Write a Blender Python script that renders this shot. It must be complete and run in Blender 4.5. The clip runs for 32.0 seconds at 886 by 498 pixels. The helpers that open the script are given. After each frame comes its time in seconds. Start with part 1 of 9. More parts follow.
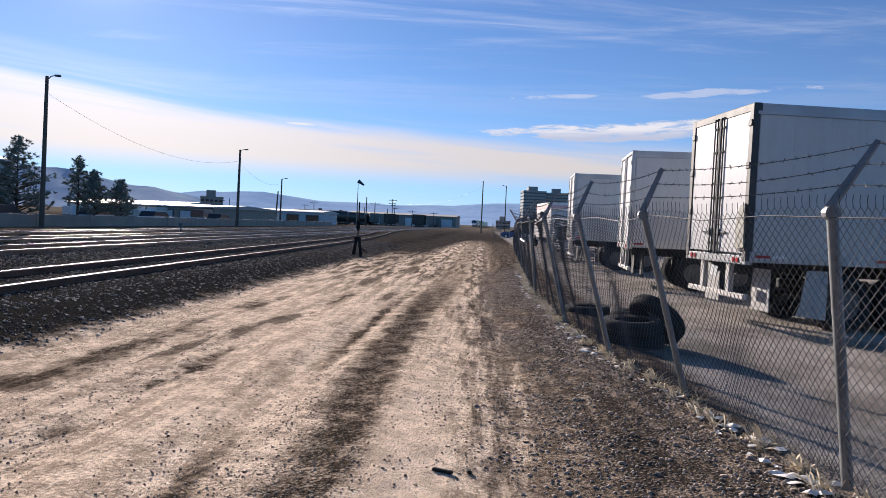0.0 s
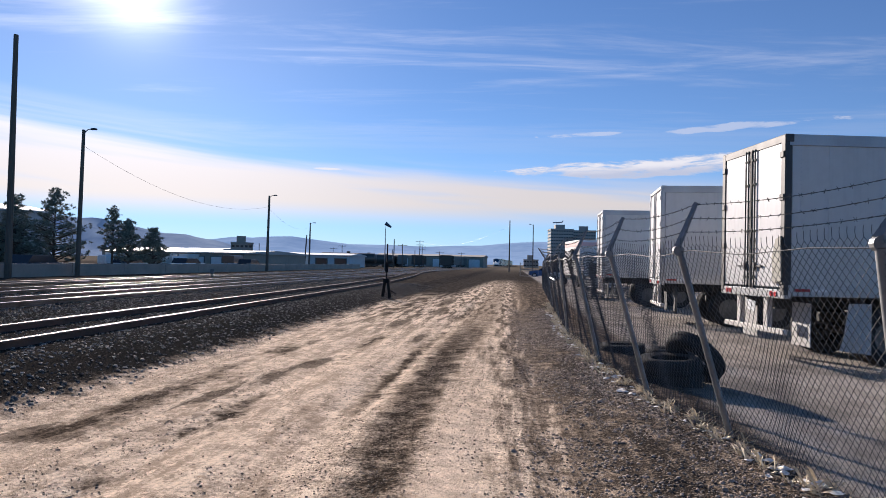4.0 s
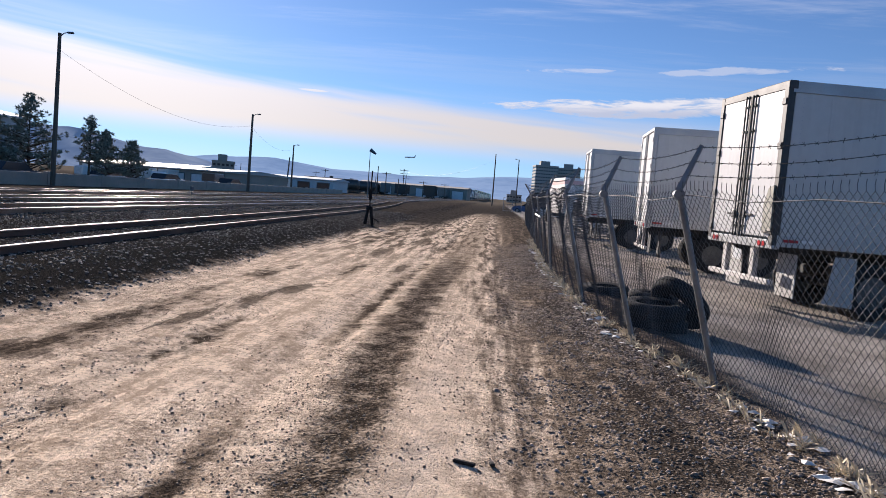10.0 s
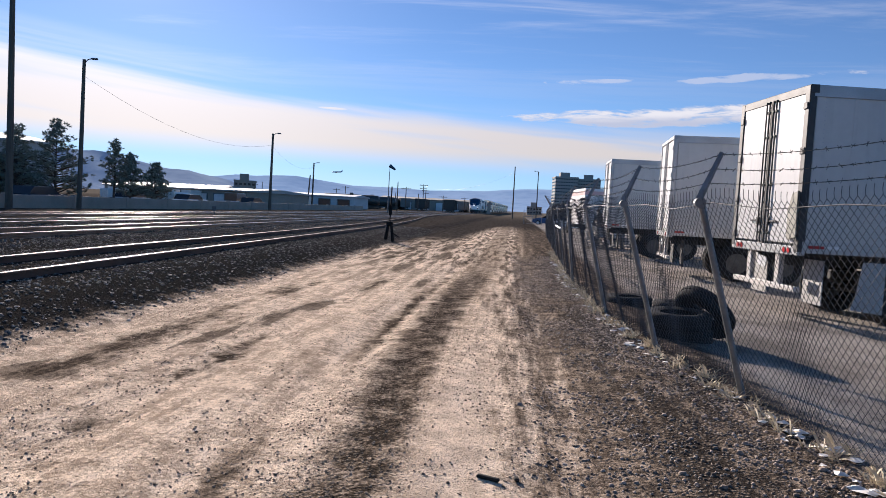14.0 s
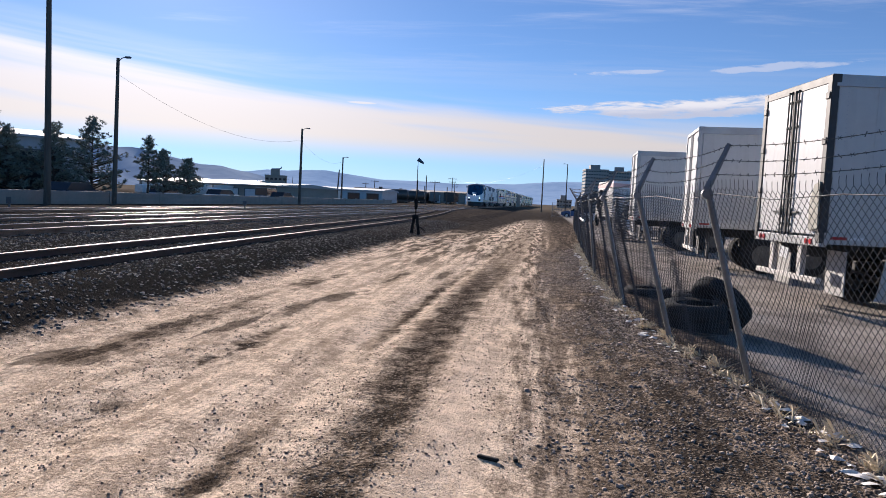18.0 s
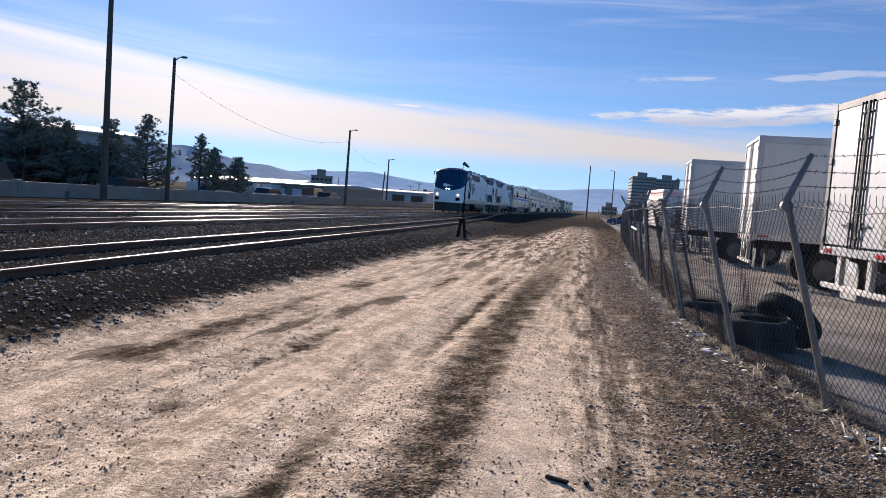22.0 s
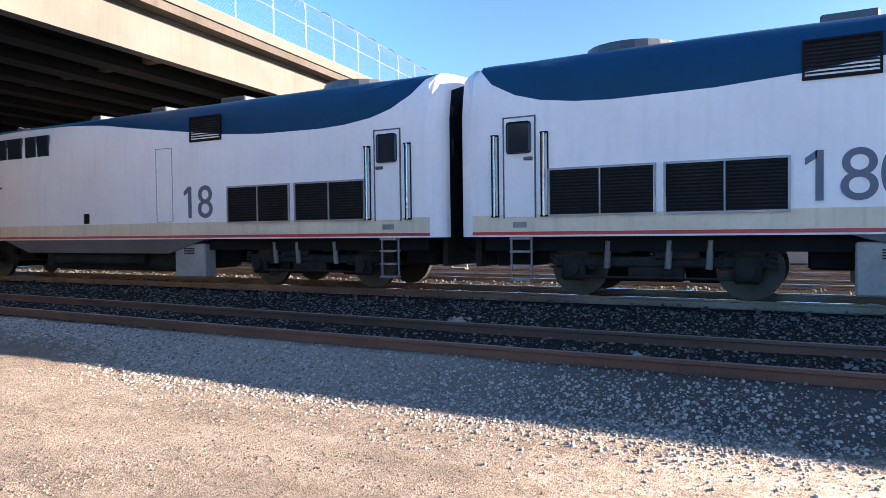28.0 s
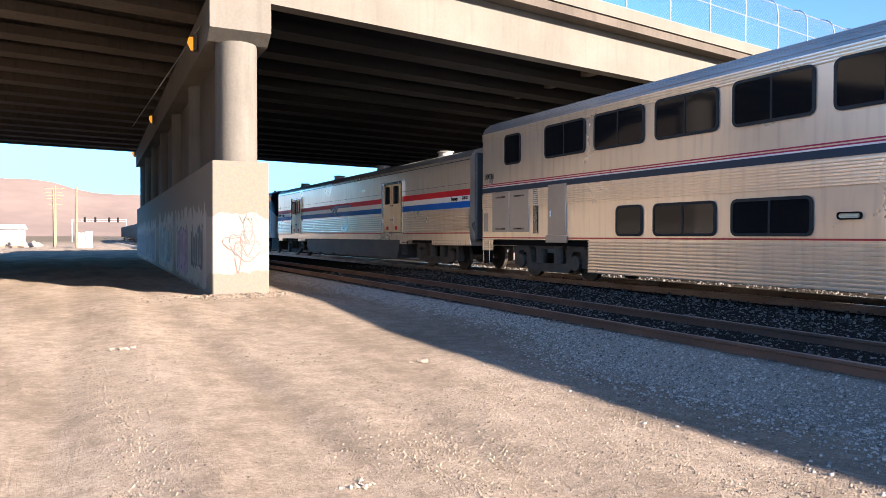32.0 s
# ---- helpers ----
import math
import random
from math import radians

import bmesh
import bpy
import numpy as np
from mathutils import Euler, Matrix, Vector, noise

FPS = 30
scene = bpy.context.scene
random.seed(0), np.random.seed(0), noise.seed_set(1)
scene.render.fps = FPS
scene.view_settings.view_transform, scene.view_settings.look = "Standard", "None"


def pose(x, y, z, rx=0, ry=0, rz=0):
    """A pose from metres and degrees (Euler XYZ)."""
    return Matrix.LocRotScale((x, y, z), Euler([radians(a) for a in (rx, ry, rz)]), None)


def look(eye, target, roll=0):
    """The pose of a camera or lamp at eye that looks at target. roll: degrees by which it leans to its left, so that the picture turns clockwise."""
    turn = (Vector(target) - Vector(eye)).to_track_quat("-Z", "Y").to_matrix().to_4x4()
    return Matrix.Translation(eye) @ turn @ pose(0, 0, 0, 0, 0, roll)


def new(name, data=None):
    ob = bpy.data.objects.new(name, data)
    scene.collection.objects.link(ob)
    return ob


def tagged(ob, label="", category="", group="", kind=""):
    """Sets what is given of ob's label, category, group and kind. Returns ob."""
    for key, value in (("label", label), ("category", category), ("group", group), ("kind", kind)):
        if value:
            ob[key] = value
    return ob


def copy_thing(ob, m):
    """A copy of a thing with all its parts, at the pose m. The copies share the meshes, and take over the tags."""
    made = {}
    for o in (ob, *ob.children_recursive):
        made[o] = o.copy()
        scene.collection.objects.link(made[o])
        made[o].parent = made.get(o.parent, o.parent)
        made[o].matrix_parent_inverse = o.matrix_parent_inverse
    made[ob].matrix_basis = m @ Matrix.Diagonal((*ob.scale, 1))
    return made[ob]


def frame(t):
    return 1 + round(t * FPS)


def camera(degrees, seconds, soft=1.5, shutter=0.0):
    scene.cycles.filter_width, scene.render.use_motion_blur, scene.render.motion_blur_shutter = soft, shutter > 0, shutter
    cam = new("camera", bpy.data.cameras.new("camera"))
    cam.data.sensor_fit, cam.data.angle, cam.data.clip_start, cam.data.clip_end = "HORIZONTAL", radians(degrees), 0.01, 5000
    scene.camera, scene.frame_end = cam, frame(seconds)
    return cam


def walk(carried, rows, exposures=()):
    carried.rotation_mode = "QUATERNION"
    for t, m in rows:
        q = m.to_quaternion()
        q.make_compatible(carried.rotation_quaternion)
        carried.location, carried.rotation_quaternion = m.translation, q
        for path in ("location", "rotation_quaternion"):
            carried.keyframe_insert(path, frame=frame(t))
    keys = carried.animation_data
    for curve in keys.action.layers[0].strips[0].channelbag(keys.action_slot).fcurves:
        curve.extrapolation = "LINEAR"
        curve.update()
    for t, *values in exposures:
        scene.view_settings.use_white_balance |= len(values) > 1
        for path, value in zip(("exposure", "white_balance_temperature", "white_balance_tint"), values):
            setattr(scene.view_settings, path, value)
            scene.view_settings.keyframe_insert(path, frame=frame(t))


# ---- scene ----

# --- camera ---
cam = camera(64.5, 32.0, soft=0.8, shutter=0.03)
PATH = [
    (0, look((0.080, -0.232, 1.600), (-0.0372, 1.7631, 1.5277), 2.62)),
    (0.5, look((0.085, -0.249, 1.600), (-0.0376, 1.7464, 1.5381), 2.45)),
    (1, look((0.084, -0.258, 1.600), (-0.0441, 1.7370, 1.5485), 2.39)),
    (1.5, look((0.080, -0.252, 1.600), (-0.0536, 1.7427, 1.5593), 2.27)),
    (2, look((0.079, -0.249, 1.600), (-0.0555, 1.7460, 1.5678), 1.83)),
    (2.5, look((0.078, -0.249, 1.600), (-0.0537, 1.7464, 1.5783), 1.14)),
    (3, look((0.012, -0.198, 1.600), (-0.1225, 1.7970, 1.5947), 0.81)),
    (3.5, look((0.003, -0.170, 1.600), (-0.1496, 1.8238, 1.6192), 1.06)),
    (4, look((0.041, -0.162, 1.600), (-0.1585, 1.8272, 1.6401), 1.30)),
    (4.5, look((0.062, -0.139, 1.600), (-0.2007, 1.8434, 1.6395), 1.24)),
    (6.5, look((-0.023, 0.024, 1.600), (-0.2784, 2.0073, 1.5753), 2.64)),
    (7, look((-0.099, 0.077, 1.600), (-0.3566, 2.0607, 1.5754), 2.68)),
    (7.5, look((-0.068, 0.114, 1.600), (-0.3255, 2.0970, 1.5667), 2.72)),
    (8, look((-0.062, 0.111, 1.600), (-0.3023, 2.0954, 1.5477), 3.27)),
    (8.5, look((-0.063, 0.086, 1.600), (-0.2549, 2.0748, 1.5250), 4.50)),
    (9, look((-0.071, 0.084, 1.600), (-0.1997, 2.0776, 1.5007), 5.61)),
    (9.5, look((-0.061, 0.090, 1.600), (-0.1891, 2.0820, 1.4773), 5.18)),
    (10, look((-0.062, 0.121, 1.600), (-0.1998, 2.1107, 1.4461), 4.51)),
    (10.5, look((-0.062, 0.131, 1.600), (-0.2093, 2.1197, 1.4429), 3.95)),
    (11, look((-0.054, 0.133, 1.600), (-0.2076, 2.1219, 1.4590), 3.84)),
    (11.5, look((-0.060, 0.128, 1.600), (-0.2200, 2.1172, 1.4751), 3.99)),
    (12, look((-0.060, 0.130, 1.600), (-0.2301, 2.1191, 1.4749), 4.01)),
    (12.5, look((-0.055, 0.126, 1.600), (-0.2330, 2.1139, 1.4670), 3.68)),
    (13, look((-0.055, 0.135, 1.600), (-0.2340, 2.1227, 1.4645), 3.43)),
    (13.5, look((-0.046, 0.132, 1.600), (-0.2356, 2.1191, 1.4723), 3.35)),
    (14, look((-0.049, 0.130, 1.600), (-0.2494, 2.1164, 1.4818), 3.14)),
    (14.5, look((-0.045, 0.121, 1.600), (-0.2575, 2.1068, 1.4880), 3.11)),
    (16.5, look((-0.047, 0.128, 1.600), (-0.3144, 2.1074, 1.4899), 3.20)),
    (17, look((-0.006, 0.115, 1.600), (-0.3035, 2.0906, 1.5034), 2.48)),
    (17.5, look((0.080, -0.025, 1.600), (-0.2250, 1.9484, 1.4915), 2.29)),
    (18, look((0.147, -0.038, 1.600), (-0.1359, 1.9367, 1.4592), 2.79)),
    (18.5, look((0.174, 0.016, 1.600), (-0.0879, 1.9916, 1.4380), 3.53)),
    (19, look((0.216, 0.073, 1.600), (-0.0580, 2.0469, 1.4338), 4.31)),
    (19.5, look((0.067, 0.110, 1.600), (-0.2222, 2.0830, 1.4456), 5.12)),
    (20, look((-0.029, 0.115, 1.600), (-0.3275, 2.0877, 1.4599), 5.05)),
    (20.5, look((-0.004, 0.138, 1.600), (-0.3114, 2.1091, 1.4627), 4.14)),
    (21, look((0.006, 0.121, 1.600), (-0.3270, 2.0886, 1.4619), 3.63)),
    (21.5, look((-0.024, 0.106, 1.600), (-0.3947, 2.0664, 1.4617), 3.67)),
    (22, look((-0.061, 0.114, 1.600), (-0.4615, 2.0683, 1.4623), 4.19)),
    (22.5, look((-0.082, 0.127, 1.600), (-0.5069, 2.0764, 1.4665), 4.35)),
    (23, look((-0.076, 0.125, 1.600), (-0.5142, 2.0728, 1.4757), 3.76)),
    (23.5, look((-0.059, 0.116, 1.600), (-0.4962, 2.0643, 1.4928), 2.89)),
    (24, look((-0.061, 0.107, 1.600), (-0.4860, 2.0582, 1.4964), 2.20)),
    (24.5, look((-0.052, 0.083, 1.600), (-0.4805, 2.0323, 1.4737), 1.36)),
    (26.5, look((-0.060, 0.000, 1.600), (-0.7764, 1.8599, 1.4336), -1.21)),
    (26.6, look((-0.060, 0.000, 1.600), (-0.8815, 1.8162, 1.4372), -1.41)),
    (26.7, look((-0.060, 0.000, 1.600), (-1.0193, 1.7474, 1.4379), -1.62)),
    (26.8, look((-0.060, 0.000, 1.600), (-1.2057, 1.6318, 1.4428), -0.95)),
    (26.9, look((-0.060, 0.000, 1.600), (-1.3984, 1.4784, 1.4489), -1.37)),
    (27, look((-0.060, 0.000, 1.600), (-1.5755, 1.2973, 1.4577), -1.03)),
    (27.2, look((-0.060, 0.000, 1.600), (-1.8628, 0.8555, 1.4661), -0.28)),
    (27.5, look((-0.060, 0.000, 1.600), (-2.0511, 0.1653, 1.5099), -0.93)),
    (28, look((-0.060, 0.000, 1.600), (-1.8141, -0.9592, 1.5453), -0.75)),
    (28.3, look((-0.060, 0.000, 1.600), (-1.4589, -1.4284, 1.5476), -0.80)),
    (28.4, look((-0.060, 0.000, 1.600), (-1.4312, -1.4551, 1.5482), 0.00)),
    (28.5, look((-0.060, 0.000, 1.600), (-1.2935, -1.5729, 1.5333), -0.80)),
    (28.7, look((-0.060, 0.000, 1.600), (-1.2141, -1.6324, 1.5425), 0.00)),
    (28.8, look((-0.060, 0.000, 1.600), (-1.1660, -1.6653, 1.5401), 0.00)),
    (29, look((-0.060, 0.000, 1.600), (-1.0493, -1.7375, 1.5497), -0.50)),
    (29.5, look((-0.060, 0.000, 1.600), (-1.0619, -1.7291, 1.5199), -0.60)),
    (30, look((-0.060, 0.000, 1.600), (-1.1252, -1.6916, 1.5370), -0.60)),
    (30.5, look((-0.060, 0.000, 1.600), (-1.1821, -1.6547, 1.5477), -0.31)),
    (31, look((-0.060, 0.000, 1.600), (-1.1933, -1.6476, 1.5650), -0.01)),
    (31.5, look((-0.060, 0.000, 1.600), (-1.1213, -1.6950, 1.5745), 0.20)),
    (32, look((-0.060, 0.000, 1.600), (-0.9803, -1.7753, 1.5628), 0.09)),
]
walk(cam, PATH, exposures=[(0, 1.0, 6300, 17), (24.5, 1.0, 6300, 17), (26.5, 1.0, 6300, 17), (27.0, 1.4, 6300, 16), (27.5, 2.1, 6600, 17), (28.2, 2.62, 6620, 17), (29.0, 2.5, 6620, 17), (32, 2.5, 6620, 17)])


# --- world and sun ---
SUN_AZ, SUN_EL = 30.0, 19.5          # degrees left of +y, degrees above the horizon
sun_way = Vector((-math.sin(radians(SUN_AZ)) * math.cos(radians(SUN_EL)), math.cos(radians(SUN_AZ)) * math.cos(radians(SUN_EL)), math.sin(radians(SUN_EL))))
sun_data = bpy.data.lights.new("sun", "SUN")
sun_data.energy, sun_data.angle, sun_data.color = 5.0, radians(0.5), (1.0, 0.90, 0.77)
sun_ob = new("sun", sun_data)
sun_ob.matrix_world = sun_way.to_track_quat("Z", "Y").to_matrix().to_4x4()


def build_world():
    w = bpy.data.worlds.new("sky")
    scene.world = w
    w.use_nodes = True
    nt = w.node_tree
    nt.nodes.clear()
    N, L = nt.nodes.new, nt.links.new
    out, bg = N("ShaderNodeOutputWorld"), N("ShaderNodeBackground")
    sky = N("ShaderNodeTexSky")
    sky.sky_type, sky.sun_disc = "NISHITA", False
    sky.sun_elevation, sky.sun_rotation = radians(SUN_EL), radians(-SUN_AZ)
    sky.altitude, sky.air_density, sky.dust_density, sky.ozone_density = 1300, 1.0, 0.03, 3.0
    tc = N("ShaderNodeTexCoord")
    sep = N("ShaderNodeSeparateXYZ")
    L(tc.outputs["Generated"], sep.inputs[0])

    def m(op, a, b=None, c=None):
        n = N("ShaderNodeMath")
        n.operation = op
        for i, v in enumerate((a, b, c)):
            if v is None:
                continue
            if isinstance(v, (int, float)):
                n.inputs[i].default_value = v
            else:
                L(v, n.inputs[i])
        return n.outputs[0]

    def smooth(v, lo, hi, a=0.0, b=1.0):
        n = N("ShaderNodeMapRange")
        n.interpolation_type = "SMOOTHSTEP"
        n.inputs[1].default_value, n.inputs[2].default_value, n.inputs[3].default_value, n.inputs[4].default_value = lo, hi, a, b
        L(v, n.inputs[0])
        return n.outputs[0]

    def noise3(vec, scale, detail=6, rough=0.55, dist=0.0):
        n = N("ShaderNodeTexNoise")
        n.inputs["Scale"].default_value, n.inputs["Detail"].default_value, n.inputs["Roughness"].default_value, n.inputs["Distortion"].default_value = scale, detail, rough, dist
        L(vec, n.inputs["Vector"])
        return n.outputs["Fac"]

    # a flat cloud deck: directions are laid onto a plane overhead
    up = m("MAXIMUM", sep.outputs[2], 0.012)
    px, py = m("DIVIDE", sep.outputs[0], up), m("DIVIDE", sep.outputs[1], up)
    comb = N("ShaderNodeCombineXYZ")
    L(px, comb.inputs[0]), L(m("MULTIPLY", py, 0.8), comb.inputs[1])
    mp = N("ShaderNodeMapping")
    mp.inputs["Rotation"].default_value = (0, 0, radians(-8))
    mp.inputs["Scale"].default_value = (0.16, 0.75, 1)
    mp.inputs["Location"].default_value = (3.1, 1.7, 0)
    L(comb.outputs[0], mp.inputs["Vector"])
    cirrus = noise3(mp.outputs[0], 0.9, 8, 0.62, 0.6)
    wisps = smooth(m("MULTIPLY_ADD", noise3(mp.outputs[0], 4.2, 6, 0.65, 1.2), 0.30, m("MULTIPLY", cirrus, 0.75)), 0.475, 0.66)
    # long stratus bars low over the hills
    comb2 = N("ShaderNodeCombineXYZ")
    az = m("ARCTAN2", sep.outputs[0], sep.outputs[1])
    L(m("MULTIPLY", az, 1.1), comb2.inputs[0]), L(m("MULTIPLY", m("MULTIPLY_ADD", az, 0.07, sep.outputs[2]), 22.0), comb2.inputs[1])
    comb2.inputs[2].default_value = 4.3
    bars = noise3(comb2.outputs[0], 0.8, 5, 0.5, 0.25)
    ahead = smooth(sep.outputs[1], -0.05, 0.5)
    low = m("MULTIPLY", smooth(sep.outputs[2], 0.045, 0.085), smooth(m("MULTIPLY_ADD", az, 0.08, sep.outputs[2]), 0.108, 0.155, 1.0, 0.0))
    stratus = m("MULTIPLY", m("MULTIPLY", smooth(bars, 0.31, 0.55), low), ahead)
    cover = m("MINIMUM", m("ADD", m("MULTIPLY", m("MULTIPLY", wisps, ahead), m("MULTIPLY", smooth(sep.outputs[2], 0.12, 0.30), 0.42)), m("MULTIPLY", stratus, 0.8)), 0.9)
    # small heaped clouds and a lens-shaped one low ahead
    comb3 = N("ShaderNodeCombineXYZ")
    L(m("MULTIPLY", az, 9.0), comb3.inputs[0]), L(m("MULTIPLY", sep.outputs[2], 48.0), comb3.inputs[1])
    puff = m("MULTIPLY_ADD", noise3(comb3.outputs[0], 1.5, 7, 0.62, 0.4), 2.6, -1.3)

    def bank(a0, z0, wa, wz, slope=0.0, rough=1.0):
        u = m("DIVIDE", m("SUBTRACT", az, a0), wa)
        v = m("DIVIDE", m("SUBTRACT", m("SUBTRACT", sep.outputs[2], z0), m("MULTIPLY", m("SUBTRACT", az, a0), slope)), wz)
        d = m("SUBTRACT", 1.0, m("ADD", m("MULTIPLY", u, u), m("MULTIPLY", v, v)))
        return smooth(m("ADD", d, m("MULTIPLY", puff, rough)), 0.15, 0.8)
    heaps = m("MAXIMUM", m("MAXIMUM", bank(0.19, 0.136, 0.21, 0.015, 0.03, 1.35), bank(-0.265, 0.128, 0.032, 0.0028, 0.0, 0.25)), m("MULTIPLY", m("MAXIMUM", bank(0.29, 0.186, 0.13, 0.006, 0.02, 1.7), bank(0.09, 0.181, 0.06, 0.005, 0.03, 1.7)), 0.45))
    cover = m("MAXIMUM", cover, m("MULTIPLY", heaps, 0.92))
    dot = N("ShaderNodeVectorMath")
    dot.operation = "DOT_PRODUCT"
    dot.inputs[1].default_value = sun_way
    L(tc.outputs["Generated"], dot.inputs[0])
    glow = m("POWER", m("MAXIMUM", dot.outputs["Value"], 0.0), 14.0)
    warm = N("ShaderNodeMix")
    warm.data_type = "RGBA"
    warm.inputs[6].default_value, warm.inputs[7].default_value = (6.4, 6.6, 7.2, 1), (6.3, 5.4, 4.3, 1)
    L(smooth(sep.outputs[2], 0.07, 0.26, 1.0, 0.0), warm.inputs[0])
    gl = N("ShaderNodeVectorMath")
    gl.operation = "SCALE"
    L(warm.outputs[2], gl.inputs[0]), L(m("ADD", m("MULTIPLY", glow, 0.45), 1.0), gl.inputs["Scale"])
    mix = N("ShaderNodeMix")
    mix.data_type = "RGBA"
    tone = N("ShaderNodeVectorMath")
    tone.operation = "MULTIPLY"
    tone.inputs[1].default_value = (0.66, 0.78, 0.92)
    L(sky.outputs[0], tone.inputs[0])
    # the half of the sky that the sun lights from the front is a paler, brighter blue
    away = N("ShaderNodeVectorMath")
    away.operation = "DOT_PRODUCT"
    away.inputs[1].default_value = (0.6, -0.8, 0.0)
    L(tc.outputs["Generated"], away.inputs[0])
    pale = N("ShaderNodeMix")
    pale.data_type = "RGBA"
    low_air = N("ShaderNodeMix")
    low_air.data_type = "RGBA"
    low_air.inputs[6].default_value, low_air.inputs[7].default_value = (0.61, 0.73, 0.87, 1), (0.47, 0.63, 0.91, 1)
    L(smooth(sep.outputs[2], 0.02, 0.16, 1.0, 0.0), low_air.inputs[0])
    L(low_air.outputs[2], pale.inputs[6])
    pale.inputs[6].default_value, pale.inputs[7].default_value = (0.66, 0.78, 0.92, 1), (0.80, 1.50, 1.80, 1)
    high = N("ShaderNodeMix")
    high.data_type = "RGBA"
    high.inputs[6].default_value, high.inputs[7].default_value = (0.80, 1.50, 1.80, 1), (0.31, 0.70, 1.0, 1)
    L(smooth(sep.outputs[2], 0.03, 0.22, 1.0, 0.0), high.inputs[0]), L(high.outputs[2], pale.inputs[7])
    L(smooth(away.outputs["Value"], -0.35, 0.6), pale.inputs[0]), L(pale.outputs[2], tone.inputs[1])
    # the heaps are white above and grey along their foot
    heap_tone = N("ShaderNodeMix")
    heap_tone.data_type = "RGBA"
    heap_tone.inputs[6].default_value, heap_tone.inputs[7].default_value = (4.3, 4.6, 5.4, 1), (7.0, 6.9, 6.8, 1)
    L(smooth(m("ADD", m("SUBTRACT", sep.outputs[2], m("MULTIPLY", az, 0.03)), m("MULTIPLY", puff, 0.006)), 0.122, 0.136), heap_tone.inputs[0])
    cloud = N("ShaderNodeMix")
    cloud.data_type = "RGBA"
    L(heaps, cloud.inputs[0]), L(gl.outputs[0], cloud.inputs[6]), L(heap_tone.outputs[2], cloud.inputs[7])
    L(cover, mix.inputs[0]), L(tone.outputs[0], mix.inputs[6]), L(cloud.outputs[2], mix.inputs[7])
    bg.inputs[1].default_value = 0.063
    # bright air close round the sun
    core = m("MULTIPLY", m("POWER", m("MAXIMUM", dot.outputs["Value"], 0.0), 700.0), 7.0)
    aure = N("ShaderNodeVectorMath")
    aure.operation = "MULTIPLY_ADD"
    aure.inputs[1].default_value = (1.0, 0.96, 0.88)
    core = m("ADD", core, m("MULTIPLY", m("POWER", m("MAXIMUM", dot.outputs["Value"], 0.0), 28.0), 1.2))
    L(core, aure.inputs[0]), L(mix.outputs[2], aure.inputs[2])
    L(aure.outputs[0], bg.inputs[0]), L(bg.outputs[0], out.inputs[0])


build_world()

# --- materials ---
MATS = {}


def nodes_of(name):
    mt = bpy.data.materials.new(name)
    mt.use_nodes = True
    nt = mt.node_tree
    return mt, nt, nt.nodes.new, nt.links.new, nt.nodes["Principled BSDF"]


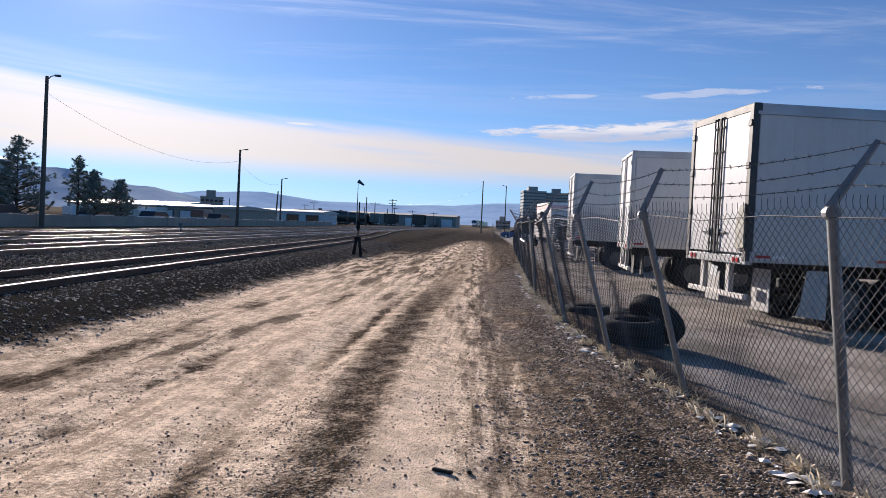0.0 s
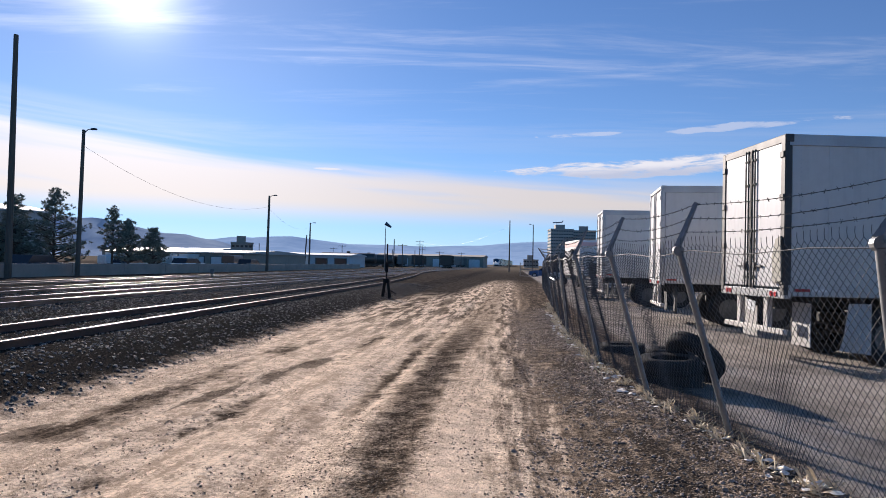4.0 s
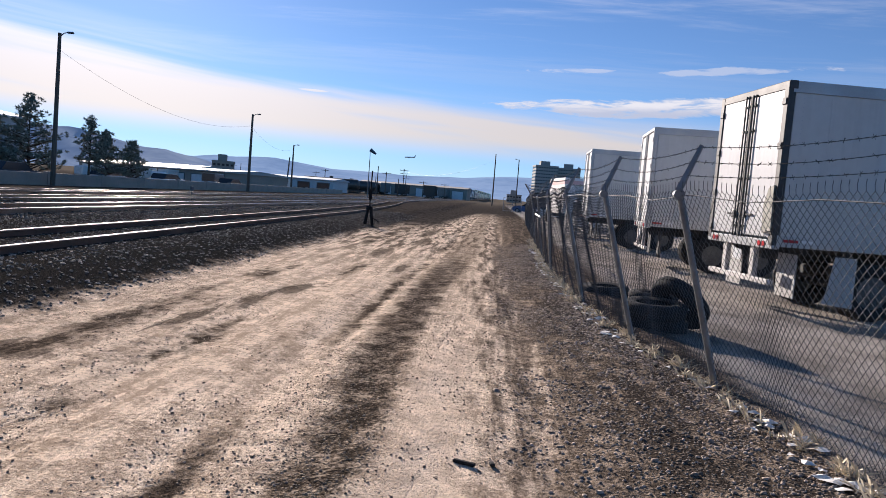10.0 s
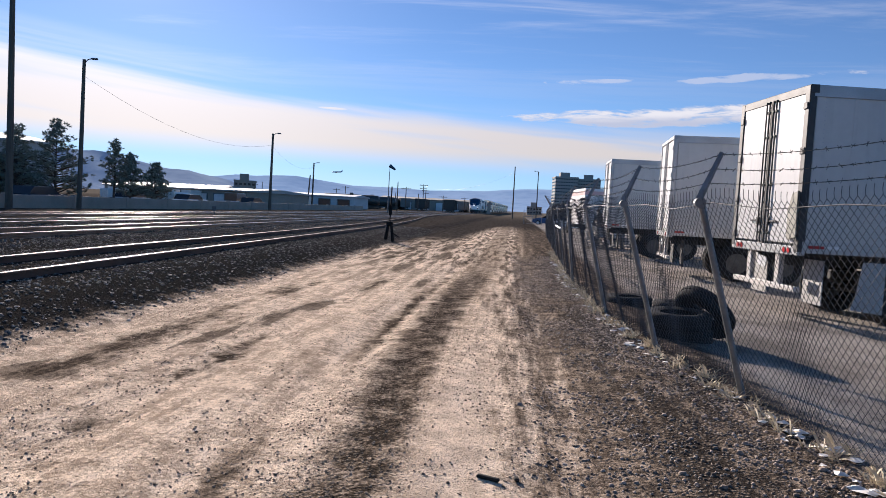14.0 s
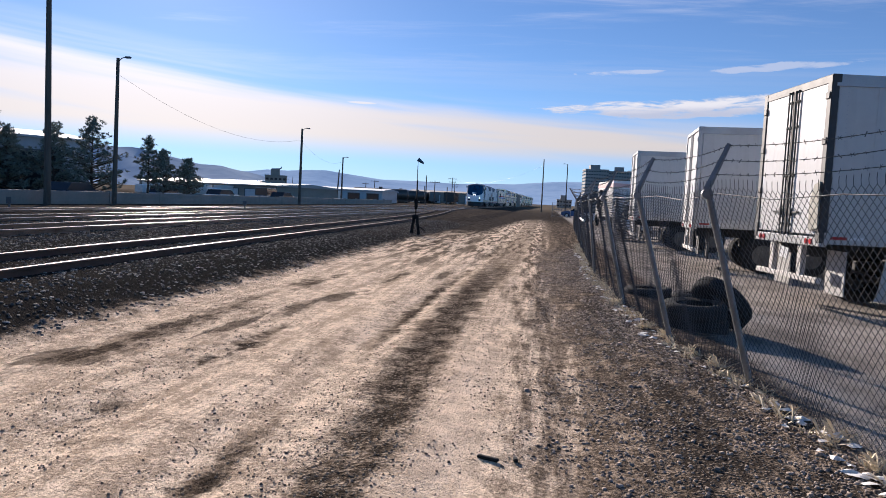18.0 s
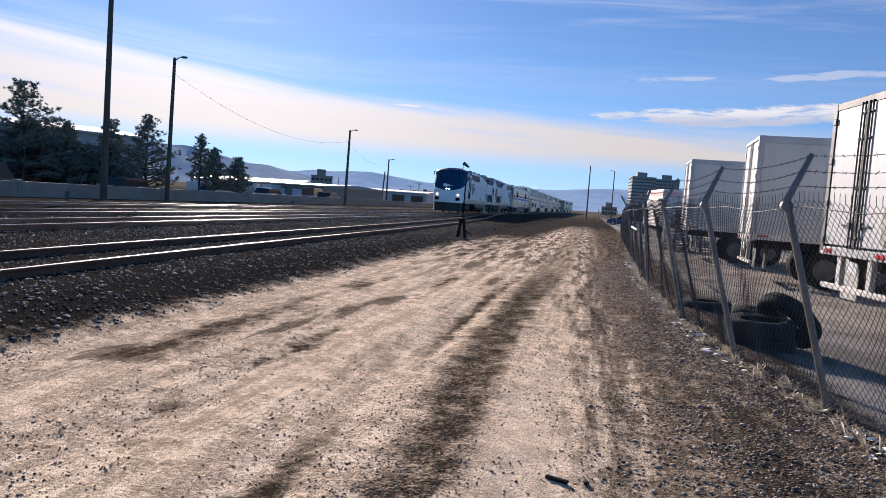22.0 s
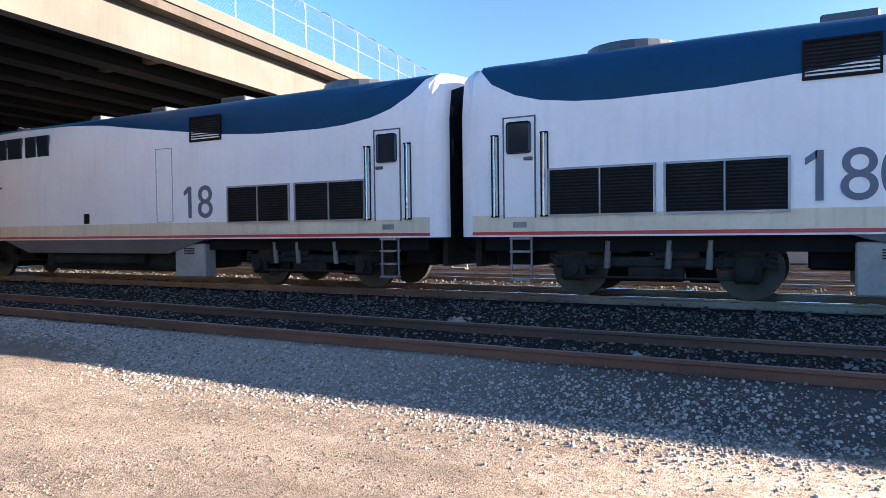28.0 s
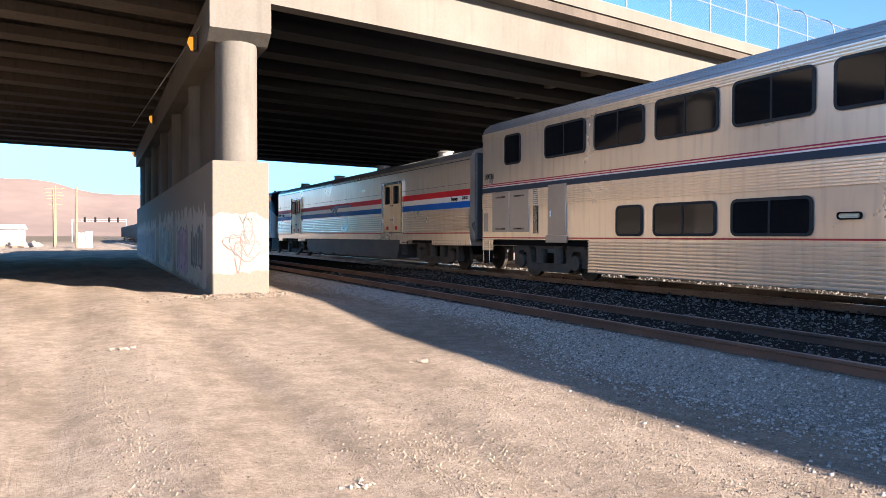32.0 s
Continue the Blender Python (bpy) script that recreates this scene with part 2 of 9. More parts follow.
def surface(name, color, color2=None, rough=0.7, metal=0.0, grain=40.0, coarse=2.0, amount=0.35, bump=0.15, bump_scale=None, random_tint=0.0, spec=0.5, stretch=None, streak=0.0, coat=0.0):
    """A node material: two colours mixed by coarse and fine noise in object space, with fine relief."""
    if name in MATS:
        return MATS[name]
    mt, nt, N, L, bsdf = nodes_of(name)
    color2 = color2 or tuple(c * (1 - amount) for c in color)
    tc = N("ShaderNodeTexCoord")
    vec = tc.outputs["Object"]
    if stretch:
        mp = N("ShaderNodeMapping")
        mp.inputs["Scale"].default_value = stretch
        L(vec, mp.inputs["Vector"])
        vec = mp.outputs[0]
    big, fine = N("ShaderNodeTexNoise"), N("ShaderNodeTexNoise")
    big.inputs["Scale"].default_value, big.inputs["Detail"].default_value = coarse, 5
    fine.inputs["Scale"].default_value, fine.inputs["Detail"].default_value = grain, 4
    L(vec, big.inputs["Vector"]), L(vec, fine.inputs["Vector"])
    add = N("ShaderNodeMath")
    add.operation = "MULTIPLY_ADD"
    add.inputs[1].default_value = 0.45
    L(fine.outputs["Fac"], add.inputs[0]), L(big.outputs["Fac"], add.inputs[2])
    ramp = N("ShaderNodeValToRGB")
    ramp.color_ramp.elements[0].position, ramp.color_ramp.elements[1].position = 0.50, 0.95
    ramp.color_ramp.elements[0].color, ramp.color_ramp.elements[1].color = (*color, 1), (*color2, 1)
    L(add.outputs[0], ramp.inputs[0])
    col = ramp.outputs[0]
    if streak:
        mp2 = N("ShaderNodeMapping")
        mp2.inputs["Scale"].default_value = (3.0, 3.0, 0.25)
        L(tc.outputs["Object"], mp2.inputs["Vector"])
        st = N("ShaderNodeTexNoise")
        st.inputs["Scale"].default_value, st.inputs["Detail"].default_value = 2.2, 6
        L(mp2.outputs[0], st.inputs["Vector"])
        mr = N("ShaderNodeMapRange")
        mr.inputs[1].default_value, mr.inputs[2].default_value, mr.inputs[3].default_value, mr.inputs[4].default_value = 0.5, 0.75, 1.0, 1.0 - streak
        L(st.outputs["Fac"], mr.inputs[0])
        vm = N("ShaderNodeVectorMath")
        vm.operation = "SCALE"
        L(col, vm.inputs[0]), L(mr.outputs[0], vm.inputs["Scale"])
        col = vm.outputs[0]
    if random_tint:
        oi = N("ShaderNodeObjectInfo")
        mr = N("ShaderNodeMapRange")
        mr.inputs[3].default_value, mr.inputs[4].default_value = 1 - random_tint, 1 + random_tint
        L(oi.outputs["Random"], mr.inputs[0])
        vm = N("ShaderNodeVectorMath")
        vm.operation = "SCALE"
        L(col, vm.inputs[0]), L(mr.outputs[0], vm.inputs["Scale"])
        col = vm.outputs[0]
    L(col, bsdf.inputs["Base Color"])
    bsdf.inputs["Metallic"].default_value = metal
    rr = N("ShaderNodeMapRange")
    rr.inputs[3].default_value, rr.inputs[4].default_value = max(0.02, rough - 0.12), min(1, rough + 0.12)
    L(big.outputs["Fac"], rr.inputs[0]), L(rr.outputs[0], bsdf.inputs["Roughness"])
    bsdf.inputs["Specular IOR Level"].default_value = spec
    bsdf.inputs["Coat Weight"].default_value = coat
    if bump:
        bn = N("ShaderNodeTexNoise")
        bn.inputs["Scale"].default_value, bn.inputs["Detail"].default_value = bump_scale or grain, 6
        L(vec, bn.inputs["Vector"])
        bp = N("ShaderNodeBump")
        bp.inputs["Strength"].default_value, bp.inputs["Distance"].default_value = min(1.0, bump), 0.02
        L(bn.outputs["Fac"], bp.inputs["Height"]), L(bp.outputs[0], bsdf.inputs["Normal"])
    MATS[name] = mt
    return mt


def glowing(name, color, strength):
    if name in MATS:
        return MATS[name]
    mt, nt, N, L, bsdf = nodes_of(name)
    bsdf.inputs["Base Color"].default_value = (*color, 1)
    bsdf.inputs["Emission Color"].default_value = (*color, 1)
    bsdf.inputs["Emission Strength"].default_value = strength
    MATS[name] = mt
    return mt


def glass(name, tint=(0.02, 0.025, 0.03), rough=0.05):
    if name in MATS:
        return MATS[name]
    mt, nt, N, L, bsdf = nodes_of(name)
    ns = N("ShaderNodeTexNoise")
    ns.inputs["Scale"].default_value = 3.0
    mr = N("ShaderNodeMapRange")
    mr.inputs[3].default_value, mr.inputs[4].default_value = rough, rough + 0.08
    L(ns.outputs["Fac"], mr.inputs[0]), L(mr.outputs[0], bsdf.inputs["Roughness"])
    bsdf.inputs["Base Color"].default_value = (*tint, 1)
    bsdf.inputs["Specular IOR Level"].default_value = 0.4
    MATS[name] = mt
    return mt


# --- mesh helpers ---
def finish(bm, name, material, smooth=False):
    me = bpy.data.meshes.new(name)
    bm.normal_update()
    bm.to_mesh(me)
    bm.free()
    for mt in (material if isinstance(material, (list, tuple)) else [material]):
        me.materials.append(mt)
    if smooth:
        me.polygons.foreach_set("use_smooth", [True] * len(me.polygons))
        me.set_sharp_from_angle(angle=radians(35))
    return me


def part(name, bm, material, parent=None, label="", at=None, smooth=False):
    """One mesh object under a thing or a part."""
    me = bm if isinstance(bm, bpy.types.Mesh) else finish(bm, name, material, smooth)
    ob = new(name, me)
    if parent is not None:
        ob.parent = parent
    if at is not None:
        ob.matrix_basis = at if isinstance(at, Matrix) else Matrix.Translation(at)
    if label:
        ob["label"] = label
    return ob


def thing(name, label, category, m=None, group="", kind="", data=None):
    ob = new(name, data)
    if m is not None:
        ob.matrix_basis = m if isinstance(m, Matrix) else Matrix.Translation(m)
    return tagged(ob, label, category, group, kind)


def B():
    return bmesh.new()


def box(bm, c, s, bevel=0.0, turn=None, seg=1):
    """A box of size s about c, with its edges taken off."""
    r = bmesh.ops.create_cube(bm, size=1.0)
    vs = r["verts"]
    bmesh.ops.scale(bm, vec=s, verts=vs)
    if bevel:
        es = list({e for v in vs for e in v.link_edges})
        rb = bmesh.ops.bevel(bm, geom=es, offset=bevel, segments=seg, affect="EDGES", profile=0.5)
        vs = list({v for f in rb["faces"] for v in f.verts} | {v for v in vs if v.is_valid})
    if turn is not None:
        bmesh.ops.rotate(bm, cent=(0, 0, 0), matrix=turn, verts=vs)
    bmesh.ops.translate(bm, vec=c, verts=vs)
    return vs


def tube(bm, a, b, r, r2=None, n=8, cap=True):
    """A round bar from a to b."""
    a, b = Vector(a), Vector(b)
    d = b - a
    q = d.to_track_quat("Z", "Y").to_matrix()
    r2 = r if r2 is None else r2
    v0, v1 = [], []
    for i in range(n):
        t = 2 * math.pi * i / n
        u = Vector((math.cos(t), math.sin(t), 0))
        v0.append(bm.verts.new(a + q @ (u * r)))
        v1.append(bm.verts.new(b + q @ (u * r2)))
    for i in range(n):
        bm.faces.new((v0[i], v0[(i + 1) % n], v1[(i + 1) % n], v1[i]))
    if cap:
        bm.faces.new(v0[::-1]), bm.faces.new(v1)
    return v0 + v1


def pipe(bm, pts, r, n=6):
    for a, b in zip(pts, pts[1:]):
        tube(bm, a, b, r, n=n)


def sweep(bm, profile, stations, closed=True, caps=True):
    """Joins copies of a profile: stations is a list of functions or of point lists of equal length."""
    rings = [[bm.verts.new(p) for p in ring] for ring in stations]
    n = len(rings[0])
    for r0, r1 in zip(rings, rings[1:]):
        for i in range(n if closed else n - 1):
            j = (i + 1) % n
            bm.faces.new((r0[i], r0[j], r1[j], r1[i]))
    if caps and closed:
        bm.faces.new(rings[0][::-1]), bm.faces.new(rings[-1])
    return rings


def prism(bm, outline, lo, hi, axis="x"):
    """A flat outline of (u, v) pushed from lo to hi along an axis."""
    def pt(u, v, w):
        return {"x": (w, u, v), "y": (u, w, v), "z": (u, v, w)}[axis]
    a = [bm.verts.new(pt(u, v, lo)) for u, v in outline]
    b = [bm.verts.new(pt(u, v, hi)) for u, v in outline]
    n = len(a)
    for i in range(n):
        bm.faces.new((a[i], a[(i + 1) % n], b[(i + 1) % n], b[i]))
    bm.faces.new(a[::-1]), bm.faces.new(b)
    bmesh.ops.recalc_face_normals(bm, faces=bm.faces[:])


def rock(bm, c, r, rng):
    """A small uneven stone of eight corners or so."""
    ph = rng.random() * 6.28
    top = bm.verts.new((c[0] + rng.uniform(-.3, .3) * r, c[1] + rng.uniform(-.3, .3) * r, c[2] + r * rng.uniform(.5, .9)))
    ring = []
    for i in range(5):
        a = ph + i * 1.2566 + rng.uniform(-.3, .3)
        k = r * rng.uniform(.7, 1.2)
        ring.append(bm.verts.new((c[0] + k * math.cos(a), c[1] + k * math.sin(a), c[2] + r * rng.uniform(-.1, .25))))
    low = [bm.verts.new((v.co.x * .5 + c[0] * .5, v.co.y * .5 + c[1] * .5, c[2] - r * .4)) for v in ring]
    for i in range(5):
        j = (i + 1) % 5
        bm.faces.new((ring[i], ring[j], top))
        bm.faces.new((low[i], low[j], ring[j], ring[i]))


def letters(text, size, name, material, parent, at, depth=0.006, label=""):
    """Raised lettering in the built-in font, as a mesh."""
    cu = bpy.data.curves.new(name, "FONT")
    cu.body, cu.size, cu.extrude, cu.align_x = text, size, depth, "CENTER"
    cu.space_character = 0.93
    tmp = bpy.data.objects.new(name, cu)
    scene.collection.objects.link(tmp)
    dg = bpy.context.evaluated_depsgraph_get()
    me = bpy.data.meshes.new_from_object(tmp.evaluated_get(dg))
    if text[0] == "1":
        # the slanting flag of the first numeral
        fb = bmesh.new()
        fb.from_mesh(me)
        x0, top = min(v.co.x for v in fb.verts), max(v.co.y for v in fb.verts)
        prism(fb, [(x0 + 0.02 * size, top), (x0 + 0.02 * size, top - 0.11 * size), (x0 - 0.13 * size, top - 0.21 * size), (x0 - 0.13 * size, top - 0.11 * size)], -depth, depth, "z")
        fb.to_mesh(me)
        fb.free()
    bpy.data.objects.remove(tmp)
    bpy.data.curves.remove(cu)
    me.materials.clear()
    me.materials.append(material)
    return part(name, me, material, parent, label, at)

# --- plan ---
TRAIN_X, RAIL_Z = -13.05, 0.40        # the main track's middle and its rail tops
YARD_Z = -0.08                        # paved yard behind the fence


def main_track_x(y):
    """The main line: straight past the camera, bending slightly far ahead."""
    return TRAIN_X + 0.00003 * max(0.0, y - 60) ** 2


SIDING = ((-200, -7.9), (-20, -7.85), (-12, -7.75), (-6, -7.6), (-3, -7.4), (0, -7.25), (4, -7.55), (8, -7.8), (12, -7.9), (20, -8.0), (40, -8.3), (60, -9.5), (85, -11.9), (110, -13.0), (140, -13.0))


def near_track_x(y):
    """The siding's middle: it leaves the main track far ahead and closes in on the pier behind."""
    ys = [y + d for d in (-6, -3, 0, 3, 6)]
    return float(np.mean(np.interp(ys, [p[0] for p in SIDING], [p[1] for p in SIDING])))


FENCE = ((-14, 4.6), (-2, 3.3), (4.38, 2.50), (6.8, 2.17), (8.9, 1.80), (11.9, 1.54), (16.8, 1.38), (26.8, 1.57), (50, 2.15), (76, 3.2))


def fence_x(y):
    """The foot of the yard fence."""
    return float(np.interp(y, [p[0] for p in FENCE], [p[1] for p in FENCE]))


def smoothstep(a, b, v):
    t = np.clip((v - a) / (b - a), 0, 1)
    return t * t * (3 - 2 * t)


def ripple(x, y, k, seed):
    """A cheap sum of turned waves, for uneven ground."""
    rng = np.random.RandomState(seed)
    z = np.zeros_like(x)
    for i in range(6):
        a, p, f = rng.uniform(0, 6.28), rng.uniform(0, 6.28), k * rng.uniform(0.6, 1.8)
        z += np.sin((x * np.cos(a) + y * np.sin(a)) * f + p)
    return z / 6


def ground_height(x, y):
    z = 0.025 * ripple(x, y, 0.9, 3) + 0.012 * ripple(x, y, 4.0, 5) + 0.007 * ripple(x, y, 13.0, 8)
    # wheel ruts along the dirt road
    for c, d, w in ((0.25, 0.05, 0.28), (-1.6, 0.05, 0.25), (-2.7, 0.03, 0.3), (1.1, -0.03, 0.3), (-0.65, -0.045, 0.3)):
        z -= d * np.exp(-((x - c - 0.18 * np.sin(y * 0.11 + c)) / w) ** 2) * (0.75 + 0.25 * np.sin(y * 0.7 + c * 3))
    # the sand rises a little towards the overpass
    z = z + 0.18 * smoothstep(-9.0, -16.5, y) * smoothstep(-6.5, -4.8, x)
    # ballast shoulder and the track bed
    bed = np.where(y < 6, smoothstep(-5.6, -6.7, x), 0) * (1 - smoothstep(2, 6, y)) + smoothstep(-4.6, -6.2, x) * smoothstep(2, 6, y)
    z = z * (1 - 0.6 * bed) + 0.25 * bed
    # yard
    fx = np.interp(y, FY, FX)
    yard = smoothstep(0.25, 1.6, x - fx)
    z = z * (1 - 0.85 * yard) + YARD_Z * yard
    near = 1 - smoothstep(60, 130, np.hypot(x, y))
    far = smoothstep(140, 400, np.hypot(x, y))
    return z * near + (0.25 * bed + YARD_Z * yard) * (1 - near) * (1 - far)


FY = np.linspace(-60, 200, 400)
FX = np.array([fence_x(v) for v in FY])


def ground_material():
    mt, nt, N, L, bsdf = nodes_of("bare_ground")
    geo = N("ShaderNodeNewGeometry")
    sep = N("ShaderNodeSeparateXYZ")
    L(geo.outputs["Position"], sep.inputs[0])

    def m(op, a, b=None, c=None):
        n = N("ShaderNodeMath")
        n.operation = op
        for i, v in enumerate((a, b, c)):
            if v is None:
                continue
            if isinstance(v, (int, float)):
                n.inputs[i].default_value = v
            else:
                L(v, n.inputs[i])
        return n.outputs[0]

    def noisy(scale, detail=5, rough=0.6, stretch=None, kind="ShaderNodeTexNoise"):
        v = geo.outputs["Position"]
        if stretch:
            mp = N("ShaderNodeMapping")
            mp.inputs["Scale"].default_value = stretch
            L(v, mp.inputs["Vector"])
            v = mp.outputs[0]
        n = N(kind)
        n.inputs["Scale"].default_value = scale
        if kind == "ShaderNodeTexNoise":
            n.inputs["Detail"].default_value, n.inputs["Roughness"].default_value = detail, rough
        L(v, n.inputs["Vector"])
        return n.outputs["Fac"] if kind == "ShaderNodeTexNoise" else n.outputs["Distance"]

    def band(v, lo, hi, a=0.0, b=1.0):
        n = N("ShaderNodeMapRange")
        n.interpolation_type = "SMOOTHSTEP"
        n.inputs[1].default_value, n.inputs[2].default_value, n.inputs[3].default_value, n.inputs[4].default_value = lo, hi, a, b
        L(v, n.inputs[0])
        return n.outputs[0]

    def blend(f, a, b):
        n = N("ShaderNodeMix")
        n.data_type = "RGBA"
        for i, v in ((0, f), (6, a), (7, b)):
            if isinstance(v, tuple):
                n.inputs[i].default_value = (*v, 1)
            else:
                L(v, n.inputs[i])
        return n.outputs[2]

    X, Y = sep.outputs[0], sep.outputs[1]
    wob = m("MULTIPLY_ADD", noisy(0.35, 4), 2.0, -1.0)
    wob2 = m("MULTIPLY_ADD", noisy(2.2, 6, 0.7), 1.0, -0.5)
    wob3 = m("MULTIPLY_ADD", noisy(9.0, 5, 0.75), 0.5, -0.25)
    rough_edge = m("ADD", wob2, wob3)
    xs = m("ADD", X, m("MULTIPLY", m("SINE", m("MULTIPLY", Y, 0.21)), 0.10))
    fine = noisy(28.0, 6, 0.7)
    gritty = noisy(90.0, 3, 0.7)
    stones = noisy(30.0, kind="ShaderNodeTexVoronoi")
    crumbs = noisy(75.0, kind="ShaderNodeTexVoronoi")
    ruts = noisy(1.5, 7, 0.68, (1.0, 0.13, 1.0))
    streaks = noisy(5.0, 6, 0.7, (1.0, 0.10, 1.0))
    patches = noisy(0.7, 6, 0.66, (1.0, 0.35, 1.0))
    mottle = noisy(4.0, 6, 0.72)

    def lane(centre, half, edge, amount=0.5):
        d = m("ADD", m("ABSOLUTE", m("SUBTRACT", xs, centre)), m("MULTIPLY", rough_edge, amount))
        return band(d, half - edge, half + edge, 1.0, 0.0)

    def blot(cx, cy, sx, sy):
        u = m("DIVIDE", m("SUBTRACT", X, cx), sx)
        v = m("DIVIDE", m("SUBTRACT", Y, cy), sy)
        d = m("ADD", m("SQRT", m("ADD", m("MULTIPLY", u, u), m("MULTIPLY", v, v))), m("ADD", m("MULTIPLY", rough_edge, 1.0), m("MULTIPLY_ADD", streaks, 3.2, -1.6)))
        return band(d, 0.55, 0.95, 0.8, 0.0)

    def most(*v):
        r = v[0]
        for q in v[1:]:
            r = m("MAXIMUM", r, q)
        return r
    # pale dust of the road, brown dirt, dark stony soil
    tone = m("ADD", m("MULTIPLY", fine, 0.50), m("ADD", m("MULTIPLY", mottle, 0.4), m("MULTIPLY", gritty, 0.15)))
    dust = blend(band(m("ADD", m("MULTIPLY", tone, 0.7), m("MULTIPLY", streaks, 0.3)), 0.45, 0.57), (0.88, 0.70, 0.53), (0.42, 0.318, 0.23))
    dirt = blend(band(tone, 0.42, 0.60), (0.13, 0.097, 0.07), (0.035, 0.028, 0.022))
    brown = blend(band(tone, 0.45, 0.58), (0.36, 0.28, 0.21), (0.095, 0.073, 0.055))
    gravel = blend(band(stones, 0.05, 0.5), (0.055, 0.049, 0.044), (0.024, 0.022, 0.020))
    paving = blend(band(m("ADD", m("MULTIPLY", noisy(0.9, 6, 0.7, (1.0, 0.5, 1.0)), 0.8), m("MULTIPLY", fine, 0.25)), 0.40, 0.66), (0.43, 0.385, 0.34), (0.19, 0.168, 0.147))
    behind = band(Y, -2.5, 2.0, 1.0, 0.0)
    ahead = m("SUBTRACT", 1.0, behind)
    strip_on = m("MULTIPLY", band(Y, 2.2, 3.4), band(m("ADD", Y, m("MULTIPLY", wob, 3.0)), 11.0, 22.0, 1.0, 0.6))
    strip_mid = m("ADD", band(Y, 4.0, 8.5, -0.88, -1.07), band(Y, 10.0, 20.0, 0.0, 0.22))
    strip_d = m("SUBTRACT", m("ADD", m("ABSOLUTE", m("SUBTRACT", X, strip_mid)), m("MULTIPLY", rough_edge, 0.75)), band(Y, 8.0, 22.0, 0.0, 0.18))
    strip = m("MULTIPLY", band(strip_d, 0.12, 0.42, 1.0, 0.0), m("MULTIPLY", strip_on, band(m("ADD", m("MULTIPLY", mottle, 0.55), m("MULTIPLY", fine, 0.45)), 0.36, 0.54, 0.6, 1.0)))
    thin1 = m("MULTIPLY", lane(-1.55, 0.08, 0.08, 0.6), band(patches, 0.42, 0.55))
    thin2 = m("MULTIPLY", lane(-2.75, 0.12, 0.10, 0.8), band(patches, 0.50, 0.60))
    thin3 = m("MULTIPLY", lane(-3.9, 0.22, 0.16, 1.0), band(patches, 0.47, 0.58))
    far_lines = m("MULTIPLY", m("MULTIPLY", band(streaks, 0.46, 0.57), band(Y, 11.0, 24.0)), 0.85)
    blots = most(blot(-3.42, 7.75, 0.15, 0.95), blot(-3.2, 9.35, 0.17, 1.1), blot(-3.02, 10.6, 0.22, 0.65), blot(-4.1, 5.8, 0.42, 0.5), blot(-2.9, 18.2, 0.22, 1.8), blot(-2.35, 23.5, 0.26, 2.6), blot(-2.6, 29.0, 0.3, 3.2), blot(-1.9, 14.5, 0.14, 1.4))
    scatter = m("MULTIPLY", band(m("ADD", m("MULTIPLY", mottle, 0.5), m("MULTIPLY", ruts, 0.6)), 0.60, 0.72), 0.65)
    worn = m("MULTIPLY", most(strip, thin1, thin2, thin3, blots, far_lines, scatter), ahead)
    # smooth, packed wheel track between the dark strip and the verge
    packed = m("MULTIPLY", m("MULTIPLY", lane(-0.31, 0.24, 0.14, 0.35), band(m("ADD", Y, wob2), 6.8, 9.0, 1.0, 0.0)), ahead)
    worn = m("MULTIPLY", worn, m("SUBTRACT", 1.0, m("MULTIPLY", packed, 0.85)))
    dust = blend(m("MULTIPLY", packed, 0.7), dust, blend(band(mottle, 0.4, 0.65), (0.84, 0.66, 0.50), (0.66, 0.51, 0.38)))
    road = blend(worn, dust, dirt)
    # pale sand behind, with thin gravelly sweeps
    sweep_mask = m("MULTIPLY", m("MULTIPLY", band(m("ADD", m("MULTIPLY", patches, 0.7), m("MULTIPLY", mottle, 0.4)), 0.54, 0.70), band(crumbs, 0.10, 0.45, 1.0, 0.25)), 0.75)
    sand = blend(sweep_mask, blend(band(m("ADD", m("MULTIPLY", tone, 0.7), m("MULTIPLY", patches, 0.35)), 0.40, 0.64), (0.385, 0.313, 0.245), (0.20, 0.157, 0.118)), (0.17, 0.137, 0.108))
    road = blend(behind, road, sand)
    # the right-hand verge turns brown, then stony
    drift = band(Y, 4.0, 12.5, 0.0, 0.34)
    verge = m("MULTIPLY", band(m("ADD", m("ADD", X, drift), m("MULTIPLY", m("ADD", rough_edge, m("MULTIPLY_ADD", streaks, 2.2, -1.1)), 1.3)), -0.28, 0.62), ahead)
    stony = m("MULTIPLY", band(m("ADD", m("ADD", X, drift), m("MULTIPLY", rough_edge, 0.9)), 0.45, 1.25), ahead)
    side = blend(m("MULTIPLY", band(streaks, 0.52, 0.64), 0.7), brown, dirt)
    rubble = blend(band(stones, 0.08, 0.55), (0.25, 0.205, 0.168), (0.045, 0.037, 0.031))
    verge = m("MULTIPLY", verge, m("SUBTRACT", 1.0, m("MULTIPLY", packed, 0.9)))
    col = blend(verge, road, side)
    col = blend(m("MULTIPLY", stony, band(m("ADD", m("MULTIPLY", streaks, 0.6), m("MULTIPLY", mottle, 0.4)), 0.40, 0.54)), col, rubble)
    # ballast on the left
    bed = band(m("ADD", m("ADD", X, m("ADD", m("MULTIPLY", band(Y, 1.0, 5.0, 1.0, 0.0), 0.6), m("MULTIPLY", band(Y, -10.0, -6.0, 1.0, 0.0), 0.75))), m("MULTIPLY", rough_edge, 1.3)), -5.25, -4.7, 1.0, 0.0)
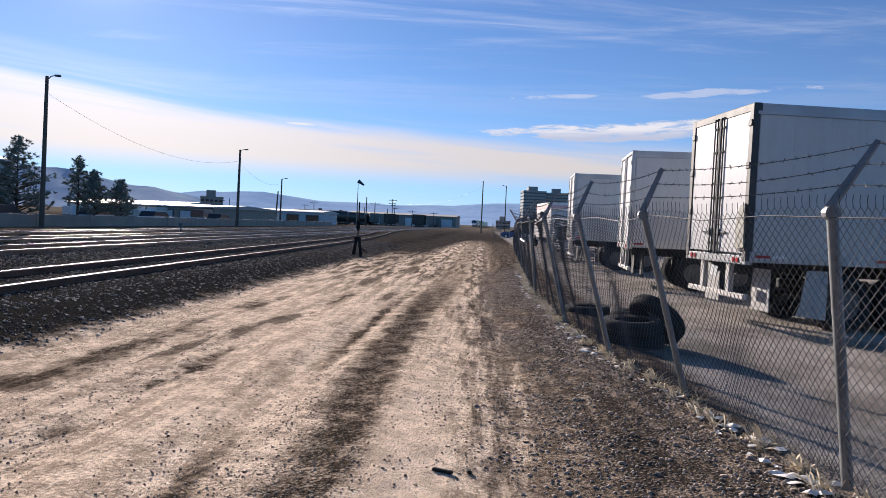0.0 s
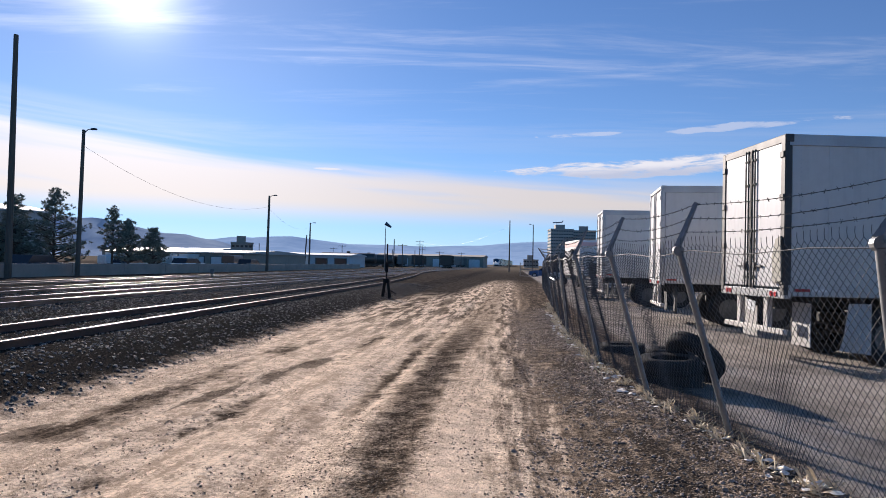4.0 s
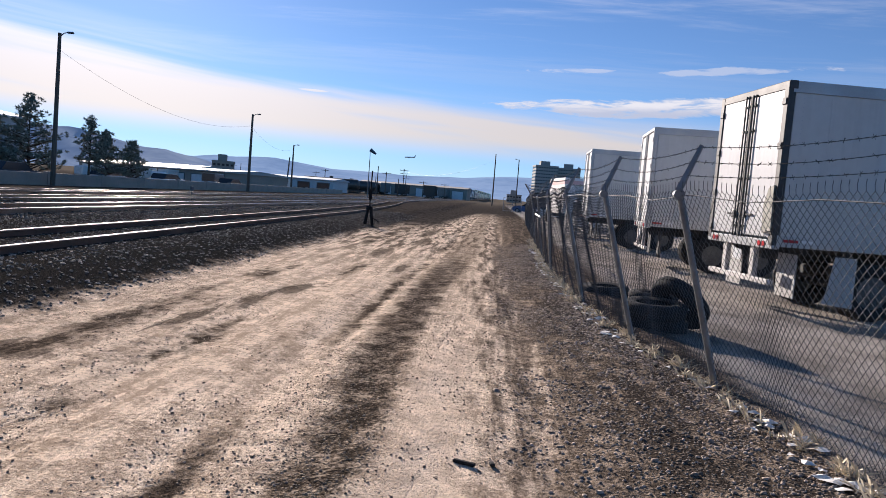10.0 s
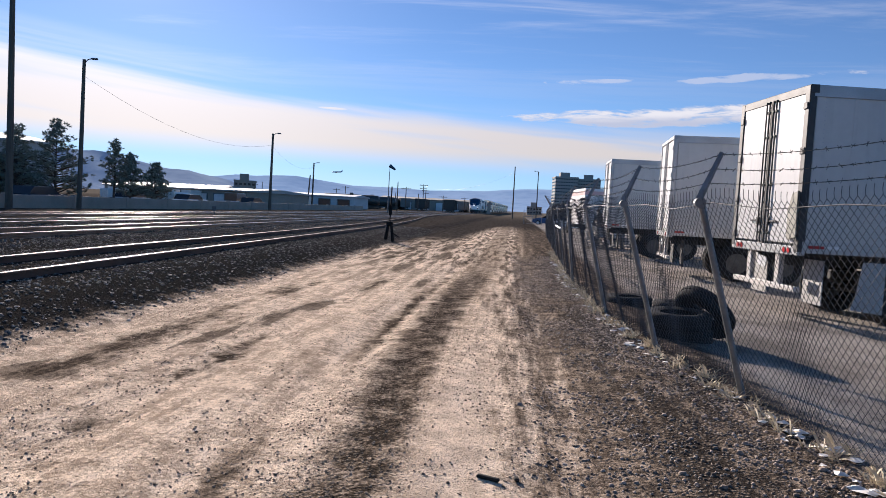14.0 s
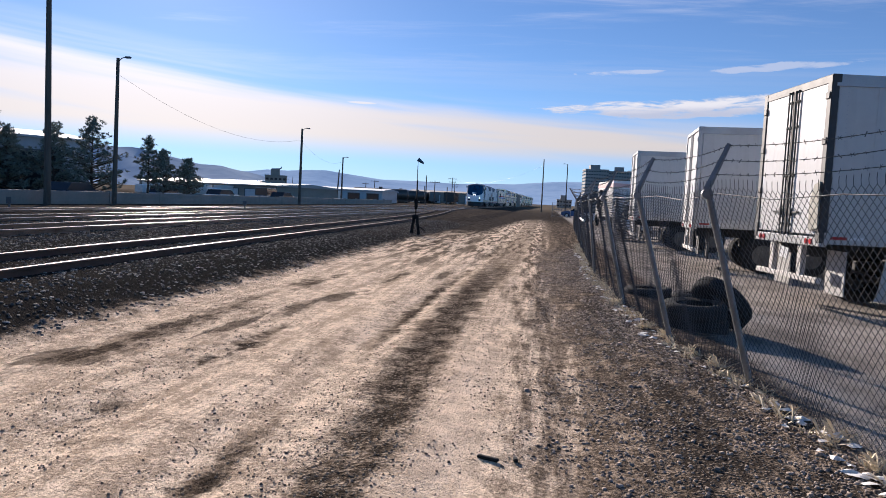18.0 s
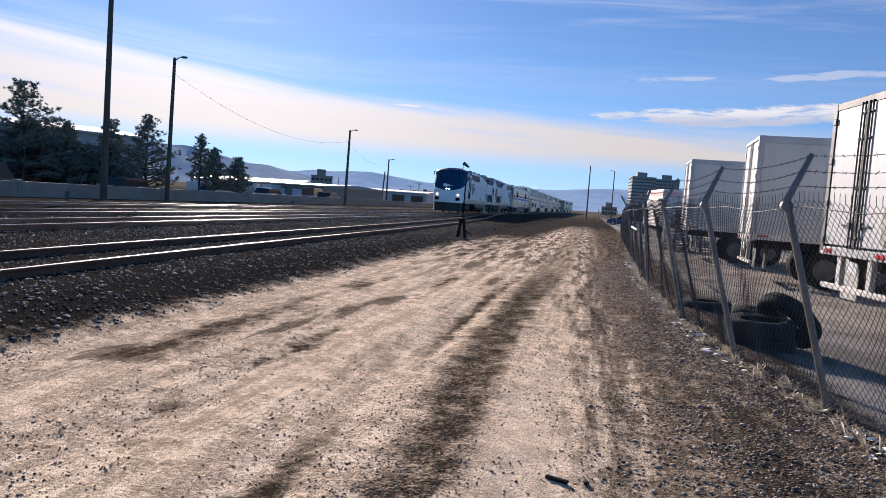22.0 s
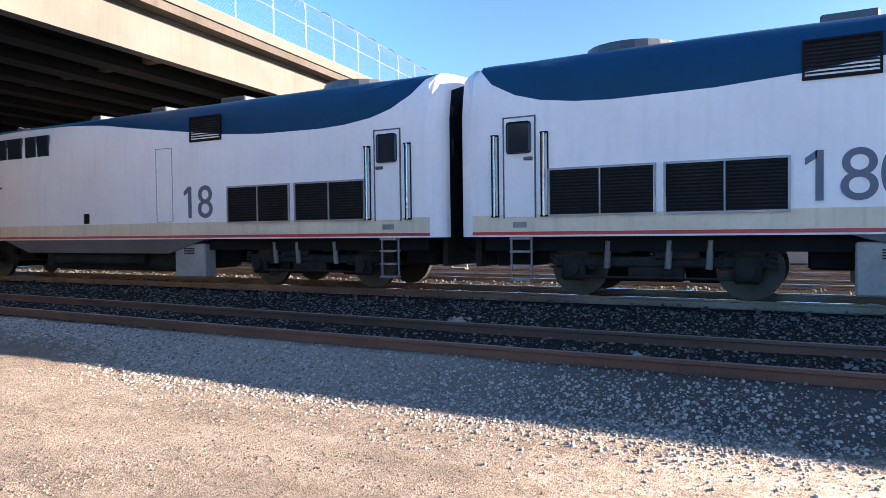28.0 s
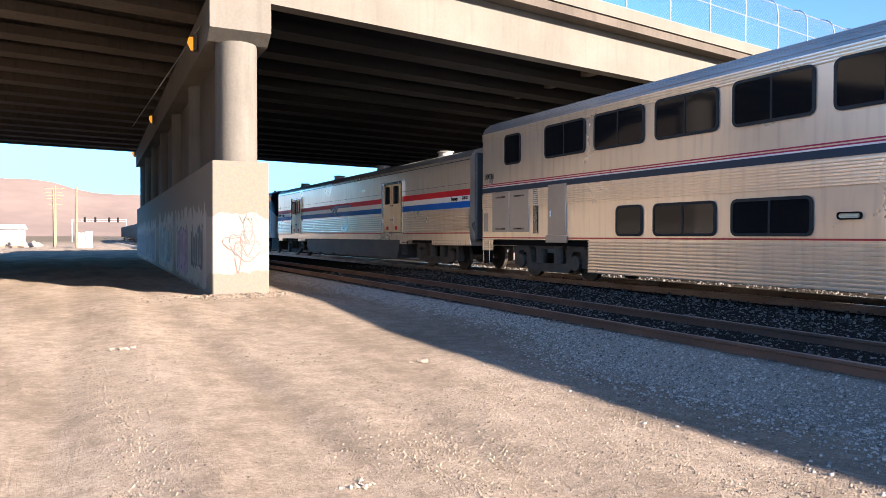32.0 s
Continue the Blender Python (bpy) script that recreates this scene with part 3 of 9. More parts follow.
    far_bed = band(m("ADD", X, m("MULTIPLY", rough_edge, 1.0)), -5.05, -4.5, 1.0, 0.0)
    bed = m("MAXIMUM", bed, m("MULTIPLY", far_bed, band(Y, 22.0, 34.0)))
    pale_gravel = blend(band(stones, 0.05, 0.5), (0.47, 0.415, 0.35), (0.28, 0.247, 0.208))
    grey = blend(band(m("ADD", Y, m("MULTIPLY", wob, 1.5)), -5.5, -0.5, 1.0, 0.0), blend(band(Y, 2.0, 6.0), (0.085, 0.078, 0.072), gravel), pale_gravel)
    inner = band(m("ADD", X, m("MULTIPLY", wob2, 0.4)), -6.95, -6.55)
    rocky = blend(inner, gravel, grey)
    far_dirt = blend(band(m("ADD", m("MULTIPLY", mottle, 0.5), m("MULTIPLY", streaks, 0.5)), 0.40, 0.60), (0.075, 0.064, 0.055), (0.028, 0.024, 0.021))
    rocky = blend(band(m("ADD", Y, m("MULTIPLY", wob, 6.0)), 16.0, 34.0), rocky, far_dirt)
    col = blend(bed, col, rocky)
    # far along, the road narrows, bends away and the ground darkens
    far_x = m("SUBTRACT", X, m("MULTIPLY", m("POWER", m("MAXIMUM", m("SUBTRACT", Y, 28.0), 0.0), 2.0), 0.00075))
    lost = m("MAXIMUM", band(m("ADD", Y, m("MULTIPLY", wob, 10.0)), 52.0, 78.0), m("MULTIPLY", band(m("ADD", far_x, m("MULTIPLY", rough_edge, 1.2)), -3.4, -2.2, 1.0, 0.0), band(Y, 26.0, 40.0)))
    col = blend(lost, col, far_dirt)
    yard = band(m("ADD", X, m("MULTIPLY", rough_edge, 0.5)), 2.25, 2.75)
    ahead_yard = m("MULTIPLY", yard, band(Y, -4.0, 1.0))
    col = blend(ahead_yard, col, paving)
    # dark crumbs everywhere
    speck = m("MULTIPLY", m("MULTIPLY", band(crumbs, 0.12, 0.27, 1.0, 0.0), band(mottle, 0.38, 0.50)), 0.9)
    col = blend(speck, col, (0.07, 0.053, 0.04))
    dist = N("ShaderNodeVectorMath")
    dist.operation = "LENGTH"
    L(geo.outputs["Position"], dist.inputs[0])
    col = blend(band(dist.outputs["Value"], 90, 260), col, blend(noisy(0.02), (0.16, 0.13, 0.10), (0.10, 0.085, 0.065)))
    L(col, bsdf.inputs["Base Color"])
    bsdf.inputs["Roughness"].default_value = 0.93
    bsdf.inputs["Specular IOR Level"].default_value = 0.0
    h = m("ADD", m("MULTIPLY", fine, 0.7), m("ADD", m("MULTIPLY", gritty, 0.3), m("MULTIPLY", streaks, 1.1)))
    h = m("ADD", h, m("MULTIPLY", band(crumbs, 0.0, 0.5, 1.0, 0.0), 0.22))
    h = m("ADD", h, m("ADD", m("MULTIPLY", mottle, 0.45), m("MULTIPLY", worn, -0.35)))
    h = m("ADD", h, m("MULTIPLY", m("MULTIPLY", band(stones, 0.0, 0.5, 1.0, 0.0), most(m("MULTIPLY", bed, 0.3), stony, m("MULTIPLY", strip, 0.6))), 0.9))
    bp = N("ShaderNodeBump")
    bp.inputs["Strength"].default_value, bp.inputs["Distance"].default_value = 1.0, 0.04
    L(h, bp.inputs["Height"]), L(bp.outputs[0], bsdf.inputs["Normal"])
    return mt


def graded(lo, hi, fine_lo, fine_hi, step, grow=1.18):
    mid = list(np.arange(fine_lo, fine_hi + 1e-6, step))
    up, s, v = [], step, fine_hi
    while v < hi:
        s *= grow
        v += s
        up.append(min(v, hi))
    down, s, v = [], step, fine_lo
    while v > lo:
        s *= grow
        v -= s
        down.append(max(v, lo))
    return np.array(down[::-1] + mid + up)


def grid_mesh(name, xs, ys, height):
    gx, gy = np.meshgrid(xs, ys)
    gz = height(gx, gy)
    nx, ny = len(xs), len(ys)
    me = bpy.data.meshes.new(name)
    idx = np.arange(nx * ny).reshape(ny, nx)
    quads = np.stack([idx[:-1, :-1], idx[:-1, 1:], idx[1:, 1:], idx[1:, :-1]], -1).reshape(-1, 4)
    me.vertices.add(nx * ny)
    me.vertices.foreach_set("co", np.stack([gx, gy, gz], -1).reshape(-1).astype(np.float32))
    me.loops.add(quads.size)
    me.loops.foreach_set("vertex_index", quads.reshape(-1).astype(np.int32))
    me.polygons.add(len(quads))
    me.polygons.foreach_set("loop_start", np.arange(0, quads.size, 4, dtype=np.int32))
    me.polygons.foreach_set("use_smooth", np.ones(len(quads), dtype=bool))
    me.update(calc_edges=True)
    return me


def build_ground():
    xs = graded(-3500, 3500, -7.0, 4.0, 0.09)
    ys = graded(-3500, 3500, -12.0, 22.0, 0.11)
    me = grid_mesh("ground", xs, ys, ground_height)
    me.materials.append(ground_material())
    tagged(new("ground", me), "pale dusty dirt road with dark gravel beside the tracks", "ground", kind="structure")


build_ground()


def h_at(x, y):
    return float(ground_height(np.array([float(x)]), np.array([float(y)]))[0])


# --- tracks ---
M_RAIL = surface("worn_rail_steel", (0.30, 0.25, 0.22), (0.16, 0.10, 0.07), rough=0.35, metal=0.85, grain=30, coarse=1.0, bump=0.05)
M_RAIL_RUST = surface("rusty_rail", (0.15, 0.070, 0.045), (0.07, 0.038, 0.027), rough=0.75, metal=0.1, grain=30, coarse=1.0, bump=0.1)
M_POLISH = surface("polished_rail_head", (0.55, 0.55, 0.56), (0.42, 0.42, 0.43), rough=0.22, metal=1.0, grain=20, coarse=1.0, bump=0.02)
M_TIE = surface("creosoted_timber", (0.075, 0.055, 0.04), (0.035, 0.028, 0.022), rough=0.85, grain=18, coarse=2, bump=0.5, random_tint=0.25, stretch=(0.3, 1, 1))


def rail_line(name, xs_of, y0, y1, z, parent, mat_side, mat_top, step=4.0):
    """One rail with foot, web and head, and a bright running band."""
    prof = [(-0.07, -0.17), (-0.07, -0.155), (-0.012, -0.14), (-0.012, -0.045), (-0.036, -0.035), (-0.036, -0.004), (0.036, -0.004), (0.036, -0.035), (0.012, -0.045), (0.012, -0.14), (0.07, -0.155), (0.07, -0.17)]
    n = max(2, int((y1 - y0) / step))
    ys = [y0 + (y1 - y0) * i / n for i in range(n + 1)]
    bm = B()
    sweep(bm, None, [[(xs_of(y) + u, y, z + v) for u, v in prof] for y in ys])
    bmesh.ops.recalc_face_normals(bm, faces=bm.faces[:])
    ob = part(name, bm, mat_side, parent)
    bm = B()
    sweep(bm, None, [[(xs_of(y) + u, y, z + v) for u, v in ((-0.033, -0.004), (-0.028, 0.0), (0.028, 0.0), (0.033, -0.004))] for y in ys], closed=False)
    bmesh.ops.recalc_face_normals(bm, faces=bm.faces[:])
    part("running_band", bm, mat_top, ob)


def build_track(label, xs_of, y0, y1, z, rusty=False, ties=(0, 0), far_ties=True, sink=0.0):
    tr = thing("railway_track", label, "railway track", kind="structure")
    for s in (-0.7525, 0.7525):
        rail_line("rail", lambda y, s=s: xs_of(y) + s, y0, y1, z, tr, M_RAIL_RUST if rusty else M_RAIL, surface("dull_rail_head", (0.20, 0.125, 0.092), (0.12, 0.074, 0.056), rough=0.5, metal=0.4) if rusty else M_POLISH)
    bm = B()
    box(bm, (0, 0, 0), (2.6, 0.22, 0.16), bevel=0.012)
    me = finish(bm, "sleeper", M_TIE)
    y = ties[0]
    rng = random.Random(7)
    while y < ties[1]:
        ob = part("sleeper", me, None, tr, at=pose(xs_of(y) + rng.uniform(-.03, .03), y, z - 0.25 - sink + rng.uniform(-.012, .006), 0, 0, rng.uniform(-1.2, 1.2)))
        y += 0.6 + rng.uniform(-.03, .03)
    if far_ties:
        bm = B()
        y = ties[1]
        while y < min(y1, 150):
            bmesh.ops.create_cube(bm, size=1, matrix=Matrix.Translation((xs_of(y), y, z - 0.25 - sink)) @ Matrix.Diagonal((2.6, 0.22, 0.16, 1)))
            y += 0.6
        y = ties[0]
        while y > max(y0, -90):
            y -= 0.6
            bmesh.ops.create_cube(bm, size=1, matrix=Matrix.Translation((xs_of(y), y, z - 0.25 - sink)) @ Matrix.Diagonal((2.6, 0.22, 0.16, 1)))
        ob = part("sleepers", bm, M_TIE, tr)
        tagged(ob, kind="stuff")
    return tr


build_track("main line track with polished rails on timber sleepers", main_track_x, -420, 620, RAIL_Z, ties=(-22, 40))
build_track("siding with dull rusty rails on buried sleepers", near_track_x, -200, 130, RAIL_Z - 0.02, rusty=True, ties=(-22, 40), sink=0.17)
for x in (-17.4, -21.7):
    build_track("yard track with worn bright rails", lambda y, x=x: x, -300, 500, RAIL_Z - 0.05, ties=(0, 0), far_ties=False)


def stone_field(name, label, mt, x, y, r, seed, dz=0.0, flat=1.0):
    """Many small uneven stones in one mesh, each ten corners on the ground."""
    rng = np.random.RandomState(seed)
    n = len(x)
    z = ground_height(x, y) + dz
    ang = rng.uniform(0, 6.283, n)[:, None] + np.arange(5)[None, :] * 1.2566 + rng.uniform(-.3, .3, (n, 5))
    k0 = r[:, None] * rng.uniform(.75, 1.25, (n, 5))
    squash = rng.uniform(.55, 1.0, n)[:, None]
    low = np.stack([x[:, None] + k0 * np.cos(ang), y[:, None] + k0 * np.sin(ang) * squash, (z - 0.25 * r)[:, None] + np.zeros((n, 5))], -1)
    k1 = k0 * rng.uniform(.5, .85, (n, 5))
    sx, sy = rng.uniform(-.2, .2, n) * r, rng.uniform(-.2, .2, n) * r
    top = np.stack([x[:, None] + sx[:, None] + k1 * np.cos(ang + 0.3), y[:, None] + sy[:, None] + k1 * np.sin(ang + 0.3) * squash, z[:, None] + flat * r[:, None] * rng.uniform(.45, .95, (n, 5))], -1)
    verts = np.concatenate([low, top], 1).reshape(-1, 3)
    o = (np.arange(n) * 10)[:, None]
    quads = np.concatenate([o + [i, (i + 1) % 5, 5 + (i + 1) % 5, 5 + i] for i in range(5)], 0)
    caps = o + [5, 6, 7, 8, 9]
    me = bpy.data.meshes.new(name)
    me.vertices.add(len(verts))
    me.vertices.foreach_set("co", verts.reshape(-1).astype(np.float32))
    loops = np.concatenate([quads.reshape(-1), caps.reshape(-1)])
    me.loops.add(len(loops))
    me.loops.foreach_set("vertex_index", loops.astype(np.int32))
    starts = np.concatenate([np.arange(len(quads)) * 4, len(quads) * 4 + np.arange(n) * 5])
    me.polygons.add(len(starts))
    me.polygons.foreach_set("loop_start", starts.astype(np.int32))
    me.update(calc_edges=True)
    me.materials.append(mt)
    return tagged(new(name, me), label, "gravel", kind="stuff")


def pebble_material(name, dark, light):
    """Stones that differ one from another."""
    mt, nt, N, L, bsdf = nodes_of(name)
    geo, ramp = N("ShaderNodeNewGeometry"), N("ShaderNodeValToRGB")
    ramp.color_ramp.elements[0].color, ramp.color_ramp.elements[1].color = (*dark, 1), (*light, 1)
    ns = N("ShaderNodeTexNoise")
    ns.inputs["Scale"].default_value = 60
    mx = N("ShaderNodeMath")
    mx.operation = "MULTIPLY_ADD"
    mx.inputs[1].default_value = 0.4
    L(ns.outputs["Fac"], mx.inputs[0]), L(geo.outputs["Random Per Island"], mx.inputs[2])
    mr = N("ShaderNodeMapRange")
    mr.inputs[1].default_value, mr.inputs[2].default_value = 0.1, 1.3
    L(mx.outputs[0], mr.inputs[0]), L(mr.outputs[0], ramp.inputs[0]), L(ramp.outputs[0], bsdf.inputs["Base Color"])
    bsdf.inputs["Roughness"].default_value = 0.85
    bsdf.inputs["Specular IOR Level"].default_value = 0.08
    return mt


def build_stones():
    """Loose stones, thick by the tracks and thin on the road."""
    R = np.random.RandomState(11)

    def along(n, lo, hi, p=2.0):
        return lo + (hi - lo) * R.random_sample(n) ** p

    def sizes(n, lo, hi):
        return lo + (hi - lo) * R.random_sample(n) ** 2.2
    n = 60000
    y = along(n, 0.6, 26.0, 1.9) + R.uniform(-1.2, 0.6, n)
    fx = np.interp(y, FY, FX)
    x = 0.12 - 0.30 * np.clip((y - 4.0) / 8.5, 0, 1) + (fx - 0.05) * R.random_sample(n) ** 0.62
    keep = ripple(x * 3, y * 0.6, 1.6, 41) + ripple(x, y, 6.0, 42) * 0.8 + 0.25 * (x - 0.6) + R.uniform(-.5, .5, n) > -0.12
    x, y, n = x[keep], y[keep], int(keep.sum())
    stone_field("roadside_gravel", "small dark brown stones and clods beside the dirt road", pebble_material("brown_stone", (0.025, 0.020, 0.017), (0.46, 0.375, 0.31)), x, y, 0.003 + 0.017 * R.random_sample(n) ** 3 + 0.02 * (R.random_sample(n) < 0.02) * R.random_sample(n), 1, flat=0.8)
    n = 12000
    y = along(n, 1.2, 17.0, 1.8) + R.uniform(-1.0, 0.5, n)
    x = -0.97 - 0.08 * np.sin(y * 0.35) + 0.25 * R.standard_normal(n)
    stone_field("road_clods", "dark clods and grit along the middle of the road", pebble_material("dark_clod", (0.07, 0.054, 0.041), (0.34, 0.265, 0.195)), x, y, sizes(n, 0.002, 0.011), 2, flat=0.8)
    n = 60000
    y = along(n, 2.0, 30.0, 2.0)
    x = R.uniform(-5.0, 0.4, n)
    keep = ripple(x * 3.2, y * 0.55, 1.5, 51) + 0.7 * ripple(x, y, 5.0, 52) + R.uniform(-.4, .4, n) > 0.05
    x, y, n = x[keep], y[keep], int(keep.sum())
    stone_field("road_pebbles", "small pebbles and crumbs lying on the dusty road", pebble_material("road_crumb", (0.05, 0.038, 0.029), (0.42, 0.33, 0.245)), x, y, 0.002 + 0.0105 * R.random_sample(n) ** 3, 3)
    n = 24000
    y = -0.8 - 15 * R.random_sample(n) ** 1.5
    x = R.uniform(-6.0, 3.0, n)
    keep = ripple(x, y, 0.8, 21) + ripple(x, y, 2.1, 22) * 0.6 + R.uniform(-.25, .25, n) > 0.30
    x, y = x[keep], y[keep]
    # belts of pebbles left by wheels
    for (xa, ya), (xb, yb), w, k in (((0.0, -11.0), (-0.35, -7.5), 0.22, 420), ((-0.35, -7.5), (-0.47, -5.2), 0.18, 600), ((-0.47, -5.2), (-0.25, -3.2), 0.25, 750), ((-1.9, -5.3), (-2.4, -3.6), 0.2, 600), ((-2.4, -3.6), (-3.6, -1.6), 0.40, 1000), ((-0.9, -3.2), (-2.2, -2.6), 0.40, 500), ((-2.6, -9.6), (-3.2, -5.6), 0.35, 500), ((-3.4, -17.0), (-2.6, -18.6), 0.30, 700), ((-3.0, -17.1), (-4.3, -16.9), 0.22, 700), ((-2.1, -4.9), (-3.1, -4.3), 0.25, 500), ((-3.1, -4.3), (-4.4, -2.6), 0.42, 1000), ((-3.2, -21.8), (-4.5, -18.9), 0.18, 420), ((-4.5, -18.9), (-4.8, -13.9), 0.25, 420)):
        f = R.random_sample(k)
        x = np.concatenate([x, xa + (xb - xa) * f + w * R.standard_normal(k) * (0.6 + 0.5 * np.sin(f * 9))])
        y = np.concatenate([y, ya + (yb - ya) * f + w * R.standard_normal(k)])
    stone_field("sand_pebbles", "pale pebbles strewn over the sandy ground", pebble_material("sand_pebble", (0.06, 0.048, 0.038), (0.30, 0.24, 0.18)), x, y, sizes(len(x), 0.002, 0.014), 4)
    n = 34000
    y = 1.0 + 44 * R.random_sample(n) ** 1.5
    x = R.uniform(-11.8, -4.75, n)
    x = x - 0.2 * np.abs(R.standard_normal(n))
    keep = (y > 5.5 + R.uniform(-1.5, 1.5, n)) | (x < -6.5)
    x, y, n = x[keep], y[keep], int(keep.sum())
    k = 13000
    y = np.concatenate([y, 1.0 - 26 * R.random_sample(k) ** 1.3])
    x = np.concatenate([x, R.uniform(-11.8, -6.7, k)])
    n += k
    stone_field("ballast", "dark crushed stone ballast round the tracks", pebble_material("dark_ballast", (0.016, 0.015, 0.014), (0.20, 0.185, 0.168)), x, y, sizes(n, 0.009, 0.034), 5, dz=0.002, flat=0.7)
    n = 30000
    y = 0.0 + 0.8 * R.standard_normal(n) - 25 * R.random_sample(n) ** 1.3
    x = -6.75 + (1.05 * R.random_sample(n) + 0.55 * np.abs(R.standard_normal(n))) * (1 - 0.6 * smoothstep(-6.0, -10.0, y))
    stone_field("grey_ballast", "light grey crushed stone between the siding and the sand", pebble_material("grey_ballast", (0.08, 0.073, 0.065), (0.50, 0.45, 0.39)), x, y, sizes(n, 0.006, 0.024), 6, dz=0.002, flat=0.75)
    n = 9000
    y = -30 + 90 * R.random_sample(n)
    x = R.uniform(-16.5, -10.6, n)
    stone_field("main_line_ballast", "crushed stone ballast of the main line", pebble_material("main_ballast", (0.025, 0.024, 0.023), (0.14, 0.13, 0.12)), x, y, sizes(n, 0.02, 0.055), 7, dz=0.01)
    n = 900
    y = -17.25 + 1.1 * R.random_sample(n) ** 2 * R.choice([-0.3, 1.0], n)
    x = -3.5 + 0.75 * R.standard_normal(n)
    stone_field("pier_rubble", "brown stones and crumbs heaped round the foot of the pier", pebble_material("pier_crumb", (0.05, 0.04, 0.032), (0.26, 0.21, 0.165)), x, y, sizes(n, 0.006, 0.045), 9)
    n = 700
    y = 3 + 20 * R.random_sample(n)
    x = R.uniform(-7.0, -4.7, n)
    stone_field("wood_chips", "pale splinters and litter lying on the gravel", pebble_material("pale_splinter", (0.18, 0.16, 0.14), (0.38, 0.35, 0.31)), x, y, sizes(n, 0.01, 0.04), 8, dz=0.01, flat=0.25)


build_stones()

# --- overpass behind the camera ---
M_CONC = surface("weathered_concrete", (0.12, 0.108, 0.09), (0.09, 0.081, 0.068), rough=0.9, grain=14, coarse=0.7, bump=0.25, streak=0.18)
# shade under the deck is put into these two darker concretes
M_CONC_DARK = surface("shaded_streaky_concrete", (0.085, 0.068, 0.052), (0.055, 0.044, 0.034), rough=0.92, grain=10, coarse=0.5, bump=0.25, streak=0.3)
M_DEEP_SHADE = surface("deep_shade_concrete", (0.006, 0.006, 0.0062), (0.004, 0.004, 0.004), rough=0.95, grain=10, coarse=0.5, bump=0.25, streak=0.3)
M_FASCIA = surface("painted_fascia", (0.112, 0.101, 0.082), (0.09, 0.082, 0.067), rough=0.85, grain=12, coarse=0.6, bump=0.12, streak=0.12)
M_GALV = surface("galvanised_steel", (0.32, 0.34, 0.36), (0.22, 0.24, 0.26), rough=0.5, metal=0.5, grain=30, coarse=4, bump=0.05)
M_AMBER = glowing("amber_lens", (1.0, 0.38, 0.03), 0.16)
DECK_SLOPE = 0.145                     # the overpass crosses the tracks at a slight skew


def deck_y(x):
    return -17.4 + DECK_SLOPE * (x + 3.5)


def skewed(bm, x0, x1, dy0, dy1, z0, z1, n=1):
    """A beam along the deck, between offsets dy from its near edge."""
    vs = []
    for x in (x0, x1):
        vs += [bm.verts.new((x, deck_y(x) + d, z)) for d, z in ((dy0, z0), (dy1, z0), (dy1, z1), (dy0, z1))]
    a, b = vs[:4], vs[4:]
    for i in range(4):
        bm.faces.new((a[i], a[(i + 1) % 4], b[(i + 1) % 4], b[i]))
    bm.faces.new(a[::-1]), bm.faces.new(b)
    bmesh.ops.recalc_face_normals(bm, faces=bm.faces[:])


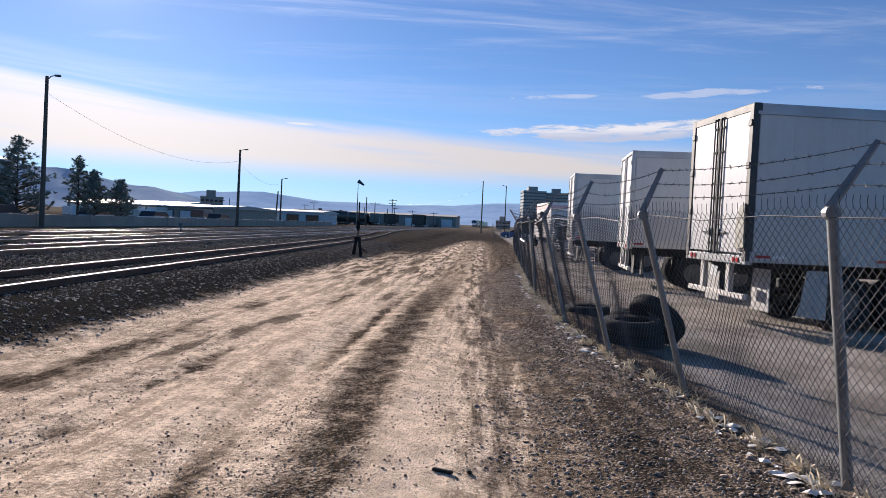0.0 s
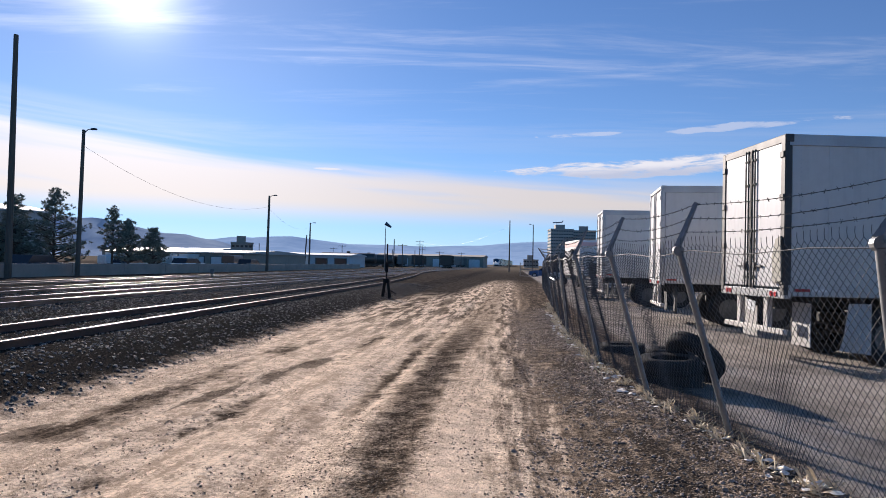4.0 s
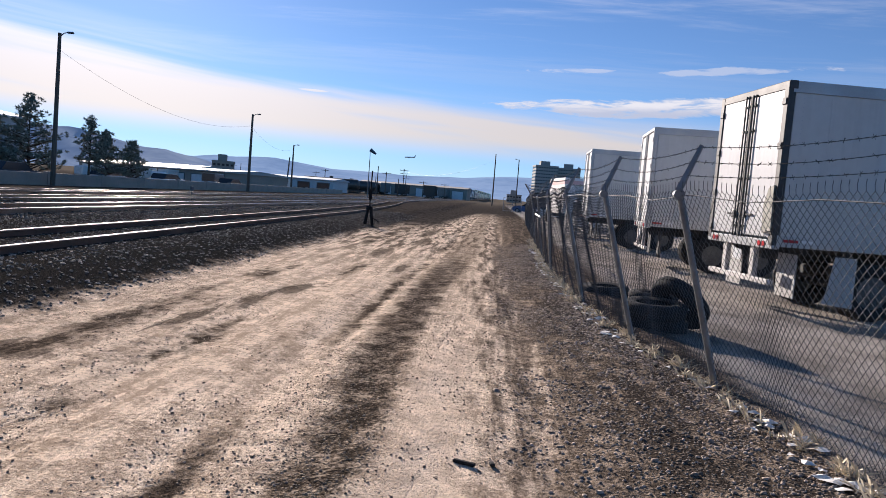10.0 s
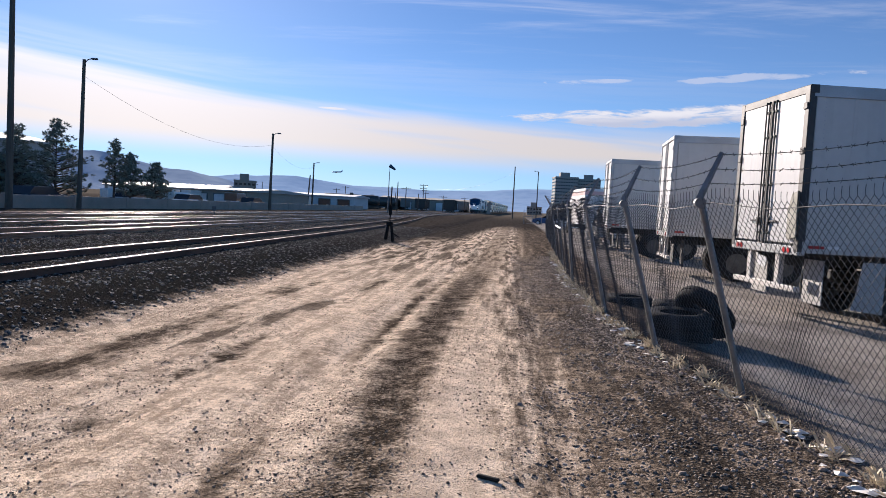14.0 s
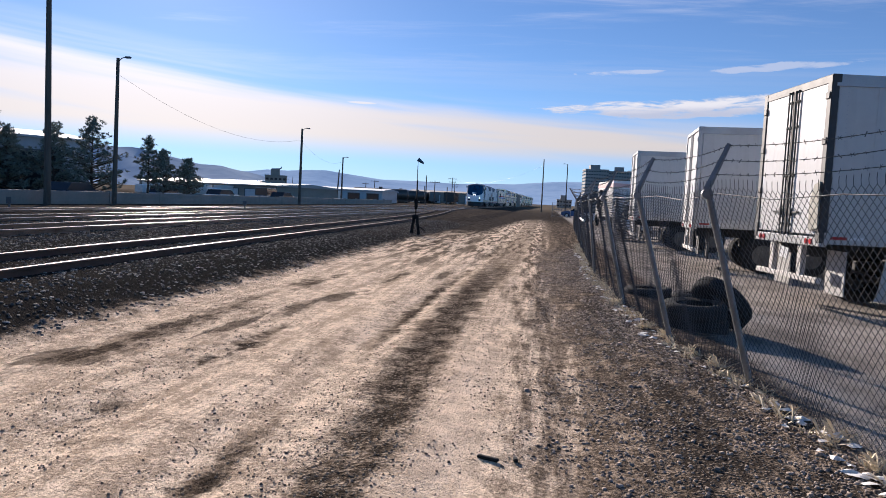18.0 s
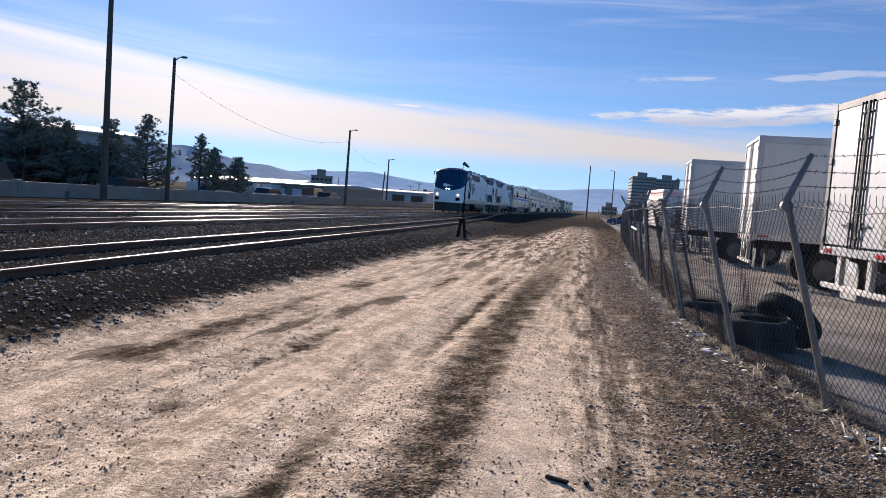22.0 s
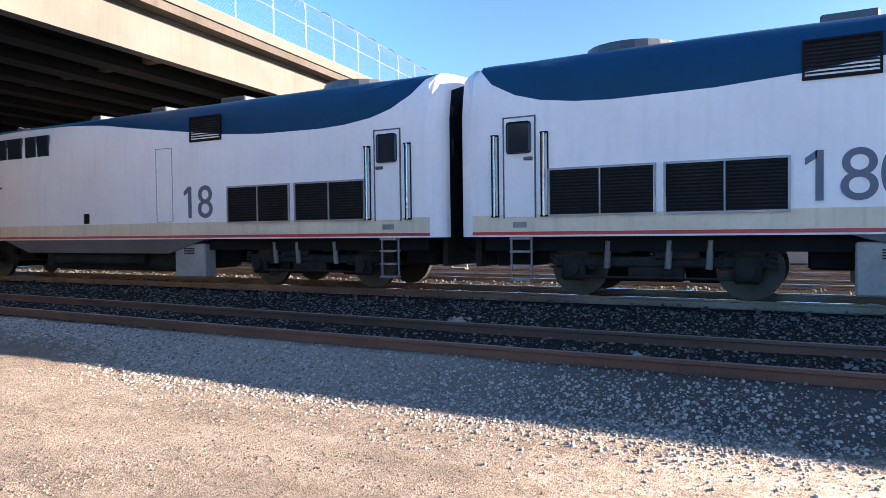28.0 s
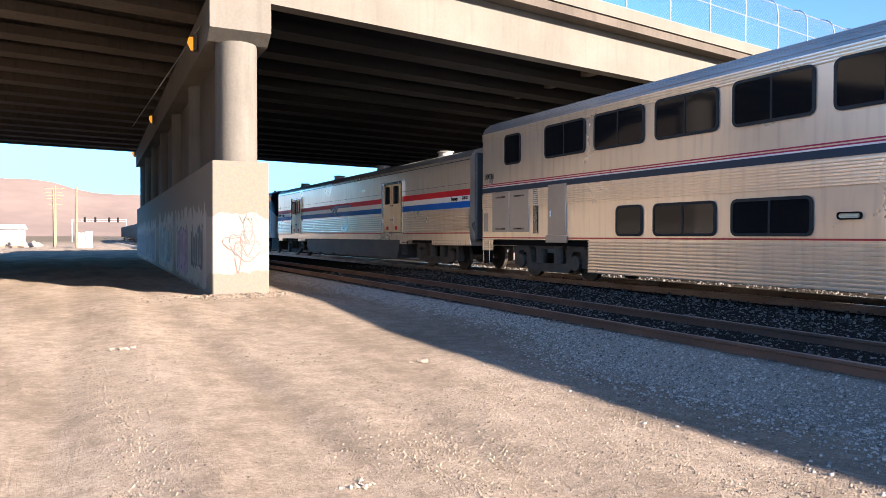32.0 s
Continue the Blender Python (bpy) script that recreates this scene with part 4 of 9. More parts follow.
def build_bridge():
    br = thing("overpass", "beige concrete road overpass on wall piers with a curved mesh fence", "bridge", kind="structure")
    GZ, DZ = 7.35, 8.75
    X0, X1, W = -75.0, 62.0, 35.5
    bm = B()
    skewed(bm, X0, X1, -0.45, 0.0, GZ, DZ)
    part("fascia_girder", bm, M_FASCIA, br)
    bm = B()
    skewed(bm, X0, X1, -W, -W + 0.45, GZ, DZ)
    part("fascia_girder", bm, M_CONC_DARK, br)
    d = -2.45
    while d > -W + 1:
        # over the tracks the girders take the deeper shade colour
        for xa, xb, mt in ((X0, -3.55, M_DEEP_SHADE), (-3.545, X1, M_CONC_DARK)):
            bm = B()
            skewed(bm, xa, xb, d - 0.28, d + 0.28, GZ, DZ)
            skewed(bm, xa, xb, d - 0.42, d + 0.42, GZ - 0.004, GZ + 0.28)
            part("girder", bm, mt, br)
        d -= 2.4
    # the slab's underside is coloured for shade in the same two stretches
    for xa, xb, mt in ((X0, -3.55, M_DEEP_SHADE), (-3.545, X1, M_CONC_DARK)):
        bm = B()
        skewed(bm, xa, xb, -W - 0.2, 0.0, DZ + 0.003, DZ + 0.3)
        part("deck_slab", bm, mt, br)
    bm = B()
    skewed(bm, X0, X1, 0.003, 0.55, DZ + 0.003, DZ + 0.3)
    part("deck_edge", bm, M_CONC_DARK, br)
    bm = B()
    skewed(bm, X0, X1, 0.1, 0.62, DZ + 0.303, DZ + 0.62)
    skewed(bm, X0, X1, 0.2, 0.58, DZ + 0.622, DZ + 0.72)
    part("parapet", bm, M_FASCIA, br)
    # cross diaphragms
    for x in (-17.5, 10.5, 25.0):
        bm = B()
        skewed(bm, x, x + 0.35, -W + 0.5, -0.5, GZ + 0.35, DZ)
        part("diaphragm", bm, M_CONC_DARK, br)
    # curved mesh fence on the parapet
    ZT = DZ + 0.72
    arc = [(0.38, ZT), (0.38, ZT + 1.75), (0.34, ZT + 2.05), (0.2, ZT + 2.3), (-0.05, ZT + 2.48), (-0.35, ZT + 2.55)]
    x = X0 + 4
    bm0 = B()
    for (d0, z0), (d1, z1) in zip(arc, arc[1:]):
        tube(bm0, (0, d0, z0), (0, d1, z1), 0.024, n=6)
    me = finish(bm0, "fence_post", M_GALV)
    k = 0
    while x < 20:
        part("fence_post", me, None, br, at=pose(x, deck_y(x), 0))
        x += 2.45
    bm = B()
    for d, z in ((0.38, ZT + 0.1), (0.38, ZT + 1.2), (-0.35, ZT + 2.55)):
        tube(bm, (X0, deck_y(X0) + d, z), (20, deck_y(20) + d, z), 0.022, n=5)
    part("fence_rail", bm, M_GALV, br)
    # fine wire cloth: many slant wires
    verts, faces = [], []
    for s in (1, -1):
        for i in range(int((20 - X0) / 0.16)):
            xa = X0 + i * 0.16
            xb = xa + s * 2.5
            xm = xa + s * 1.75
            pts = [(xa, deck_y(xa) + 0.38, ZT + 0.05), (xm, deck_y(xm) + 0.38, ZT + 1.75), (xm + s * .35, deck_y(xm) + 0.26, ZT + 2.2), (xb, deck_y(xb) - 0.3, ZT + 2.53)]
            for a, b in zip(pts, pts[1:]):
                o = len(verts)
                r = 0.0045
                for p in (a, b):
                    verts += [(p[0] - r, p[1], p[2]), (p[0] + r, p[1], p[2]), (p[0], p[1] + r, p[2])]
                faces += [(o, o + 1, o + 4, o + 3), (o + 1, o + 2, o + 5, o + 4), (o + 2, o, o + 3, o + 5)]
    me = bpy.data.meshes.new("wire_cloth")
    me.from_pydata(verts, [], faces)
    me.materials.append(M_GALV)
    tagged(part("wire_cloth", me, None, br), kind="stuff")

    # wall piers
    def pier(px, plain=False):
        p = part("pier", B(), M_CONC, br, at=pose(px, deck_y(px) + 0.05, 0, 0, 0, -1.2))
        bm = B()
        box(bm, (0, -17.6, 1.7), (1.34, 35.2, 3.4), bevel=0.02)
        part("base_wall", bm, M_PIER, p)
        ys = [-0.62 - i * 5.65 for i in range(7)]
        for y in ys:
            bm = B()
            prof = [(0.5 * math.cos(a), 0.58 * math.sin(a)) for a in [i * math.pi / 12 for i in range(24)]]
            sweep(bm, None, [[(u, y + v, z) for u, v in prof] for z in (3.403, 6.3)])
            bmesh.ops.recalc_face_normals(bm, faces=bm.faces[:])
            part("column", bm, M_CONC, p, smooth=True)
        # recessed wall in the concrete darkened for shade
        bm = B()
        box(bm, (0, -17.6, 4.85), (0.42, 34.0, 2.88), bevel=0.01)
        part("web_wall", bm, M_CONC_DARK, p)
        bm = B()
        prism(bm, [(-35.3, 6.3), (-35.3, 7.34), (0.08, 7.34), (0.08, 6.53), (-0.35, 6.3)], -0.72, 0.72, "x")
        part("cap_beam", bm, M_CONC, p)
        return p
    pier(-3.55)
    pier(-34.0)
    pier(24.0)
    # amber lamps and their conduit on the cap beam
    for y, lz in ((-19.4, 6.62), (-34.0, 6.8), (-50.0, 6.9)):
        lamp = thing("wall_lamp", "amber wedge-shaped lamp fixed on the bridge pier cap", "lamp", pose(-2.78 + (y + 19) * 0.018, y, lz), group="lamps under the overpass")
        bm = B()
        prism(bm, [(-0.14, -0.2), (0.14, -0.2), (0.14, 0.2), (-0.14, 0.2)], -0.04, 0.05, "x")
        part("housing", bm, surface("brown_housing", (0.10, 0.07, 0.05), rough=0.6), lamp)
        bm = B()
        prism(bm, [(-0.04, 0.16), (0.1, 0.14), (0.13, 0.02), (0.04, -0.17), (-0.04, -0.17)], -0.08, 0.08, "y")
        part("lens", bm, M_AMBER, lamp, "amber lens", at=pose(0.05, 0, 0))
    bm = B()
    tube(bm, (-2.80, -18.6, 6.86), (-2.4, -37, 6.86), 0.018, n=6)
    part("conduit", bm, surface("grey_conduit", (0.3, 0.28, 0.25), rough=0.5, metal=0.5), br)
    return br


def pier_material():
    """Pier concrete: bare above, buff paint patches low down where tags were covered."""
    mt, nt, N, L, bsdf = nodes_of("pier_concrete")
    tc = N("ShaderNodeTexCoord")
    sep = N("ShaderNodeSeparateXYZ")
    L(tc.outputs["Object"], sep.inputs[0])
    n1, n2 = N("ShaderNodeTexNoise"), N("ShaderNodeTexNoise")
    n1.inputs["Scale"].default_value, n1.inputs["Detail"].default_value = 0.8, 6
    n2.inputs["Scale"].default_value, n2.inputs["Detail"].default_value = 16, 4
    L(tc.outputs["Object"], n1.inputs[0]), L(tc.outputs["Object"], n2.inputs[0])
    add = N("ShaderNodeMath")
    add.operation = "MULTIPLY_ADD"
    add.inputs[1].default_value = 1.6
    L(n1.outputs["Fac"], add.inputs[0]), L(sep.outputs[2], add.inputs[2])
    r = N("ShaderNodeValToRGB")
    r.color_ramp.interpolation = "CONSTANT"
    e = r.color_ramp.elements
    e[0].position, e[0].color = 0.0, (0.155, 0.132, 0.105, 1)
    e[1].position, e[1].color = 0.33, (0.215, 0.195, 0.17, 1)
    x = e.new(0.62)
    x.color = (0.15, 0.127, 0.10, 1)
    mr = N("ShaderNodeMapRange")
    mr.inputs[1].default_value, mr.inputs[2].default_value = 0.0, 4.6
    L(add.outputs[0], mr.inputs[0]), L(mr.outputs[0], r.inputs[0])
    mx = N("ShaderNodeMix")
    mx.data_type, mx.blend_type = "RGBA", "MULTIPLY"
    mx.inputs[0].default_value = 0.35
    L(r.outputs[0], mx.inputs[6]), L(n2.outputs["Color"], mx.inputs[7])
    L(mx.outputs[2], bsdf.inputs["Base Color"])
    bsdf.inputs["Roughness"].default_value = 0.9
    bp = N("ShaderNodeBump")
    bp.inputs["Strength"].default_value, bp.inputs["Distance"].default_value = 0.3, 0.01
    L(n2.outputs["Fac"], bp.inputs["Height"]), L(bp.outputs[0], bsdf.inputs["Normal"])
    return mt


M_PIER = pier_material()
build_bridge()


# --- distance: hills and town ---
def ridge(name, label, az0, az1, dist, heights, color, color2, n=90, seed=1, snow=0.0):
    """A hill range as a solid slope, far enough not to shift."""
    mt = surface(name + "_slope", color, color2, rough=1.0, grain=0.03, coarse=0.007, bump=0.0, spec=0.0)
    # haze of the far air, put in as a faint glow of the slope
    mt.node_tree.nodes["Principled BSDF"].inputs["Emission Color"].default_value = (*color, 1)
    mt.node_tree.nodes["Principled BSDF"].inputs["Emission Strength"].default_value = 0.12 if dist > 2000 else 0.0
    rng = np.random.RandomState(seed)
    verts, faces = [], []
    rows = 7
    for i in range(n + 1):
        f = i / n
        a = radians(az0 + (az1 - az0) * f)
        hgt = np.interp(az0 + (az1 - az0) * f, [h[0] for h in heights], [h[1] for h in heights])
        hgt += 3.0 * math.sin(f * 61) + 2.0 * math.sin(f * 137 + 1) + rng.uniform(-1, 1)
        for j in range(rows):
            g = j / (rows - 1)
            d = dist * (0.72 + 0.28 * g) + 25 * math.sin(f * 90 + j * 2.1)
            z = -6 + (hgt + 6) * g ** 1.25 + (0 if j in (0, rows - 1) else 0.06 * hgt * math.sin(f * 53 + j * 1.7))
            verts.append((math.sin(a) * d, math.cos(a) * d, z))
    for i in range(n):
        for j in range(rows - 1):
            o = i * rows + j
            faces.append((o, o + rows, o + rows + 1, o + 1))
    me = bpy.data.meshes.new(name)
    me.from_pydata(verts, [], faces)
    me.materials.append(mt)
    me.polygons.foreach_set("use_smooth", [True] * len(me.polygons))
    tagged(new(name, me), label, "hills", kind="structure")


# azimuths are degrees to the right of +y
# the blue of the hazy air is mixed into both far slope colours
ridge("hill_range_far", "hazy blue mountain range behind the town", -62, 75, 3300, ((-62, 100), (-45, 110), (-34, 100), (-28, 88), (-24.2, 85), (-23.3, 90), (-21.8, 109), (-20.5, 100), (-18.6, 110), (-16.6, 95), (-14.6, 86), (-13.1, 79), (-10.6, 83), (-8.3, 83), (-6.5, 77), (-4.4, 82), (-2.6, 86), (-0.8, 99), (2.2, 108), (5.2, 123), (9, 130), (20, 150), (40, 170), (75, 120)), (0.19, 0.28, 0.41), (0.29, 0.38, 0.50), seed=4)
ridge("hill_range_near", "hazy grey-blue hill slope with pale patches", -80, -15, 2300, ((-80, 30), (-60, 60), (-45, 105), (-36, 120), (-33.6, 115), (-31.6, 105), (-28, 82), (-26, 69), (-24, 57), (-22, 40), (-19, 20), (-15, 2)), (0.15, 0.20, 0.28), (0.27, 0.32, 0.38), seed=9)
ridge("desert_hills", "dry pinkish brown desert hills behind the overpass", 120, 245, 1900, ((120, 60), (150, 110), (165, 118), (174, 134), (178, 128), (180, 112), (186, 96), (200, 70), (215, 50), (245, 40)), (0.19, 0.145, 0.128), (0.15, 0.118, 0.104), seed=6)

# --- the passenger train ---
M_SILVER = surface("silver_paint", (0.78, 0.75, 0.725), (0.70, 0.672, 0.65), rough=0.55, metal=0.0, spec=0.2, grain=8, coarse=0.8, bump=0.02, streak=0.06)
M_BLUE = surface("deep_blue_paint", (0.003, 0.048, 0.105), (0.003, 0.04, 0.088), rough=0.5, grain=6, coarse=0.6, bump=0.02, spec=0.12)
M_RED = surface("red_stripe_paint", (0.55, 0.035, 0.04), (0.42, 0.03, 0.035), rough=0.4, grain=20, coarse=1, bump=0.02)
M_BRED = surface("bright_red_band", (0.74, 0.022, 0.03), (0.62, 0.02, 0.028), rough=0.5, grain=20, coarse=1, bump=0.02, spec=0.15)
M_BWHITE = surface("white_band", (0.90, 0.88, 0.86), (0.82, 0.80, 0.77), rough=0.4, grain=20, coarse=1, bump=0.02)
M_BBLUE = surface("bright_blue_band", (0.004, 0.13, 0.56), (0.004, 0.11, 0.48), rough=0.5, grain=20, coarse=1, bump=0.02, spec=0.15)
M_NAVY = surface("navy_band", (0.010, 0.035, 0.06), (0.008, 0.028, 0.05), rough=0.35, grain=20, coarse=1, bump=0.02)
M_MAROON = surface("maroon_line", (0.48, 0.02, 0.08), (0.40, 0.018, 0.07), rough=0.4, grain=20, coarse=1, bump=0.02)
M_DARKGREY = surface("dark_grey_paint", (0.07, 0.078, 0.085), (0.05, 0.055, 0.06), rough=0.5, grain=12, coarse=1, bump=0.05)
M_SILLGREY = surface("dusty_sill_paint", (0.68, 0.57, 0.42), (0.55, 0.46, 0.33), rough=0.6, metal=0.0, grain=10, coarse=1, bump=0.04, streak=0.2)
M_TRUCK = surface("grimy_truck_steel", (0.034, 0.030, 0.027), (0.012, 0.011, 0.010), rough=0.8, metal=0.1, spec=0.2, grain=14, coarse=2, bump=0.2)
M_WHEEL = surface("wheel_steel", (0.09, 0.078, 0.066), (0.05, 0.043, 0.036), rough=0.5, metal=0.5, grain=14, coarse=2, bump=0.08)
M_BLACK = surface("louvre_black", (0.010, 0.010, 0.011), (0.007, 0.007, 0.008), rough=0.7, spec=0.1, grain=20, coarse=2, bump=0.05)
M_STAIN = surface("stainless_steel", (0.98, 0.83, 0.655), (0.92, 0.775, 0.61), rough=0.3, metal=0.72, grain=2.5, coarse=0.5, bump=0.005, streak=0.16)
M_STAINR = surface("stainless_roof", (0.36, 0.36, 0.36), (0.27, 0.27, 0.27), rough=0.5, metal=0.6, grain=5, coarse=0.5, bump=0.02)
M_RUBBER = surface("black_rubber", (0.018, 0.018, 0.018), rough=0.75, grain=20, coarse=3, bump=0.1)
M_CHROME = surface("bright_handrail", (0.62, 0.62, 0.62), (0.5, 0.5, 0.5), rough=0.25, metal=1.0, grain=20, coarse=3, bump=0.0)
M_NUMBER = surface("slate_numeral", (0.085, 0.10, 0.14), (0.07, 0.085, 0.12), rough=0.45, grain=20, coarse=2, bump=0.02)
G_DARK = glass("dark_glass")
G_TINT = glass("tinted_glass", (0.008, 0.008, 0.009), 0.03)
M_HEAD = glowing("headlight_lens", (1.0, 0.93, 0.8), 3.0)
M_DITCH = glowing("ditch_light_lens", (1.0, 0.9, 0.78), 1.6)


def wheelset(parent, y, r=0.5):
    bm = B()
    for s in (-0.72, 0.72):
        c = Vector((s, y, r))
        tube(bm, c - Vector((0.06, 0, 0)), c + Vector((0.06, 0, 0)), r, n=28)
        tube(bm, c - Vector((0.075 if s < 0 else 0.061, 0, 0)), c + Vector((0.061 if s < 0 else 0.075, 0, 0)), r * 0.62, n=24)
    tube(bm, (-1.02, y, r), (1.02, y, r), 0.09, n=10)
    part("wheelset", bm, M_WHEEL, parent)


def loco_truck(parent, y0):
    tk = part("truck", B(), M_TRUCK, parent, at=pose(0, y0, 0))
    for y in (-1.4, 1.4):
        wheelset(tk, y, 0.51)
    for y in (-0.85, 0.85):
        bm = B()
        box(bm, (0, y, 0.56), (1.25, 0.95, 0.62), bevel=0.08)
        part("traction_motor", bm, M_BLACK, tk)
    for s in (-1.12, 1.12):
        bm = B()
        box(bm, (s, 0, 0.62), (0.14, 3.4, 0.18), bevel=0.03)
        box(bm, (s, 0, 0.42), (0.16, 0.9, 0.24), bevel=0.03)
        for y in (-1.4, 1.4):
            box(bm, (s, y, 0.5), (0.22, 0.42, 0.42), bevel=0.05)
            tube(bm, (s * 1.12, y, 0.5), (s * 1.17, y, 0.5), 0.13, n=12)
            for d in (-0.34, 0.34):
                for k in range(6):
                    tube(bm, (s, y + d, 0.50 + k * 0.075), (s, y + d, 0.545 + k * 0.075), 0.09, n=10)
        tube(bm, (s * 1.1, -1.2, 0.36), (s * 1.1, 1.2, 0.36), 0.025, n=6)
        box(bm, (s * 1.06, 0.35, 0.78), (0.1, 0.7, 0.24), bevel=0.03)
        box(bm, (s * 1.06, -0.55, 0.84), (0.1, 0.34, 0.14), bevel=0.02)
        part("side_frame", bm, M_TRUCK, tk)
        for y in (-0.78, 0.22, 0.85):
            bm = B()
            tube(bm, (s * 1.13, y, 0.52), (s * 1.13, y + 0.03, 0.98), 0.055, n=10)
            part("damper", bm, surface("pale_damper", (0.16, 0.155, 0.145), rough=0.5, grain=20), tk)


def grille(parent, s0, s1, z0, z1, x, name="side_grille", panes=2, slat=0.055):
    """A louvred opening: frame, dark back, slats."""
    for sg in (-1, 1):
        bm = B()
        box(bm, (sg * (x + 0.004), (s0 + s1) / 2, (z0 + z1) / 2), (0.008, s1 - s0, z1 - z0))
        g = part(name, bm, M_BLACK, parent)
        bm = B()
        z = z0 + slat / 2
        while z < z1 - 0.02:
            box(bm, (sg * (x + 0.016), (s0 + s1) / 2, z), (0.018, s1 - s0 - 0.04, slat * 0.45), turn=None)
            z += slat
        part("louvre", bm, surface("louvre_slat", (0.018, 0.018, 0.018), (0.010, 0.010, 0.010), rough=0.7, grain=20, spec=0.15), g)
        bm = B()
        w = 0.035
        box(bm, (sg * (x + 0.018), (s0 + s1) / 2, z0), (0.03, s1 - s0 + w, w))
        box(bm, (sg * (x + 0.018), (s0 + s1) / 2, z1), (0.03, s1 - s0 + w, w))
        for i in range(panes + 1):
            y = s0 + (s1 - s0) * i / panes
            box(bm, (sg * (x + 0.019), y, (z0 + z1) / 2), (0.032, w * (1 if i in (0, panes) else 0.7), z1 - z0))
        part("grille_frame", bm, surface("grille_frame_grey", (0.34, 0.34, 0.35), rough=0.4, metal=0.4) if name == "side_grille" else M_BLACK, g)


def swoosh(parent, y, z, k, x, mt, flip=1, beside=False):
    """Three sweeping blades, the plain shape of a company mark, with bars for its name."""
    for sg in (-1, 1):
        for (u0, v0), (u1, v1) in (((-1.35, -0.02), (-0.95, -0.19)), ((-0.83, -0.30), (-0.42, -0.45)), ((-0.25, -0.54), (0.27, -0.71))):
            bm = B()
            tip = (1.35, 0.20)
            out = []
            for i in range(10):
                f = i / 9
                out.append((u0 + (tip[0] - u0) * f, v0 + (tip[1] - v0) * f + 0.13 * math.sin(f * math.pi)))
            for i in range(10):
                f = 1 - i / 9
                out.append((u1 + (tip[0] - 0.12 - u1) * f, v1 + (tip[1] - 0.03 - v1) * f + 0.08 * math.sin(f * math.pi)))
            out = [(y + flip * u * k, z + v * k) for u, v in out]
            vs = [bm.verts.new((sg * (x + 0.006), a, b)) for a, b in out]
            bm.faces.new(vs)
            r = bmesh.ops.extrude_face_region(bm, geom=bm.faces[:])
            bmesh.ops.translate(bm, vec=(-sg * 0.004, 0, 0), verts=[v for v in r["geom"] if isinstance(v, bmesh.types.BMVert)])
            bmesh.ops.recalc_face_normals(bm, faces=bm.faces[:])
            part("mark_blade", bm, mt, parent)
        for i in range(6):
            bm = B()
            u, v, w, h = (1.55 + i * 0.55, 0.12, 0.42, 0.24) if beside else (-0.7 + i * 0.375, 0.375, 0.27, 0.15)
            box(bm, (sg * (x + 0.005), y + flip * u * k, z + v * k), (0.006, w * k, h * k))
            part("mark_name_bar", bm, mt, parent)


